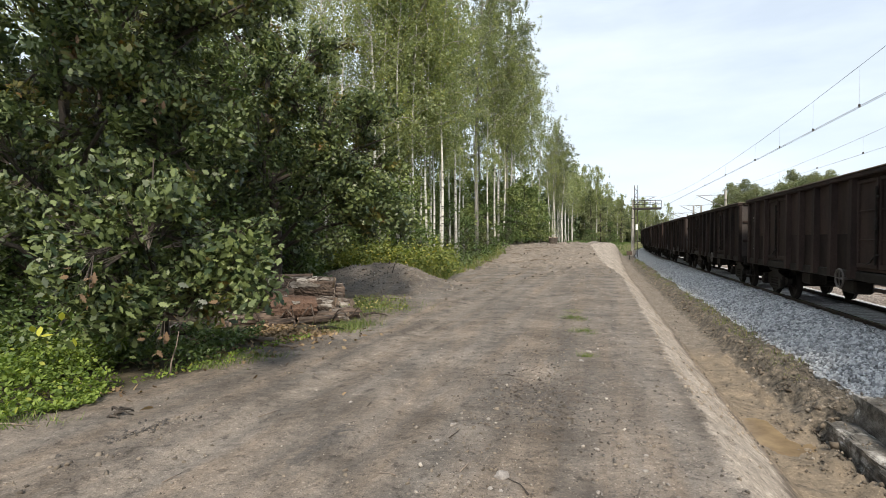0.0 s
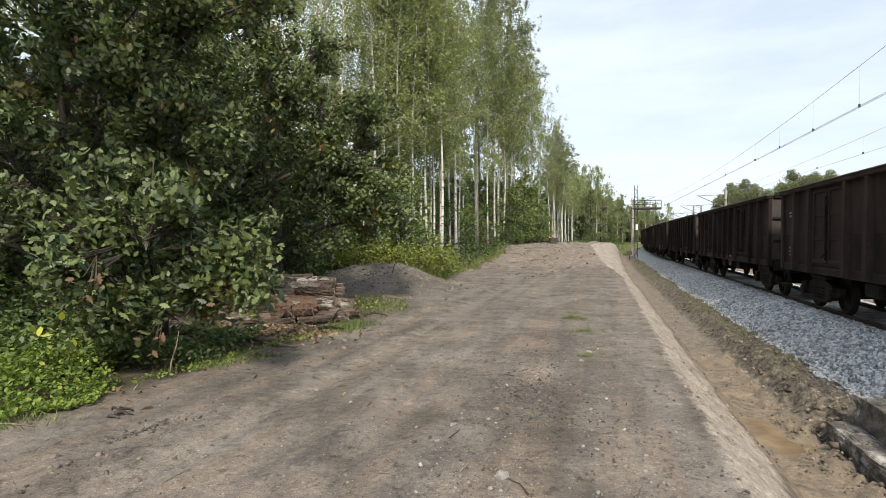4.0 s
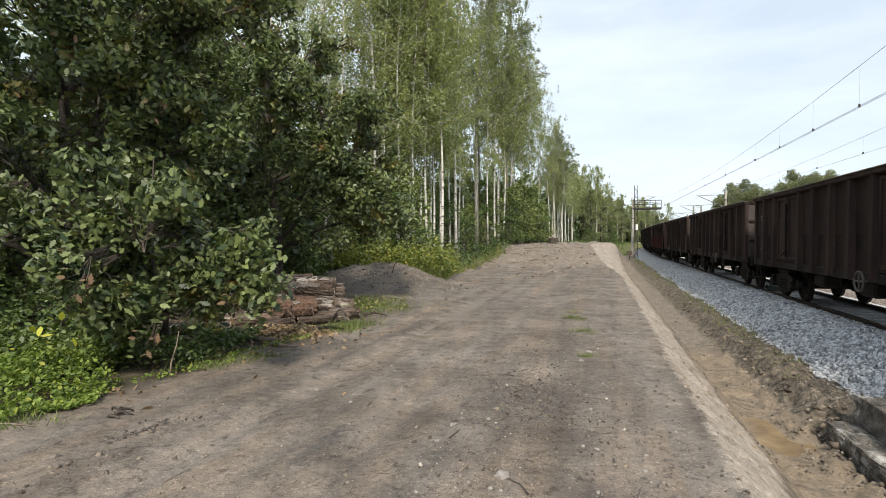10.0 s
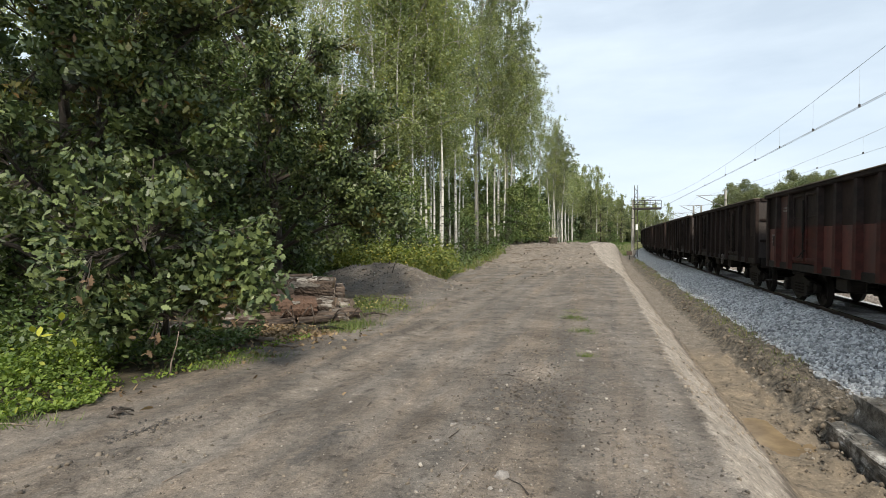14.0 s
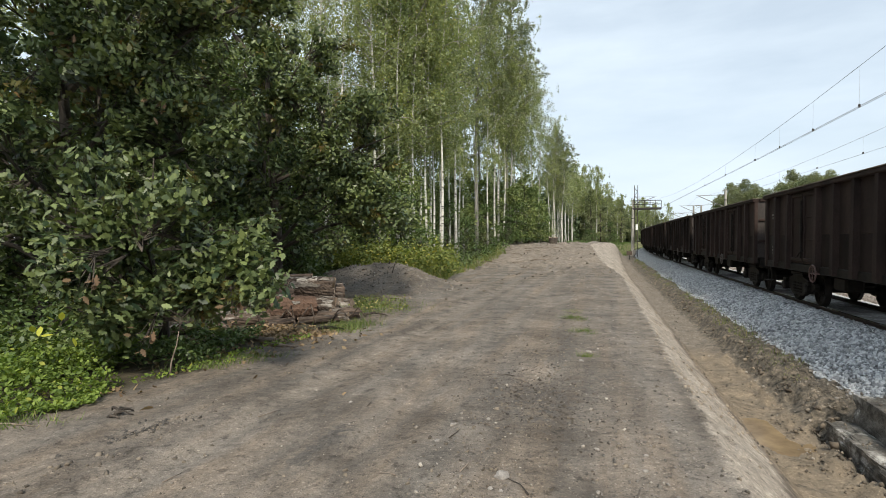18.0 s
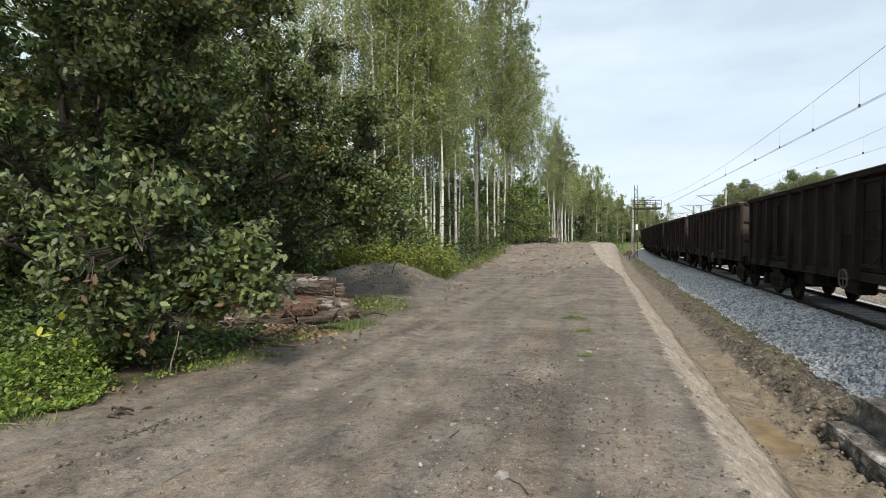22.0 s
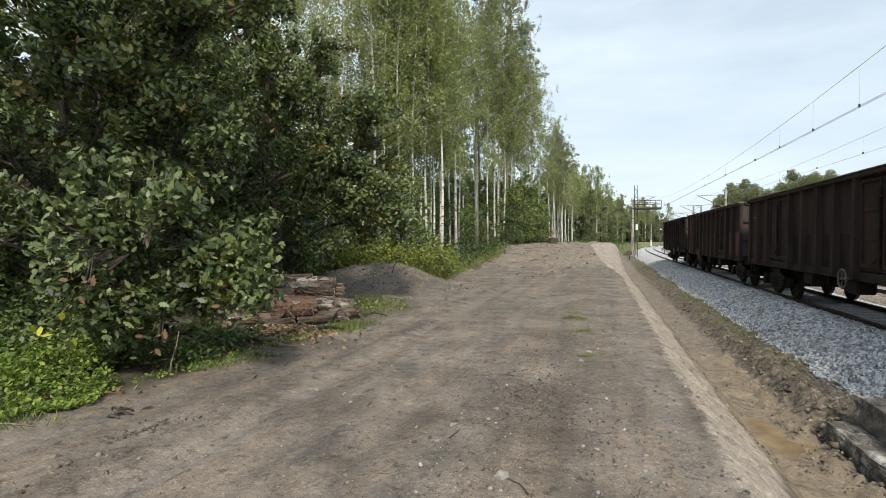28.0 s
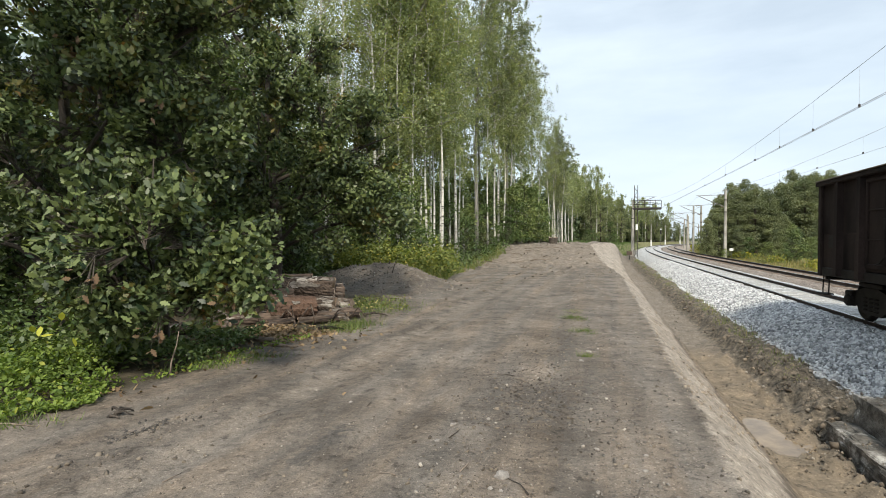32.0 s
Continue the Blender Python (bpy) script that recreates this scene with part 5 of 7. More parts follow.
# ---- shrubs and undergrowth ----
SHRUBS = [broadleaf(90 + i, 2.6 + 0.5 * i, 1.3 + 0.15 * i, 0.15, 40, 38, 0.12, QUAD_LEAF, M_SHRUB, name="shrub", label="leafy green shrub in the undergrowth", trunk=False) for i in range(3)]
DARKTREES = [broadleaf(100 + i, 9.5 + 1.2 * i, 2.5 + 0.3 * i, 1.2, 60, 22, 0.44, QUAD_LEAF, M_PINE, 0.16, "broadleaf_tree", "dark green broadleaf tree of the wood") for i in range(3)]
BIGSHRUBS = [broadleaf(110 + i, 4.6 + i, 1.9, 0.3, 60, 40, 0.17, QUAD_LEAF, M_BUSH, name="shrub", label="tall bushy green shrub among the birches", trunk=False) for i in range(2)]
UNDERTREES = [broadleaf(140 + i, 7.6 + i, 2.3, 0.4, 75, 75, 0.125, QUAD_LEAF, M_UNDER_LEAF, 0.09, "broadleaf_tree", "dense dark green young tree in the wood") for i in range(2)]
done = set()


def grow(protos, name, rows):
    for i, (x, y, sc) in enumerate(rows):
        k = i % len(protos)
        if (name, k) in done:
            place(protos[k], x, y, 73 * i, sc)
        else:
            done.add((name, k))
            settle(protos[k], x, y, 73 * i, sc)


r2 = np.random.default_rng(21)
rows = [(-4.3, 15.3, 0.8), (-5.2, 16.5, 1.0), (-6.4, 15.0, 1.1), (-7.8, 13.0, 1.1), (-9.5, 12.0, 1.1), (-5.6, 11.6, 0.8), (-7.0, 11.0, 0.8), (-8.8, 9.8, 0.8), (-10.5, 11.0, 1.2), (-5.4, 20.5, 1.0), (-2.6, 26.0, 0.9), (-5.6, 22.0, 1.2), (-6.5, 19.0, 1.2)]
rows += [(r2.uniform(-16, 0.1 * y - 4.4), y, r2.uniform(0.8, 1.3)) for y in r2.uniform(17, 38, 34)]
rows += [(3.4, 41, 0.9), (5.3, 43, 1.1), (6.2, 44.5, 1.1), (7.6, 47, 1.2), (8.6, 50, 1.2), (1.6, 38, 1.0), (0.4, 35, 1.0), (10.2, 53, 0.9), (-1.2, 32, 1.0)]
grow(SHRUBS, "shrub", rows)
grow(BIGSHRUBS, "big", [(5.9, 45, 1.05), (7.2, 46.5, 1.1), (8.0, 49, 1.0), (-2.0, 27, 0.9), (-3.6, 24.5, 0.9), (-7.5, 21, 1.1), (-10, 19, 1.1), (-12, 22, 1.2), (-5.6, 26, 1.0), (0.5, 40, 1.0), (2.0, 46, 1.0), (9.0, 56, 0.9), (9.6, 52, 0.8), (6.6, 52, 1.1), (32.6, 53, 0.52), (34.6, 52.3, 0.62), (36.8, 52.6, 0.55), (31.0, 58, 0.3), (-14, 17, 1.2), (-9, 15.5, 1.1), (-2.8, 37, 1.1), (-1.2, 42, 1.2), (1.0, 45, 1.2), (2.6, 51, 1.25), (-4.8, 38, 1.2), (3.9, 49, 1.1), (-0.4, 50, 1.3), (-3.4, 45, 1.3)])
grow(UNDERTREES, "under", [(-5.6, 19.4, 0.95), (-4.6, 22.6, 0.8), (-7.2, 17.4, 1.1), (-8.8, 17, 1.15), (-6.4, 21.5, 1.0), (-10.5, 15.5, 1.1), (-4.4, 26, 0.75), (-8.2, 21.5, 1.1), (-7.0, 19.0, 1.3), (-6.0, 21.0, 0.9), (-9.4, 20.0, 1.35), (-11.5, 18.5, 1.35)])
rows = [(r2.uniform(-24, 0.1 * y - 6), y, r2.uniform(0.7, 1.05) * (1 - 0.3 * (y > 28))) for y in r2.uniform(16, 60, 24)]
# dark-leaved trees added behind the oaks, their tone standing in for deep shade
rows += [(-11.5, 12.5, 0.9), (-14, 11, 0.9), (-12, 8.5, 0.8), (-16, 14, 1.0), (-9.5, 14.5, 1.0), (-6.2, 12.2, 0.8), (-8.2, 12.0, 0.85), (-10, 10.8, 0.8)]
rows += [(-10 + 0.4 * i - (i % 3) * 2.2, 15.5 + 0.8 * (i % 4) + 0.25 * i, 0.9) for i in range(8)]
# trees closing the view along the line, behind the far birches
hedge = lambda s: float(np.interp(s, [95, 115, 130, 160, 178, 200, 215, 232], [13.0, 16.0, 17.0, 17.5, 17.0, 16.0, 13.5, 10.0]))
for i in range(40):
    s = 95 + 3.4 * i
    (x, y, _), _h2 = rail_at(s, -15 - r2.exponential(4))
    rows.append((x, y, r2.uniform(0.85, 1.0) * hedge(s) / 11.0))
# the wood on the far side of the line
for i in range(60):
    s, o = r2.uniform(26, 210), 12.5 + r2.exponential(6)
    (x, y, _), _h2 = rail_at(s, o)
    rows.append((x, y, r2.uniform(0.58, 0.8) * (0.74 + 0.26 * min(1, s / 70))))
grow(DARKTREES, "dark", rows)
WOODTREES = [broadleaf(130 + i, 13.0 + i, 2.6, 0.8, 80, 60, 0.27, QUAD_LEAF, M_LINE, 0.14, "broadleaf_tree", "olive-green tree of the wood along the line") for i in range(2)]
rows = []
for i in range(64):
    s = 96 + 2.1 * i
    (x, y, _), _h2 = rail_at(s, -10.5 - (i * 5 % 9))
    rows.append((x, y, r2.uniform(0.78, 1.0) * hedge(s) / 13.5))
for i in range(20):
    s = 196 + 2.2 * i
    (x, y, _), _h2 = rail_at(s, -8.5 - (i * 3 % 5))
    rows.append((x, y, float(np.interp(s, [196, 215, 240], [12.5, 10.5, 6.5])) / 13.5))
grow(WOODTREES, "wood", rows)
LINETREES = [broadleaf(120 + i, 10.0 + 0.8 * i, 2.7, 0.4, 110, 150, 0.165, QUAD_LEAF, M_LINE, 0.14, "broadleaf_tree", "bushy mid-green tree beyond the tracks", peak=0.85) for i in range(2)]
skyline = lambda bearing: np.interp(bearing, [0.50, 0.515, 0.553, 0.596, 0.628, 0.644, 0.66, 0.692, 0.714, 0.746, 0.767, 0.80, 0.84], [5.2, 7.6, 9.9, 9.2, 7.9, 10.0, 10.8, 10.0, 10.9, 10.6, 9.5, 8.7, 8.4])
rows = [(54.0, 76, 1.0), (50.0, 72, 1.0)]
for i in range(30):
    bearing = 0.50 + 0.0115 * i
    y = 66 + (i * 7 % 11)
    h_ = skyline(bearing) * y / 70 * (1.0 if i % 2 == 0 else 0.86)
    rows.append((bearing * y, y, 1.02 * (h_ + 0.5) / (10.2 + 0.7 * (i % 2))))
rows += [(38.8, 60, 0.5), (42, 58, 0.55), (36.8, 66, 0.45), (48, 58, 0.62), (52, 60, 0.7), (44, 56, 0.5)]
grow(LINETREES, "line", rows)
for i in range(44):
    (x, y, _), _h2 = rail_at(r2.uniform(80, 260), -8.5 - r2.uniform(0, 9))
    place(SHRUBS[i % 3], x, y, 57 * i, r2.uniform(0.8, 1.3))
for i in range(26):
    s, o = r2.uniform(25, 150), r2.uniform(10, 13)
    (x, y, _), _h2 = rail_at(s, o)
    place(SHRUBS[i % 3], x, y, 31 * i, r2.uniform(0.5, 0.9))


# ---- distant wood: leaf masses that close the view between the trunks ----
def far_wood(name, n, place_at, top, size, label):
    r = np.random.default_rng(77)
    xy = place_at(r, n)
    h = top * r.uniform(0, 1, n) ** 0.8 * (0.75 + 0.25 * vnoise(xy[:, 0], xy[:, 1], 0.3, 2))
    v, f = leaf_cloud(r, np.column_stack([xy, ground_z(xy[:, 0], xy[:, 1]) + h]), size, QUAD_LEAF, 0.2, 0.4, 0.1)
    return tagged(new(name, np_mesh(name, v, f, M_PINE)), label, "wood", kind="stuff")


def behind_birches(r, n):
    y = r.uniform(62, 100, n)
    return np.column_stack([r.uniform(-0.75, 0.20, n) * y, y])


def along_line(r, n):
    s, o = r.uniform(92, 228, n), -13 - np.abs(r.normal(0, 6, n))
    x, y, h = np.interp(s, _s, _X), np.interp(s, _s, _Y), np.interp(s, _s, _h)
    return np.column_stack([x + np.cos(h) * o, y - np.sin(h) * o])


far_wood("far_wood", 30000, behind_birches, 11.0, 0.6, "dim green depth of the birch wood")
far_wood("far_wood", 14000, along_line, 7.0, 0.8, "dim green wood along the curve of the line")


# ---- masts, signal bracket and wires ----
def mast(s, o, height, arm, reach=2.9, label="slim grey concrete catenary mast with steel bracket"):
    t = thing("catenary_mast", label, "mast", rail_pose(s, o, gz(*rail_at(s, o)[0][:2])), "masts along the line")
    base = gz(*rail_at(s, o)[0][:2])
    g = Geo()
    n = 8
    ph = [(0.20, -0.4), (0.19, 0.0), (0.12, height)]
    part("pole", g.lathe([(r_ * 1.0, z) for r_, z in ph], "z", n), M_CONCRETE, t)
    part("base_block", Geo().box((0, 0, 0.12), (0.7, 0.7, 0.5), 0.05), M_CONCRETE, t)
    for z in (height - 1.2, height - 2.6):
        part("band", Geo().lathe([(0.17, z - 0.05), (0.17, z + 0.05)], "z", 10), M_DARKSTEEL, t)
    if o < 0 and s > 100:
        part("painted_base", Geo().lathe([(0.215, 0.3), (0.205, 2.1)], "z", 8), M_WHITE, t, "white painted foot")
    if arm:
        sg = 1 if arm > 0 else -1   # towards the track: +y is left of the line
        zt, zc = (7.7 if arm == -2 else 6.9) - base, (6.6 if arm == -2 else 5.45) - base
        part("bracket_tube", Geo().tube([(0, sg * 0.1, zc + 0.1), (0, sg * reach, zt)], 0.04, 7), M_STEEL, t)
        part("stay_tube", Geo().tube([(0, sg * 0.1, zt + 0.05), (0, sg * (reach + 0.2), zt + 0.02)], 0.03, 7), M_STEEL, t)
        part("steady_arm", Geo().tube([(0, sg * 0.8, zc + 0.45), (0, sg * (reach + 0.25), zc + 0.28), (0, sg * (reach - 0.1), zc + 0.03)], 0.022, 6), M_STEEL, t)
        for zz in (zc + 0.1, zt + 0.05):
            g = Geo()
            for k in range(5):
                g.lathe([(0.04, 0.16 + 0.07 * k), (0.085, 0.18 + 0.07 * k), (0.04, 0.21 + 0.07 * k)], "y", 10, (0, 0, zz)) if sg > 0 else g.lathe([(0.04, -0.16 - 0.07 * k), (0.085, -0.18 - 0.07 * k), (0.04, -0.21 - 0.07 * k)], "y", 10, (0, 0, zz))
            part("insulator", g, M_INSUL, t, "brown porcelain insulator")
    return t


for s, o, h_, arm in [(60, 6.8, 8.6, 1), (80.5, 6.9, 7.9, 1), (84, 6.2, 8.0, 0), (106, 6.9, 7.6, 1), (109, 7.2, 7.4, 0), (134, 6.9, 7.6, 1), (160, 6.9, 7.6, 1), (186, 6.9, 7.6, 1), (212, 6.9, 7.6, 1),
                      (71, -3.05, 7.9, -2), (158, -3.0, 6.9, 0), (184, -3.0, 7, 0), (206, -3.0, 7, 0), (222, -3.0, 7, 0), (-6, 7.0, 8.4, 1)]:
    mast(s, o, h_, arm)


def signal_bracket(s, o):
    """A dark lattice mast with a railed platform reaching over the near track."""
    t = thing("signal_gantry", "dark steel lattice mast with railed platform over the track", "gantry", rail_pose(s, o, gz(*rail_at(s, o)[0][:2])))
    zb = gz(*rail_at(s, o)[0][:2])
    H1 = 8.9 - zb
    for dx in (-0.2, 0.2):
        for dy in (-0.2, 0.2):
            part("leg", Geo().box((dx, dy, H1 / 2), (0.07, 0.07, H1)), M_DARKSTEEL, t)
    z, k = 0.2, 0
    while z < H1 - 0.6:
        for dx in (-0.2, 0.2):
            part("lattice_bar", Geo().tube([(dx, -0.2 if k % 2 else 0.2, z), (dx, 0.2 if k % 2 else -0.2, z + 0.5)], 0.018, 5), M_DARKSTEEL, t)
        for dy in (-0.2, 0.2):
            part("lattice_bar", Geo().tube([(-0.2 if k % 2 else 0.2, dy, z), (0.2 if k % 2 else -0.2, dy, z + 0.5)], 0.018, 5), M_DARKSTEEL, t)
        z, k = z + 0.5, k + 1
    zp = 5.9 - zb
    y0, y1 = 0.35, -3.1
    part("platform", Geo().box((0, (y0 + y1) / 2, zp), (0.9, y0 - y1, 0.10)).box((0.42, (y0 + y1) / 2, zp - 0.1), (0.08, y0 - y1, 0.2)).box((-0.42, (y0 + y1) / 2, zp - 0.1), (0.08, y0 - y1, 0.2)), M_DARKSTEEL, t)
    for x in (-0.43, 0.43):
        for zz in (0.5, 1.0):
            part("handrail", Geo().tube([(x, y0, zp + zz), (x, y1, zp + zz)], 0.025, 6), M_DARKSTEEL, t)
        for k in range(6):
            yy = y0 + (y1 - y0) * k / 5
            part("rail_post", Geo().tube([(x, yy, zp), (x, yy, zp + 1.0)], 0.022, 6), M_DARKSTEEL, t)
    part("white_plate", Geo().box((-0.26, -0.1, 3.4 - zb), (0.03, 0.28, 0.75), 0.01), M_WHITE, t, "white enamel plate")
    part("cabinet", Geo().box((-0.35, 0.15, 0.7), (0.3, 0.4, 0.6), 0.03), M_STEEL, t, "grey relay box")
    return t


signal_bracket(66, -2.75)


def signal_post(s, o):
    t = thing("signal_post", "slim grey signal post with dark lamp head", "signal", rail_pose(s, o, gz(*rail_at(s, o)[0][:2])))
    part("post", Geo().tube([(0, 0, -0.2), (0, 0, 5.2)], [0.09, 0.07], 8), M_STEEL, t)
    part("lamp_head", Geo().box((-0.06, 0, 4.7), (0.22, 0.42, 1.3), 0.05), M_DARKSTEEL, t)
    part("board", Geo().box((-0.06, 0, 5.6), (0.05, 0.5, 0.4), 0.01), M_WHITE, t, "white board")
    part("foot", Geo().box((0, 0, 0.1), (0.4, 0.4, 0.5), 0.03), M_CONCRETE, t)
    return t


signal_post(176, -2.9)
signal_post(216, 6.6)


def wire(name, o0, z0, z1, label, radius, spans):
    """A wire over a track that hangs from z1 at the masts to z0 between them."""
    c = bpy.data.curves.new(name, "CURVE")
    c.dimensions, c.bevel_depth, c.bevel_resolution = "3D", radius, 1
    sp = c.splines.new("POLY")
    pts = []
    for a, b in spans:
        for k in range(12):
            u = k / 12
            p, _ = rail_at(a + (b - a) * u, o0 + 0.18 * math.cos(math.pi * u))
            pts.append((p[0], p[1], z1 - (z1 - z0) * 4 * u * (1 - u)))
    sp.points.add(len(pts) - 1)
    for q, p in zip(sp.points, pts):
        q.co = (*p, 1)
    c.materials.append(M_WIRE)
    dg = new("tmp", c)
    me = bpy.data.meshes.new_from_object(dg.evaluated_get(bpy.context.evaluated_depsgraph_get()))
    bpy.data.objects.remove(dg)
    return tagged(new(name, me), label, "wire", "overhead wires")


SPANS = [(-58, 3), (3, 64), (64, 106), (106, 134), (134, 160), (160, 186), (186, 212)]
for o0, nm, m0, m1, c0, c1, pair in ((0.0, "near track", 5.98, 7.02, 5.45, 5.56, (-0.035, 0.035)), (TRACK2, "further track", 6.08, 7.02, 5.55, 5.60, (0.0,))):
    wire("messenger_wire", o0, m0, m1, "thin grey carrier wire above the " + nm, 0.0065, SPANS)
    for dq in pair:
        wire("contact_wire", o0 + dq, c0, c1, "thin grey contact wire above the " + nm, 0.0065, SPANS)
    # droppers between carrier and contact wire
    for q in ((9.1, 12.4, 15.8, 19.2, 25, 31) if o0 == 0 else (12, 19, 24, 30)):
        u = (q - 3) / 61
        lift = 4 * u * (1 - u)
        p0, _ = rail_at(q, o0 + 0.18 * math.cos(math.pi * u))
        za, zb = c1 - (c1 - c0) * lift, m1 - (m1 - m0) * lift
        dp = thing("dropper_wire", "fine dropper wire with a small clamp", "wire", pose(p0[0], p0[1], za), "overhead wires")
        part("rod", Geo().tube([(0, 0, 0), (0, 0, zb - za)], 0.0028, 5), M_WIRE, dp)
        part("clamp", Geo().box((0, 0, 0.03), (0.05, 0.05, 0.09), 0.008), M_DARKSTEEL, dp)


# ---- things beside the road ----
def log(x, y, z, length, radius, yaw, pitch, label, bark=None, cut=None, seed=0, roll=0.0, grp="logs of the pile", flakes=0, fine=1):
    """A sawn log: furrowed bark with torn edges, flaking plates and two sawn ends, its axis along x before it is turned."""
    r = np.random.default_rng(seed)
    t = thing("log", label, "log", pose(x, y, z, roll, pitch, yaw), grp)
    n, k = (40, 30) if fine > 1 else (22, 12)
    ph = r.uniform(0, 6.28, 6)

    def skin(u, a):
        q = Vector((u * length * 1.6 + seed * 3.1, math.cos(a) * 2.6, math.sin(a) * 2.6))
        furrow = 0.11 * noise.noise(Vector((q.x * 1.0, q.y * 1.5, q.z * 1.5))) + 0.09 * abs(noise.noise(Vector((q.x * 1.3, q.y * 3.4, q.z * 3.4))))
        return radius * (0.97 + 0.06 * math.sin(2 * a + ph[0] + u * 2) + furrow + 0.06 * u * math.sin(ph[2]))
    vs, fs = [], []
    for i in range(k + 1):
        u = -0.5 + i / k
        for j in range(n):
            a = 2 * math.pi * j / n
            rr = skin(u, a) + radius * 0.035 * r.normal() * (0 < i < k)
            vs.append((u * length + (0.05 * noise.noise(Vector((a * 1.3, seed, 3.0))) + 0.012 * r.normal() if i in (0, k) else 0), rr * math.cos(a), rr * math.sin(a)))
    for i in range(k):
        for j in range(n):
            j2 = (j + 1) % n
            fs.append((i * n + j, (i + 1) * n + j, (i + 1) * n + j2, i * n + j2))
    part("bark", Geo().add(vs, fs), bark or M_LOGBARK, t)
    for e, sg in ((0, -1), (k, 1)):
        ring = vs[e * n:(e + 1) * n]
        inner = [(p[0] + sg * 0.004, p[1] * 0.5, p[2] * 0.5) for p in ring]
        ctr = (ring[0][0] + sg * 0.006, 0, 0)
        g = Geo()
        ff = [(j, (j + 1) % n, n + (j + 1) % n, n + j) for j in range(n)] + [(n + j, n + (j + 1) % n, 2 * n) for j in range(n)]
        part("sawn_end", g.add(ring + inner + [ctr], ff if sg > 0 else [f[::-1] for f in ff]), cut or M_CUT, t, "pale sawn end")
    # curling plates of bark that stand off the wood
    for _ in range(flakes):
        a0, wa, lu, u0, lift = r.uniform(-2.9, 0.7), r.uniform(0.12, 0.4), r.uniform(0.12, 0.45), r.uniform(-0.46, 0.3), r.uniform(0.0, 0.03)
        top, cells = [], 7
        for i in range(cells):
            v0 = i / (cells - 1)
            wob = 0.06 * r.normal()
            for j in range(4):
                a = -a0 + (wa * (j / 3 - 0.5)) * (0.55 + 0.9 * math.sin(math.pi * (0.1 + 0.8 * v0))) + wob
                u = min(0.5, u0 + lu * v0)
                rr = skin(u, a) + 0.008 + lift * (abs(v0 - 0.5) * 2) ** 2
                top.append((u * length, rr * math.cos(a), rr * math.sin(a)))
        low = [(p[0], p[1] * 0.955, p[2] * 0.955) for p in top]
        m_ = len(top)
        ff = [(i * 4 + j, (i + 1) * 4 + j, (i + 1) * 4 + j + 1, i * 4 + j + 1) for i in range(cells - 1) for j in range(3)]
        ff += [tuple(m_ + q for q in f[::-1]) for f in ff]
        rim = [i * 4 for i in range(cells)] + [(cells - 1) * 4 + j for j in (1, 2, 3)] + [i * 4 + 3 for i in range(cells - 2, -1, -1)] + [2, 1]
        ff += [(rim[q], rim[(q + 1) % len(rim)], m_ + rim[(q + 1) % len(rim)], m_ + rim[q]) for q in range(len(rim))]
        part("bark_flake", Geo().add(top + low, ff), M_FLAKE if r.uniform() < 0.55 else (bark or M_LOGBARK), t)
    return t


GL = gz(-2.8, 11.5)
log(-3.12, 11.9, GL + 0.66, 1.3, 0.23, 6, 2, "thick old log with peeling whitish bark on the pile", seed=1, flakes=16, fine=2)
log(-2.95, 11.75, GL + 0.24, 1.15, 0.24, -8, 0, "dark weathered log at the bottom of the pile", seed=2, flakes=8, fine=2)
log(-3.2, 11.15, GL + 0.30, 0.95, 0.26, 30, 4, "split reddish-brown log with orange broken wood", M_LOGRED, M_LOGRED, 3, flakes=7, fine=2)
log(-3.9, 11.6, GL + 0.24, 1.0, 0.22, 24, 3, "half-rotten log with torn bark in the pile", seed=4, flakes=8, fine=2)
log(-3.85, 11.9, GL + 0.62, 1.0, 0.21, -16, -3, "old log with grey flaking bark on the pile", seed=5, flakes=8, fine=2)
log(-2.62, 12.2, GL + 0.52, 0.6, 0.19, 28, 0, "short log with pale grey sawn end", seed=6, flakes=4)
log(-2.5, 12.2, GL + 0.19, 0.8, 0.19, -5, 0, "dark damp log at the back of the pile", seed=7, flakes=4)
log(-3.9, 10.7, GL + 0.12, 1.1, 0.12, 16, 0, "thin decayed branch log lying on leaf litter", seed=8)
log(-2.35, 11.2, GL + 0.10, 0.7, 0.10, -12, 0, "broken root piece lying before the pile", seed=9)
log(-2.15, 11.55, GL + 0.12, 0.6, 0.11, 20, 0, "short dark branch piece beside the pile", seed=10)
for i, (lx, ly, lz, ll, lr, ya) in enumerate([(-3.45, 12.0, 0.86, 0.9, 0.09, 12), (-2.8, 12.0, 0.82, 0.7, 0.07, -14), (-3.6, 11.2, 0.60, 0.8, 0.09, 24), (-4.35, 11.4, 0.55, 0.8, 0.14, 6), (-4.5, 11.2, 0.15, 0.9, 0.14, -8), (-2.6, 10.95, 0.08, 0.8, 0.07, 26), (-3.3, 10.7, 0.07, 0.6, 0.06, 48)]):
    log(lx, ly, GL + lz, ll, lr, ya, 0, "splintered piece of old wood on the pile", seed=40 + i)
log(-4.6, 9.6, gz(-4.6, 9.6) + 0.10, 1.3, 0.12, 12, 0, "mossy fallen branch under the oak", seed=11, grp="fallen wood")
log(-3.25, 9.0, gz(-3.25, 9.0) + 0.04, 0.9, 0.05, -20, 0, "bare fallen branch at the road's edge", M_TWIG, seed=12, grp="fallen wood")


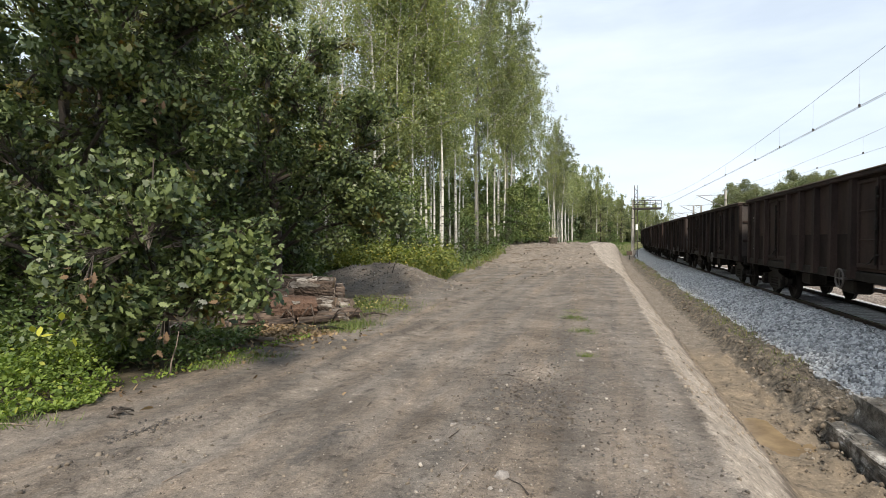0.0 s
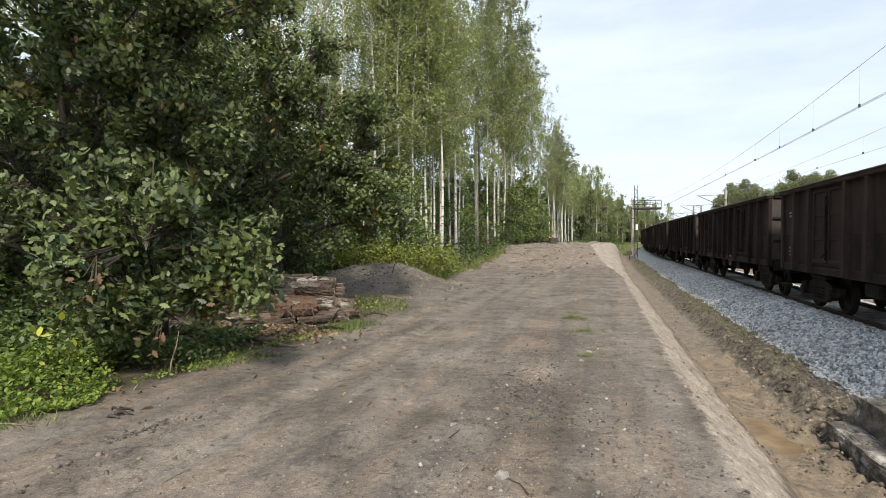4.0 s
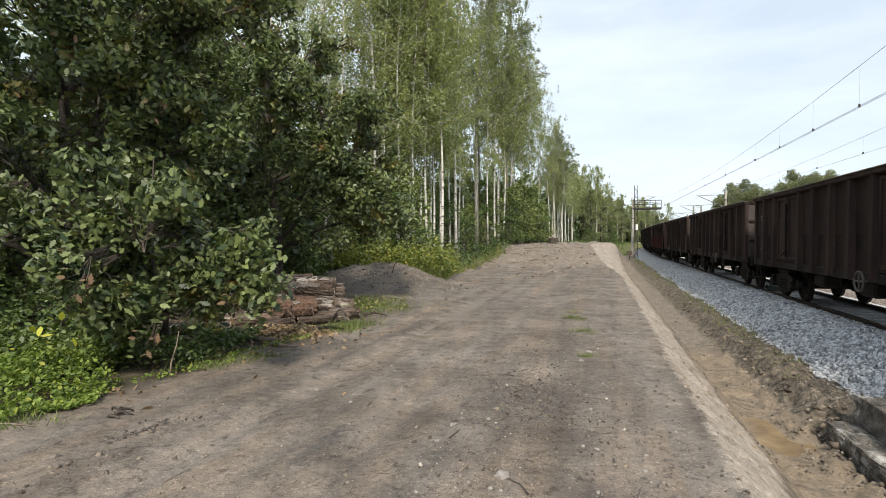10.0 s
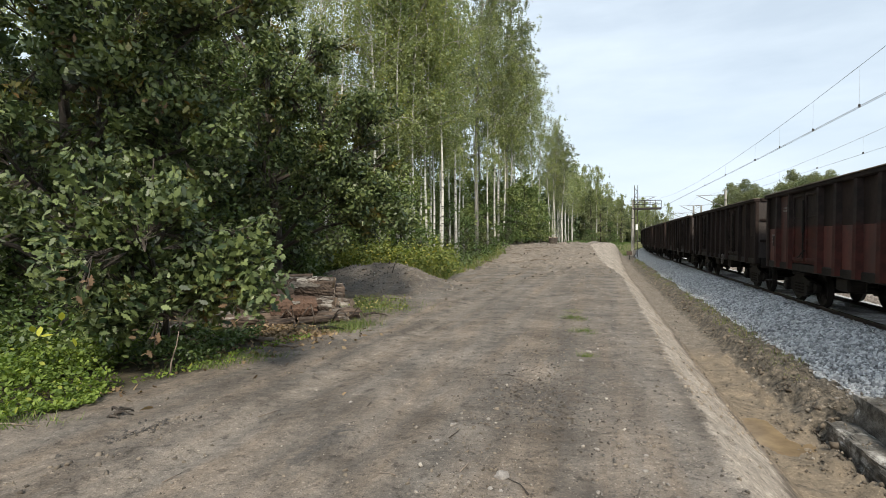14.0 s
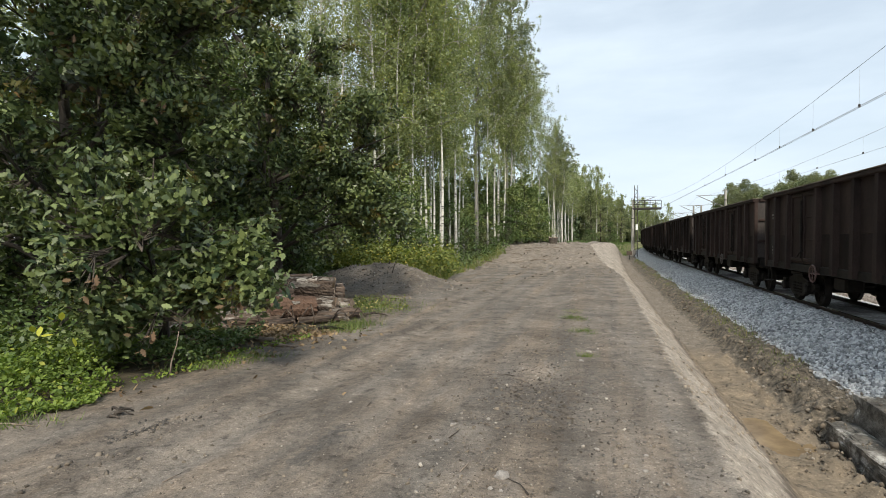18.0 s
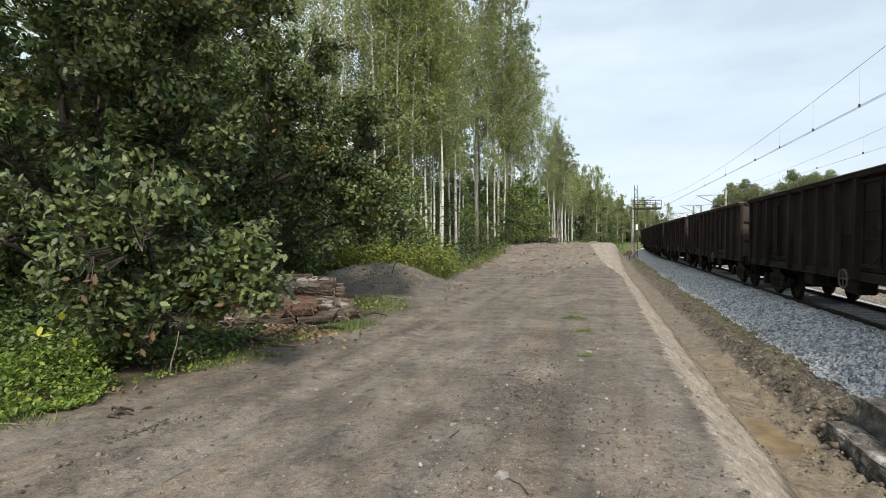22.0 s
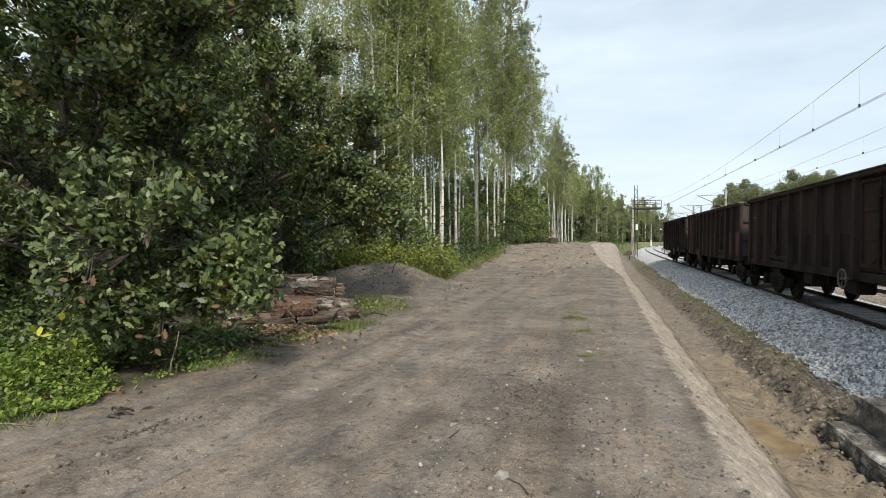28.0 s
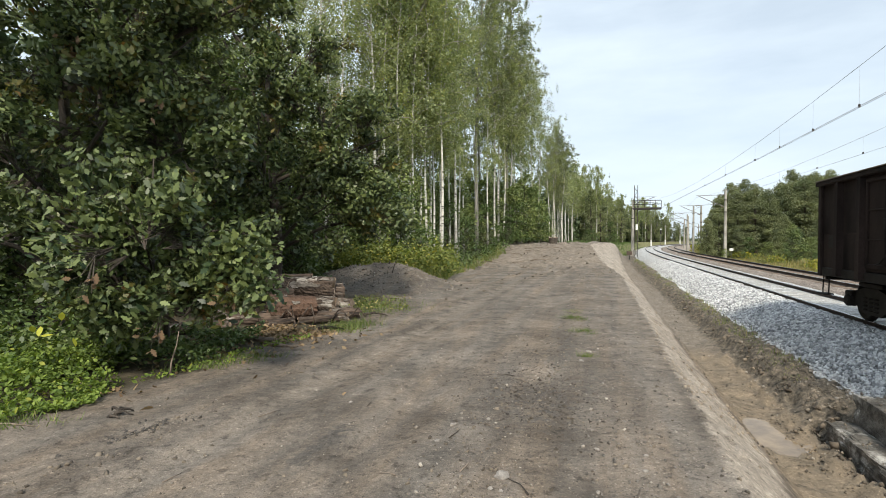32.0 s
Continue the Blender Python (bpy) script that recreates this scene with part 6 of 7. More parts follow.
def bent_stick(x, y, pts, radius, label, m=None, name="stick"):
    z = gz(x, y)
    t = Geo().tube(pts, [radius * (1 - 0.6 * i / (len(pts) - 1)) for i in range(len(pts))], 7).mesh(name, m or M_TWIG, True)
    ob = new(name, t)
    ob.matrix_basis = pose(x, y, z)
    return tagged(ob, label, "stick", "sticks on the ground")


bent_stick(-3.52, 6.75, [(0, 0, -0.05), (0.03, 0.0, 0.2), (0.09, 0.02, 0.42), (0.13, 0.0, 0.60)], 0.013, "upright pale dry stem at the verge")
bent_stick(-4.55, 6.9, [(0, 0, -0.03), (0.06, 0.0, 0.14), (0.2, 0.02, 0.28)], 0.01, "leaning pale dry stem among the herbs")
bent_stick(-2.65, 8.6, [(-0.3, 0.1, 0.03), (-0.05, 0.0, 0.05), (0.25, -0.12, 0.03), (0.34, -0.16, 0.06)], 0.03, "knotty grey stick lying on the dirt")
bent_stick(-1.55, 11.9, [(-0.25, 0.0, 0.05), (0.0, 0.05, 0.10), (0.3, -0.06, 0.05)], 0.035, "dark root stub at the road's edge", M_BARK)
bent_stick(-2.2, 10.2, [(-0.22, 0.0, 0.04), (0.0, 0.03, 0.07), (0.28, -0.02, 0.04)], 0.04, "charred black stick in the grass", M_UNDER)
root_g = Geo()
for q in range(5):
    ra = np.random.default_rng(200 + q)
    a0 = -0.5 + 0.75 * q
    arch = [(-0.10 + 0.03 * q + 0.055 * i * math.cos(a0) + ra.normal(0, 0.012), 0.02 * q - 0.03 + 0.045 * i * math.sin(a0) + ra.normal(0, 0.012), 0.006 + (0.05 + 0.012 * q) * math.sin(math.pi * (0.08 + 0.8 * i / 5)) + ra.normal(0, 0.006)) for i in range(6)]
    root_g.tube(arch, [0.024 * (1 - 0.12 * i) * ra.uniform(0.65, 1.25) for i in range(6)], 7)
dark_root = new("root", root_g.mesh("root", M_BARK, True))
dark_root.matrix_basis = pose(-3.24, 5.2, gz(-3.24, 5.2) - 0.012) @ Matrix.Diagonal((0.72, 0.72, 0.85, 1))
tagged(dark_root, "small gnarled dark root lying on the dirt", "root", "sticks on the ground")
bent_stick(-4.1, 4.9, [(-0.3, 0.0, 0.012), (0.0, 0.03, 0.02), (0.3, -0.02, 0.012)], 0.011, "thin pale twig lying on the dirt")
bent_stick(-1.75, 18.0, [(0, 0, -0.05), (0.1, 0, 0.3), (0.22, 0.02, 0.62)], 0.016, "thin bare stem on the spoil heap", M_BARK)

for i, (x, y, a) in enumerate([(-3.3, 10.75, 0.3), (-3.5, 10.85, 1.2), (-2.75, 10.9, 2.2), (-3.05, 10.7, 1.9), (-2.2, 11.0, 0.6), (-3.8, 10.5, 2.7), (-1.95, 11.35, 0.2)]):
    bent_stick(x, y, [(-0.22 * math.cos(a), -0.1 * math.sin(a), 0.02), (0.0, 0.05, 0.16 + 0.12 * (i % 3)), (0.12 * math.cos(a), 0.0, 0.3 + 0.1 * (i % 2)), (0.3 * math.cos(a), -0.1, 0.12)], 0.022, "gnarled root leaning on the log pile", M_LOGBARK, "root")

# old concrete blocks in the ditch
def block(name, s, o, z0, z1, length, width, label, seed):
    r = np.random.default_rng(seed)
    bm = bmesh.new()
    bmesh.ops.create_cube(bm, size=1.0)
    bmesh.ops.subdivide_edges(bm, edges=bm.edges[:], cuts=13, use_grid_fill=True)
    for v in bm.verts:
        worn = (abs(v.co.x) > 0.49) + (abs(v.co.y) > 0.49) + (abs(v.co.z) > 0.49)
        q = noise.noise(Vector((v.co.x * length * 3, v.co.y * 2, v.co.z * 2)) + Vector((seed, 0, 0))) * 0.07 + noise.noise(Vector((v.co.x * length * 9, v.co.y * 5, v.co.z * 5))) * 0.045
        if worn >= 2:
            v.co *= 0.94 + 0.05 * r.uniform()
        v.co = Vector((v.co.x * length + q, v.co.y * width + q, v.co.z * (z1 - z0) + q * 0.6))
    me = bpy.data.meshes.new(name)
    bm.to_mesh(me)
    bm.free()
    me.materials.append(M_OLDCONC)
    ob = new(name, me)
    ob.matrix_basis = rail_pose(s, o, (z0 + z1) / 2)
    return tagged(ob, label, "concrete block", "concrete blocks in the ditch")


block("concrete_block", -1.05, -3.42, -1.05, -0.69, 3.0, 0.37, "crumbling old concrete kerb block with pale worn edges in the ditch", 3)
block("concrete_block", -0.95, -2.96, -0.95, -0.31, 2.9, 0.52, "dark damp concrete slab beside the ballast", 8)

# puddle on the ditch floor
pd = Geo()
pp = []
for k in range(28):
    a = 2 * math.pi * k / 28
    rr = 1 + 0.22 * math.sin(3 * a + 1) + 0.14 * math.sin(5 * a) + 0.08 * math.sin(9 * a)
    pp.append((1.7 * rr * math.cos(a), 0.40 * rr * math.sin(a), 0))
pd.add(pp + [(0, 0, 0)], [(k, (k + 1) % 28, 28) for k in range(28)])
pud = new("puddle", pd.mesh("puddle", M_WATER))
pud.matrix_basis = rail_pose(0.5, -4.26, -0.982)
tagged(pud, "shallow muddy brown puddle on the ditch floor", "puddle", kind="structure")


# ---- loose matter: stones, clods, litter, grass, herbs ----
CUBE = np.array([(x, y, z) for x in (-1, 1) for y in (-1, 1) for z in (-1, 1)], float)
CUBE_F = np.array([(0, 1, 3, 2), (4, 6, 7, 5), (0, 4, 5, 1), (2, 3, 7, 6), (0, 2, 6, 4), (1, 5, 7, 3)])


def rubble(rng, centres, size, flat=0.65):
    """Angular stones at the centres, each an uneven six-sided lump turned its own way."""
    n = len(centres)
    v = CUBE[None] * (1 + rng.normal(0, 0.22, (n, 8, 3)))
    v *= (size * rng.uniform(0.55, 1.0, n))[:, None, None] * 0.5
    v[:, :, 2] *= flat
    q = rng.normal(size=(n, 4))
    q[:, 0] += 0.8
    q /= np.linalg.norm(q, axis=1)[:, None]
    w, x, y, z = q.T
    R = np.stack([1 - 2 * (y * y + z * z), 2 * (x * y - z * w), 2 * (x * z + y * w), 2 * (x * y + z * w), 1 - 2 * (x * x + z * z), 2 * (y * z - x * w),
                  2 * (x * z - y * w), 2 * (y * z + x * w), 1 - 2 * (x * x + y * y)], 1).reshape(n, 3, 3)
    v = np.einsum("nij,nkj->nki", R, v) + centres[:, None, :]
    f = (np.arange(n)[:, None, None] * 8 + CUBE_F[None]).reshape(-1, 4)
    return v.reshape(-1, 3), f


def island_tone(name, a, b, rough=0.95, fine=50, bump=0.4):
    """Loose pieces in one mesh, each of its own tone."""
    m, n, l, p = mat(name)
    geo = n.new("ShaderNodeNewGeometry")
    c = ramp_node(n, l, geo.outputs["Random Per Island"], [(0.0, a), (1.0, b)]).outputs["Color"]
    t = noise_node(n, l, fine, 4, 0.65, geo.outputs["Position"])
    g = ramp_node(n, l, t.outputs["Fac"], [(0.3, (0.7, 0.7, 0.7)), (0.7, (1.2, 1.2, 1.2))]).outputs["Color"]
    l.new(mix_node(n, l, 1.0, c, g, "MULTIPLY"), p.inputs["Base Color"])
    p.inputs["Roughness"].default_value = rough
    bump_node(n, l, t.outputs["Fac"], bump, 0.006, p)
    return m


M_STONES = island_tone("loose_ballast_stone", (0.20, 0.205, 0.215), (0.76, 0.765, 0.77))
M_PEBBLES = island_tone("loose_pebble", (0.17, 0.145, 0.12), (0.42, 0.38, 0.33))
M_CLODS = island_tone("loose_earth", (0.06, 0.05, 0.04), (0.24, 0.20, 0.155), 0.98, 30, 0.8)


def stuff(name, v, f, m, label, category):
    return tagged(new(name, np_mesh(name, v, f, m)), label, category, kind="stuff")


def on_track(s, o, z):
    x, y, h = np.interp(s, _s, _X), np.interp(s, _s, _Y), np.interp(s, _s, _h)
    return np.column_stack([x + np.cos(h) * o, y - np.sin(h) * o, z])


r5 = np.random.default_rng(55)
prof_o = np.array([-2.75, -2.62, -2.2, -1.65, -1.25, -0.5, 0.5])
prof_z = np.array([-0.78, -0.66, -0.42, -0.22, -0.13, -0.125, -0.125])
n = 20000
s_ = 1.5 + 42 * r5.uniform(0, 1, n) ** 1.35
o_ = r5.uniform(-2.85, -0.85, n)
z_ = np.where(o_ < -2.7, -0.66, np.interp(o_, prof_o, prof_z)) + 0.02
v, f = rubble(r5, on_track(s_, o_, z_), 0.062 + 0.03 * np.clip(s_ / 20, 0, 1), 0.75)
stuff("ballast_stones", v, f, M_STONES, "loose angular grey ballast stones on the shoulder", "ballast stones")

# pebbles and clods on the road
n = 1500
yy = 2.8 + 24 * r5.uniform(0, 1, n) ** 1.8
xx = r5.uniform(-0.05, 1, n) * (1.2 + 0.3 * yy + 4.2) + (-4.2 + 0.17 * yy)
xx = np.where(r5.uniform(size=n) < 0.45, -0.7 + 0.30 * yy + r5.normal(0, 0.6, n), xx)
s__, o__ = track_coords(xx, yy)
ok = (o__ < -5.2) & (xx > road_left(yy) - 0.5)
xx, yy = xx[ok], yy[ok]
v, f = rubble(r5, np.column_stack([xx, yy, ground_z(xx, yy) + 0.004]), 0.007 + 0.03 * r5.uniform(0, 1, len(xx)) ** 5, 0.6)
stuff("pebbles", v, f, M_PEBBLES, "small pale pebbles scattered over the earth road", "pebbles")
n = 6500
yy = 2.8 + 27 * r5.uniform(0, 1, n) ** 1.6
xx = r5.uniform(0, 1, n) * (0.3 * yy + 5.2) + (-4.2 + 0.17 * yy)
k = r5.uniform(size=n)
xx = np.where(k < 0.5, -0.9 + 0.32 * yy + r5.normal(0, 0.34, n), np.where(k < 0.6, -4.1 + 0.30 * yy + r5.normal(0, 0.14, n), xx))
s__, o__ = track_coords(xx, yy)
ok = (o__ < -5.3) & (xx > road_left(yy) - 0.6)
xx, yy = xx[ok], yy[ok]
v, f = rubble(r5, np.column_stack([xx, yy, ground_z(xx, yy) + 0.002]), 0.008 + 0.034 * r5.uniform(0, 1, len(xx)) ** 5, 0.5)
stuff("clods", v, f, M_CLODS, "crumbs and clods of dark earth on the road", "clods")

# a trampled, crumbled patch of dark earth
n = 3600
xx, yy = r5.normal(1.06, 0.42, n), r5.normal(5.9, 0.85, n)
v, f = rubble(r5, np.column_stack([xx, yy, ground_z(xx, yy) - 0.001]), 0.006 + 0.026 * r5.uniform(0, 1, n) ** 4, 0.38)
stuff("crumbs", v, f, island_tone("dark_crumb", (0.032, 0.027, 0.023), (0.13, 0.108, 0.09), 0.98, 30, 0.8), "dark crumbled earth on the trampled road", "crumbs")
n = 700
yy = r5.uniform(4.2, 5.3, n)
xx = -2.80 + 0.33 * (yy - 4.7) + r5.normal(0, 0.035, n) * (1 + r5.exponential(0.8, n)) + 0.03 * np.sin(yy * 9)
keep_ = vnoise(xx, yy, 5.0, 3) > -0.2
xx, yy = xx[keep_], yy[keep_]
v, f = rubble(r5, np.column_stack([xx, yy, ground_z(xx, yy) + 0.001]), 0.006 + 0.034 * r5.uniform(0, 1, len(xx)) ** 4, 0.45)
stuff("crust", v, f, island_tone("dark_grey_crust", (0.04, 0.036, 0.033), (0.13, 0.118, 0.107), 0.98, 30, 0.8), "dark crumbling crust pushed up beside the wheel track", "crumbs")
# grey gravel along the road's outer side
n = 900
yy = 3.6 + 10 * r5.uniform(0, 1, n) ** 1.4
xx = 0.35 + 0.31 * yy + r5.normal(0, 0.33, n)
s__, o__ = track_coords(xx, yy)
xx, yy = xx[o__ < -5.6], yy[o__ < -5.6]
v, f = rubble(r5, np.column_stack([xx, yy, ground_z(xx, yy) + 0.004]), 0.006 + 0.032 * r5.uniform(0, 1, len(xx)) ** 3.5, 0.5)
stuff("gravel", v, f, island_tone("grey_gravel", (0.09, 0.08, 0.07), (0.27, 0.245, 0.22)), "grey gravel along the outer side of the road", "gravel")
n = 1700
yy = r5.uniform(15, 52, n)
xx = np.where(yy < 23, r5.normal(-1.6, 1.6, n), r5.uniform(0.0, 1.0, n) * (0.08 * yy + 4.5) + 0.12 * yy)
s__, o__ = track_coords(xx, yy)
ok = (o__ < -5.6)
xx, yy = xx[ok], yy[ok]
v, f = rubble(r5, np.column_stack([xx, yy, ground_z(xx, yy) + 0.01]), 0.02 + 0.11 * r5.uniform(0, 1, len(xx)) ** 6, 0.4)
stuff("spoil_clods", v, f, M_CLODS, "brown clods on the spoil heap and the rise", "clods")

n = 2600
xx, yy = r5.normal(-2.3, 1.3, n), r5.normal(18.4, 1.2, n)
v, f = rubble(r5, np.column_stack([xx, yy, ground_z(xx, yy) + 0.005]), 0.015 + 0.055 * r5.uniform(0, 1, n) ** 5, 0.5)
stuff("heap_gravel", v, f, island_tone("heap_gravel", (0.10, 0.09, 0.078), (0.33, 0.30, 0.265)), "grey gravel and clods on the spoil heap", "gravel")
# debris on the bank between ditch and ballast
n = 5000
s_ = -1.0 + 52 * r5.uniform(0, 1, n) ** 1.7
o_ = np.where(r5.uniform(size=n) < 0.6, r5.normal(-3.35, 0.22, n), r5.uniform(-4.9, -2.6, n))
p3 = on_track(s_, o_, s_ * 0)
p3[:, 2] = ground_z(p3[:, 0], p3[:, 1]) + 0.01
big = r5.uniform(0, 1, n) ** 4
v, f = rubble(r5, p3, 0.012 + 0.028 * r5.uniform(0, 1, n) ** 3 + 0.035 * (big > 0.9) * (np.abs(o_ + 3.35) < 0.4), 0.6)
stuff("bank_clods", v, f, M_CLODS, "crumbling brown earth lumps along the ditch bank", "clods")
n = 1500
s_ = -1.0 + 40 * r5.uniform(0, 1, n) ** 1.5
o_ = np.where(r5.uniform(size=n) < 0.75, r5.normal(-2.98, 0.17, n), r5.normal(-3.5, 0.5, n))
p3 = on_track(s_, o_, s_ * 0)
p3[:, 2] = ground_z(p3[:, 0], p3[:, 1]) + 0.008
v, f = rubble(r5, p3, 0.012 + 0.034 * r5.uniform(0, 1, n) ** 2, 0.6)
stuff("bank_stones", v, f, M_PEBBLES, "stray pale stones on the ditch bank", "stones")

n = 700
s_, o_ = r5.uniform(-2.6, 1.2, n), r5.uniform(-4.1, -2.6, n)
p3 = on_track(s_, o_, s_ * 0)
p3[:, 2] = np.maximum(ground_z(p3[:, 0], p3[:, 1]), np.where((s_ < 0.3) & (o_ > -3.55) & (o_ < -3.25), -0.70, np.where((s_ < 0.3) & (o_ > -3.2) & (o_ < -2.75), -0.33, -2))) + 0.01
v, f = rubble(r5, p3, 0.010 + 0.032 * r5.uniform(0, 1, n) ** 2, 0.7)
stuff("block_rubble", v, f, M_CLODS, "gravel and crumbs round the concrete blocks", "rubble")

n = 420
s_ = -0.5 + 34 * r5.uniform(0, 1, n) ** 1.4
p3 = on_track(s_, r5.normal(-3.52, 0.10, n), s_ * 0)
p3[:, 2] = ground_z(p3[:, 0], p3[:, 1]) + 0.01
v, f = rubble(r5, p3, 0.025 + 0.085 * r5.uniform(0, 1, n) ** 3, 0.4)
stuff("ledge_clods", v, f, island_tone("ledge_clod", (0.07, 0.056, 0.043), (0.30, 0.245, 0.185), 0.98, 22, 0.9), "broken clods along the ledge of the ditch bank", "clods")
n = 9000
s_ = 2.5 + 44 * r5.uniform(0, 1, n) ** 1.3
p3 = on_track(s_, r5.normal(-3.12, 0.16, n), s_ * 0)
p3 = p3[vnoise(p3[:, 0], p3[:, 1], 1.6, 7) > -0.1]
v, f = blades(r5, p3[:, :2], ground_z(p3[:, 0], p3[:, 1]) - 0.005, 0.05, lean=0.9, width=1.2)
stuff("bank_moss", v, f, M_GRASS, "short dull green growth along the top of the ditch bank", "grass")
# pale flakes along the sandy bank
n = 2200
s_ = -2.0 + 40 * r5.uniform(0, 1, n) ** 1.6
o_ = r5.uniform(-5.75, -4.9, n)
p3 = on_track(s_, o_, s_ * 0)
p3[:, 2] = ground_z(p3[:, 0], p3[:, 1]) + 0.004
v, f = rubble(r5, p3, 0.008 + 0.035 * r5.uniform(0, 1, n) ** 4, 0.45)
stuff("sand_lumps", v, f, island_tone("sandy_lump", (0.20, 0.16, 0.12), (0.38, 0.32, 0.25)), "dry sandy lumps on the pale bank", "clods")


def one_stone(x, y, size, label):
    bm = bmesh.new()
    bmesh.ops.create_icosphere(bm, subdivisions=2, radius=1)
    for q in bm.verts:
        q.co *= 1 + 0.55 * noise.noise(q.co * 1.7 + Vector((x * 3, y, 0)))
        q.co = Vector((q.co.x * size * 0.6, q.co.y * size * 0.5, q.co.z * size * 0.32))
    me = bpy.data.meshes.new("stone")
    bm.to_mesh(me)
    bm.free()
    me.materials.append(M_PEBBLE)
    ob = new("stone", me)
    ob.matrix_basis = pose(x, y, gz(x, y) + size * 0.08, 0, 0, x * 140)
    return tagged(ob, label, "stone", "stones on the road")


for x, y, sz, lab in [(0.435, 3.85, 0.095, "white lump of stone on the dirt road"), (0.33, 3.66, 0.035, "small pale stone on the dirt road"), (0.40, 3.62, 0.03, "small pale stone on the dirt road"), (1.55, 4.0, 0.045, "flat grey stone on the dirt road"),
                      (1.28, 4.35, 0.035, "flat grey stone on the dirt road"), (1.65, 4.25, 0.04, "rounded grey stone on the dirt road"), (-0.05, 4.6, 0.045, "small pale stone on the dirt road"), (2.0, 7.6, 0.07, "rounded grey stone on the dirt road"),
                      (0.45, 5.2, 0.04, "small pale stone on the dirt road"), (2.3, 8.3, 0.07, "flat grey stone on the dirt road"), (-1.0, 5.7, 0.035, "small pale stone on the dirt road"), (0.1, 5.0, 0.05, "broken pale stone on the dirt road")]:
    one_stone(x, y, sz, lab)

# twigs scattered on the road
for i in range(26):
    y = 3.2 + 9 * r5.uniform() ** 1.3
    x = r5.uniform(-2.8 + 0.15 * y, 0.6 + 0.26 * y)
    a = r5.uniform(0, 3.14)
    L = r5.uniform(0.05, 0.16)
    bent_stick(x, y, [(-L * math.cos(a), -L * math.sin(a), 0.006), (0.02, 0.01, 0.016), (L * math.cos(a), L * math.sin(a), 0.007)], 0.006, "short dry twig on the earth road", M_BARK if i % 2 else M_TWIG, "twig")


# leaf litter under the oak and round the logs
def scatter_xy(rng, n, cx, cy, rx, ry):
    return np.column_stack([cx + rng.normal(0, rx, n), cy + rng.normal(0, ry, n)])


lt = np.vstack([scatter_xy(r5, 800, -3.0, 9.9, 0.55, 0.45), scatter_xy(r5, 260, -3.9, 8.4, 0.7, 0.5), scatter_xy(r5, 30, -3.8, 6.1, 0.3, 0.2), scatter_xy(r5, 120, -2.8, 9.3, 0.35, 0.45), scatter_xy(r5, 300, -5.5, 9, 1.2, 1.2), scatter_xy(r5, 4, -2.2, 7.2, 0.8, 1.2)])
c = np.column_stack([lt, ground_z(lt[:, 0], lt[:, 1]) + 0.02])
v, f = leaf_cloud(r5, c, 0.085, OAK_LEAF, 0.6, 0.35, 0.25)
stuff("leaf_litter", v, f, M_LITTER, "dry tan oak leaves littering the ground by the logs", "leaf litter")


# herbs: bright leafy ground cover at the verge
def herb_leaves(rng, n, xs, ys, keep, height, size, shape, lift=0.0):
    x, y = rng.uniform(*xs, n), rng.uniform(*ys, n)
    ok = keep(x, y) & (vnoise(x, y, 5.0, 1.5) + 0.5 * vnoise(x, y, 11.0, 8) > -0.5)
    x, y = x[ok], y[ok]
    h = height(x, y) * (0.25 + 0.75 * rng.uniform(0, 1, len(x)) ** 0.6) * (0.72 + 0.3 * vnoise(x, y, 2.2, 6) + 0.25 * vnoise(x, y, 5.5, 3)) + lift
    return leaf_cloud(rng, np.column_stack([x, y, ground_z(x, y) + h]), size, shape, 0.55, 0.4, 0.15)


edge_n = lambda x, y: road_left(y) - 0.05 + 0.22 * vnoise(x * 0, y, 2.1, 4)
v, f = herb_leaves(r5, 40000, (-8.5, -3.2), (4.4, 8.2), lambda x, y: (x < edge_n(x, y) - 0.55 * smooth(5.6, 6.6, y) * 0.4) & ~((x > -4.4) & (y > 6.4)), lambda x, y: 0.10 + 0.5 * smooth(0.0, 1.3, road_left(y) - x), 0.056, OVAL_LEAF)
stuff("herbs", v, f, M_HERB, "bright green leafy herbs crowding the verge", "herbs")
v, f = herb_leaves(r5, 5000, (-9, -4.4), (6.4, 9.2), lambda x, y: x < -4.5, lambda x, y: 0.55 + 0.5 * smooth(6, 8, y), 0.085, OVAL_LEAF)
stuff("tall_herbs", v, f, M_SHRUB, "taller green weeds below the oak", "weeds")
v, f = herb_leaves(r5, 4200, (-4.6, -2.3), (5.0, 9.5), lambda x, y: (x < edge_n(x, y) - 0.02) & (x > road_left(y) - 0.5), lambda x, y: 0.10 + 0 * x, 0.05, OVAL_LEAF)
stuff("low_herbs", v, f, M_HERB, "small green plants at the road's edge", "herbs")
v, f = herb_leaves(r5, 7000, (-5.6, -3.1), (6.9, 9.2), lambda x, y: (x < road_left(y) - 0.3) & (x > road_left(y) - 2.2), lambda x, y: 0.42 + 0 * x, 0.06, OVAL_LEAF)
stuff("shade_herbs", v, f, M_SHRUB, "dark green seedlings and weeds below the oak", "weeds")
v, f = herb_leaves(r5, 2600, (-7.5, -4.4), (5.8, 7.6), lambda x, y: x < road_left(y) - 1.5, lambda x, y: 0.85 + 0 * x, 0.07, OVAL_LEAF)
stuff("tall_weeds", v, f, M_UNDER_LEAF, "tall leafy weeds rising from the verge", "weeds")
# a few large yellow leaves
yl = np.array([(-4.55, 6.1, 0.86), (-4.42, 6.1, 0.88), (-4.8, 6.15, 0.72), (-4.7, 6.12, 0.70), (-4.6, 6.1, 0.66), (-4.2, 6.0, 0.6)])
yl[:, 2] += 0.1
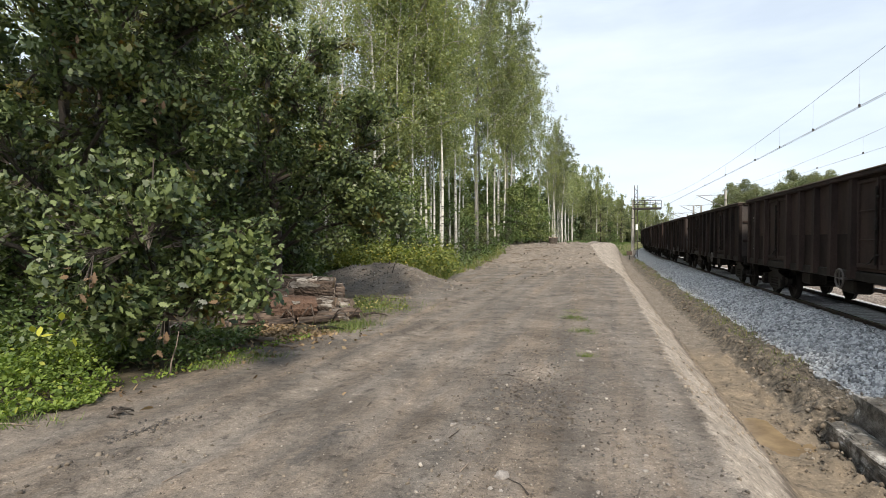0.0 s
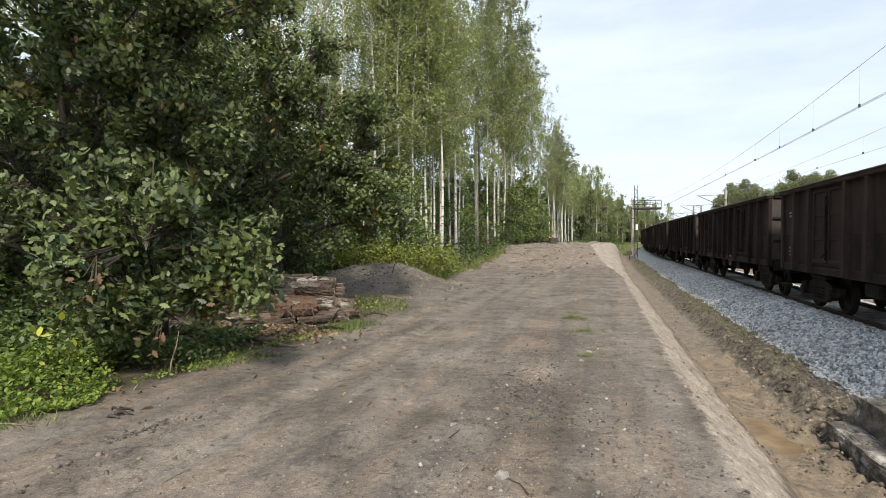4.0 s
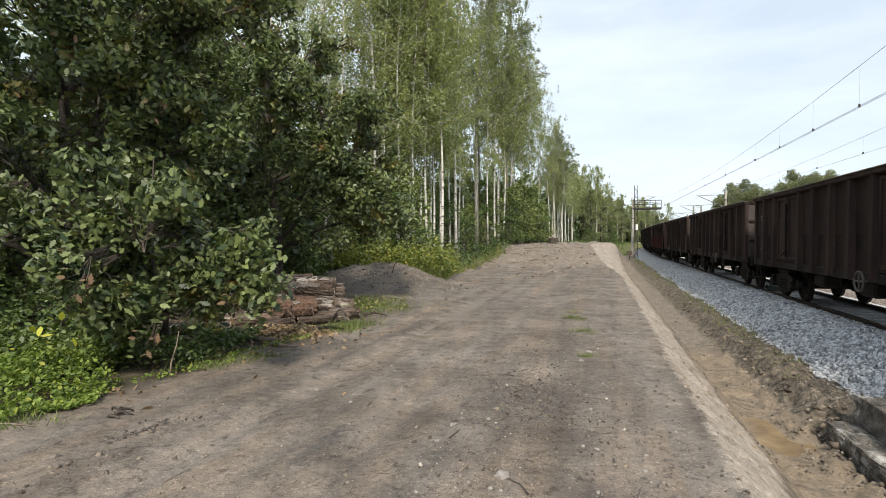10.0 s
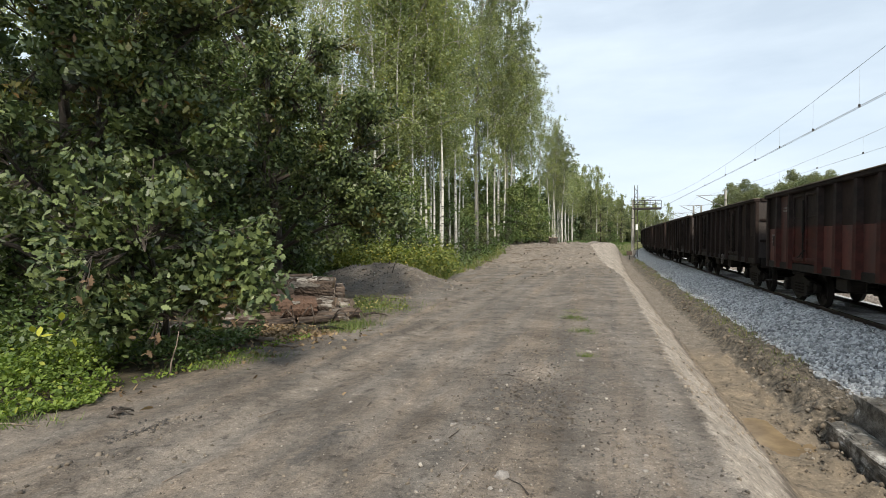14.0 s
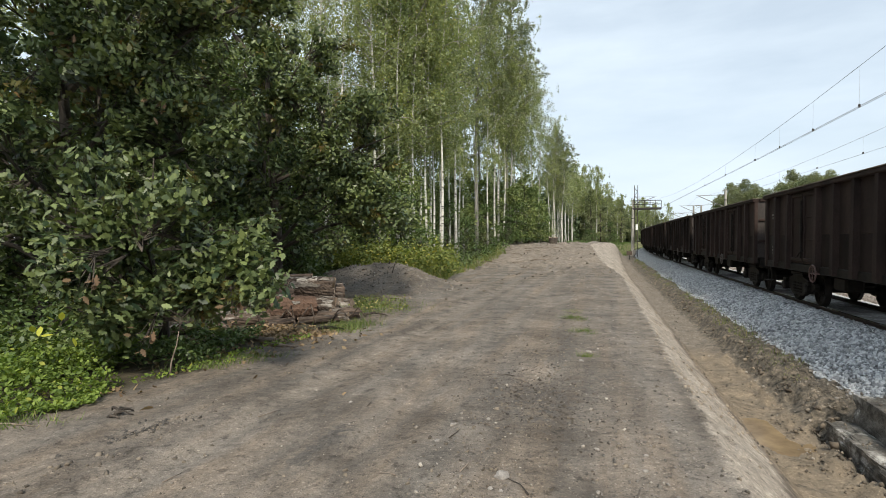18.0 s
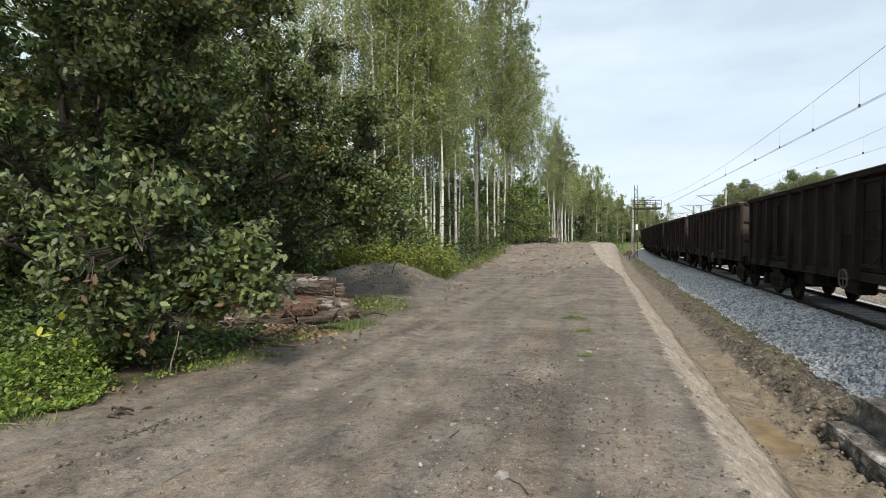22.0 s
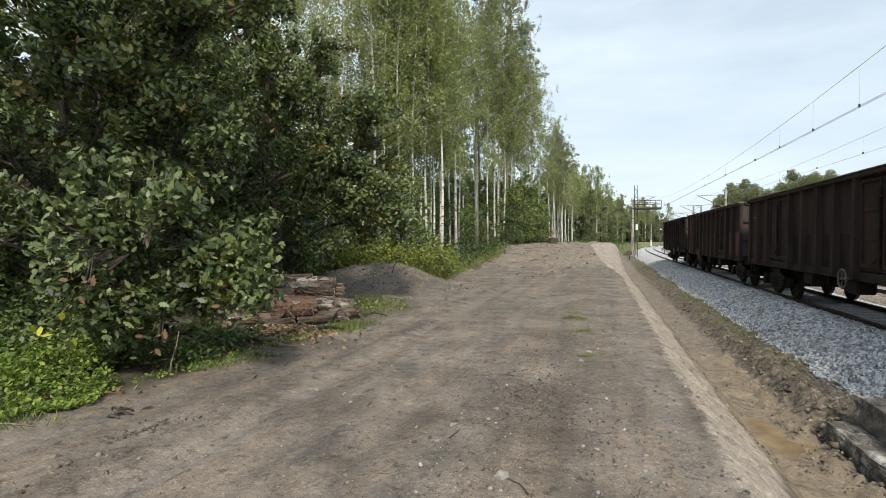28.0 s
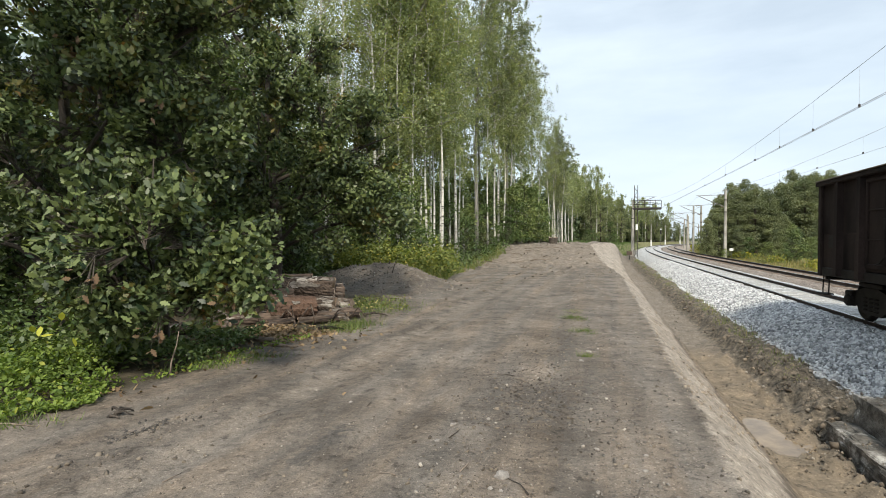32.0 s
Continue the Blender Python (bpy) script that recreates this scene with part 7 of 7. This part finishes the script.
v, f = leaf_cloud(r5, yl, 0.13, OVAL_LEAF, 0.5, 0.2, 0.1)
stuff("yellow_leaves", v, f, leaf_mat("yellow_leaf", (0.45, 0.48, 0.07), (0.6, 0.6, 0.1)), "large yellow leaves above the herbs", "leaves")


# grass along the verge, by the logs, on the road and the bank
def tuft(rng, x, y, r, n, h, m, label):
    xy = np.column_stack([x + rng.normal(0, r, n), y + rng.normal(0, r, n)])
    v, f = blades(rng, xy, ground_z(xy[:, 0], xy[:, 1]) - 0.01, h, lean=0.8, width=0.75)
    return stuff("grass_tuft", v, f, m, label, "grass")


for x, y, r_, n_, h_ in [(-1.95, 10.4, 0.2, 460, 0.13), (-1.7, 10.9, 0.2, 240, 0.12), (2.2, 8.03, 0.065, 190, 0.06), (2.68, 10.1, 0.09, 200, 0.07), (2.75, 9.75, 0.06, 70, 0.05), (2.88, 11.55, 0.12, 240, 0.08), (3.1, 12.7, 0.1, 120, 0.06), (-1.75, 12.4, 0.3, 220, 0.12), (-1.3, 13.6, 0.45, 200, 0.12), (-2.0, 13.6, 0.4, 260, 0.2)]:
    tuft(r5, x, y, r_ * 1.15, int(n_ * 1.5), h_, M_TUFT, "tuft of green grass on the bare earth")
v, f = herb_leaves(r5, 1100, (-2.6, -0.6), (11.8, 14.6), lambda x, y: (x < -0.75 - 0.1 * (y - 12)) & (x > -2.4), lambda x, y: 0.34 + 0 * x, 0.05, OVAL_LEAF)
stuff("weeds", v, f, M_GRASS, "pale straggling weeds beside the logs", "weeds")
yv = r5.uniform(4.8, 9.8, 4200)
yv = yv[vnoise(yv, yv * 0, 1.7, 9) > 0.08]
xv = road_left(yv) - 0.12 + r5.normal(0, 0.24, len(yv)) + 0.2 * vnoise(yv, yv * 0, 2.0, 3)
v, f = blades(r5, np.column_stack([xv, yv]), ground_z(xv, yv) - 0.01, 0.075, lean=0.7, width=1.4)
stuff("verge_grass", v, f, M_TUFT, "thin short grass along the road's edge", "grass")
n = 4200
s_ = 3 + 55 * r5.uniform(0, 1, n)
o_ = -3.05 + r5.normal(0, 0.2, n)
p3 = on_track(s_, o_, s_ * 0)
sel = vnoise(p3[:, 0], p3[:, 1], 0.9, 3) > 0.05
p3 = p3[sel]
v, f = blades(r5, p3[:, :2], ground_z(p3[:, 0], p3[:, 1]) - 0.01, 0.14)
stuff("bank_grass", v, f, M_GRASS, "sparse yellowish grass on the ditch bank", "grass")

# brambles and tall grass behind the spoil heap
v, f = herb_leaves(r5, 20000, (-7.5, 1.4), (19.8, 25.5), lambda x, y: (x < 0.2 + 0.12 * (y - 20)) & (((x + 2.4) / 2.4) ** 2 + ((y - 18.7) / 2.5) ** 2 > 1.0), lambda x, y: 1.55 + 0 * x, 0.12, OVAL_LEAF)
stuff("brambles", v, f, M_YELLOWGREEN, "yellow-green brambles behind the spoil heap", "brambles")
xy = np.column_stack([r5.uniform(-1.6, 4.6, 16000), r5.uniform(20.5, 42, 16000)])
xy = xy[np.abs(xy[:, 0] - (road_left(xy[:, 1]) - 0.35)) < 0.75]
v, f = blades(r5, xy, ground_z(xy[:, 0], xy[:, 1]) - 0.02, 0.34, lean=0.75, width=0.6)
stuff("tall_grass", v, f, M_GRASS, "tall rank grass at the foot of the wood", "grass")
v, f = herb_leaves(r5, 9000, (-3.0, 8.5), (26, 50), lambda x, y: np.abs(x - (road_left(y) - 1.0)) < 1.3, lambda x, y: 0.7 + 0 * x, 0.16, OVAL_LEAF)
stuff("undergrowth", v, f, M_SHRUB, "low green undergrowth along the wood's edge", "undergrowth")

# grass on the bank beyond the crest
n = 9000
s_, o_ = r5.uniform(54, 150, n), r5.uniform(-11, -3.3, n)
sel = (s_ > 80) | (o_ < -8.5)
p3 = on_track(s_[sel], o_[sel], s_[sel] * 0)
v, f = blades(r5, p3[:, :2], ground_z(p3[:, 0], p3[:, 1]) - 0.02, 0.32, width=2.0)
stuff("bank_grass", v, f, M_SHRUB, "rank green grass on the bank beyond the crest", "grass")
# broken branches left on the slope of the rise
for i in range(16):
    y = 31.5 + 0.75 * i * r5.uniform(0.6, 1.0)
    x = road_left(y) + r5.uniform(0.2, 0.1 * y + 0.6)
    a, L = r5.uniform(-0.5, 0.5), r5.uniform(0.25, 0.6)
    bent_stick(float(x), float(y), [(-L * math.cos(a), -L * math.sin(a), 0.03), (0.02, 0.03, 0.10), (L * math.cos(a), L * math.sin(a), 0.04)], 0.03, "broken pale branch on the slope of the rise", M_TWIG, "branch")
# goldenrod and rough grass beyond the tracks
n = 34000
s_, o_ = r5.uniform(30, 170, n), 8.3 + np.abs(r5.normal(0, 1.4, n))
sel = vnoise(s_, o_ * 0.6, 0.3, 2) > 0.22
s_, o_ = s_[sel], o_[sel]
p3 = on_track(s_, o_, s_ * 0)
p3[:, 2] = ground_z(p3[:, 0], p3[:, 1]) + r5.uniform(0.55, 1.25, len(p3))
v, f = leaf_cloud(r5, p3, 0.14, QUAD_LEAF, 0.3, 0.4, 0.1)
stuff("goldenrod", v, f, M_GOLDENROD, "yellow flowering goldenrod beside the further track", "goldenrod")
n = 16000
s_, o_ = r5.uniform(6, 120, n), r5.uniform(7.6, 12, n)
p3 = on_track(s_, o_, s_ * 0)
v, f = blades(r5, p3[:, :2], ground_z(p3[:, 0], p3[:, 1]) - 0.02, 0.5, width=1.3)
stuff("rough_grass", v, f, M_DRYGRASS, "pale rough grass beside the further track", "grass")

# stump on the crest of the rise
log(9.6, 46.0, gz(9.6, 46.0) + 0.2, 0.6, 0.36, 0, 90, "old grey tree stump on the crest", M_BARK, M_CUT, 31, 0, "stumps")

# trackside box by the mast
bx = thing("junction_box", "dark rusty trackside junction box on a post", "box", rail_pose(63, -3.6, gz(*rail_at(63, -3.6)[0][:2])))
part("box", Geo().box((0, 0, 0.85), (0.5, 0.7, 0.5), 0.03), M_ORANGE, bx)
part("post", Geo().box((0, 0, 0.25), (0.1, 0.1, 0.9), 0.01), M_DARKSTEEL, bx)
kb = thing("kilometre_board", "small white line-side board on a thin post", "sign", rail_pose(64, 8.2, gz(*rail_at(64, 8.2)[0][:2])))
part("board", Geo().box((0, 0, 1.55), (0.03, 0.42, 0.34), 0.008), M_WHITE, kb)
part("post", Geo().tube([(0.04, 0, -0.1), (0.04, 0, 1.6)], 0.025, 7), M_STEEL, kb)

# sleepers
me_sl = Geo().box((0, 0, -0.07), (0.28, 2.5, 0.14), 0.02).mesh("sleeper", M_SLEEPER)
me_so = Geo().box((0, 0, -0.07), (0.26, 2.5, 0.14), 0.02).mesh("sleeper", M_OLDSLEEPER)
for i in range(110):
    ob = new("sleeper", me_sl)
    ob.parent, ob.matrix_basis = ballast, rail_pose(1.0 + 0.6 * i, 0, -0.118)
    ob = new("sleeper", me_so)
    ob.parent, ob.matrix_basis = ballast_2, rail_pose(8.0 + 0.6 * i, TRACK2, -0.14)


# ---- what moves: the train, its wheels, and the branches in the wind ----
def motions():
    times = [0.5 * k for k in range(65)]
    for j, w in WAGONS.items():
        walk(w, [(t, rail_pose(run(t) + WAGON * j - HALF)) for t in times])
        for b in [c for c in w.children if c.name.startswith("bogie")]:
            for ws in [c for c in b.children if c.name.startswith("wheelset")]:
                x0 = ws.location.x
                rows, prev = [], None
                for k in range(0, 961):
                    t = k / 30
                    s = run(t) + WAGON * j - HALF
                    if -6 < s < 52 or k in (0, 960):
                        a = s / 0.46 if -6 < s < 52 else (52 / 0.46 if s >= 52 else -6 / 0.46)
                        rows.append((t, pose(x0, 0, 0.46, 0, math.degrees(a) % 360, 0)))
                walk(ws, rows)
    for ob, base, amp, ph in SWAYING:
        rows = []
        for t in times:
            a = amp * (math.sin(t * 1.55 + ph) + 0.6 * math.sin(t * 2.7 + ph * 2.3))
            b = amp * 0.7 * (math.sin(t * 1.9 + ph * 1.7) + 0.5 * math.sin(t * 3.3 + ph))
            rows.append((t, base @ pose(-0.8, 0, 0) @ pose(0, 0, 0, 0.5 * a, b, a) @ pose(0.8, 0, 0)))
        walk(ob, rows)


motions()
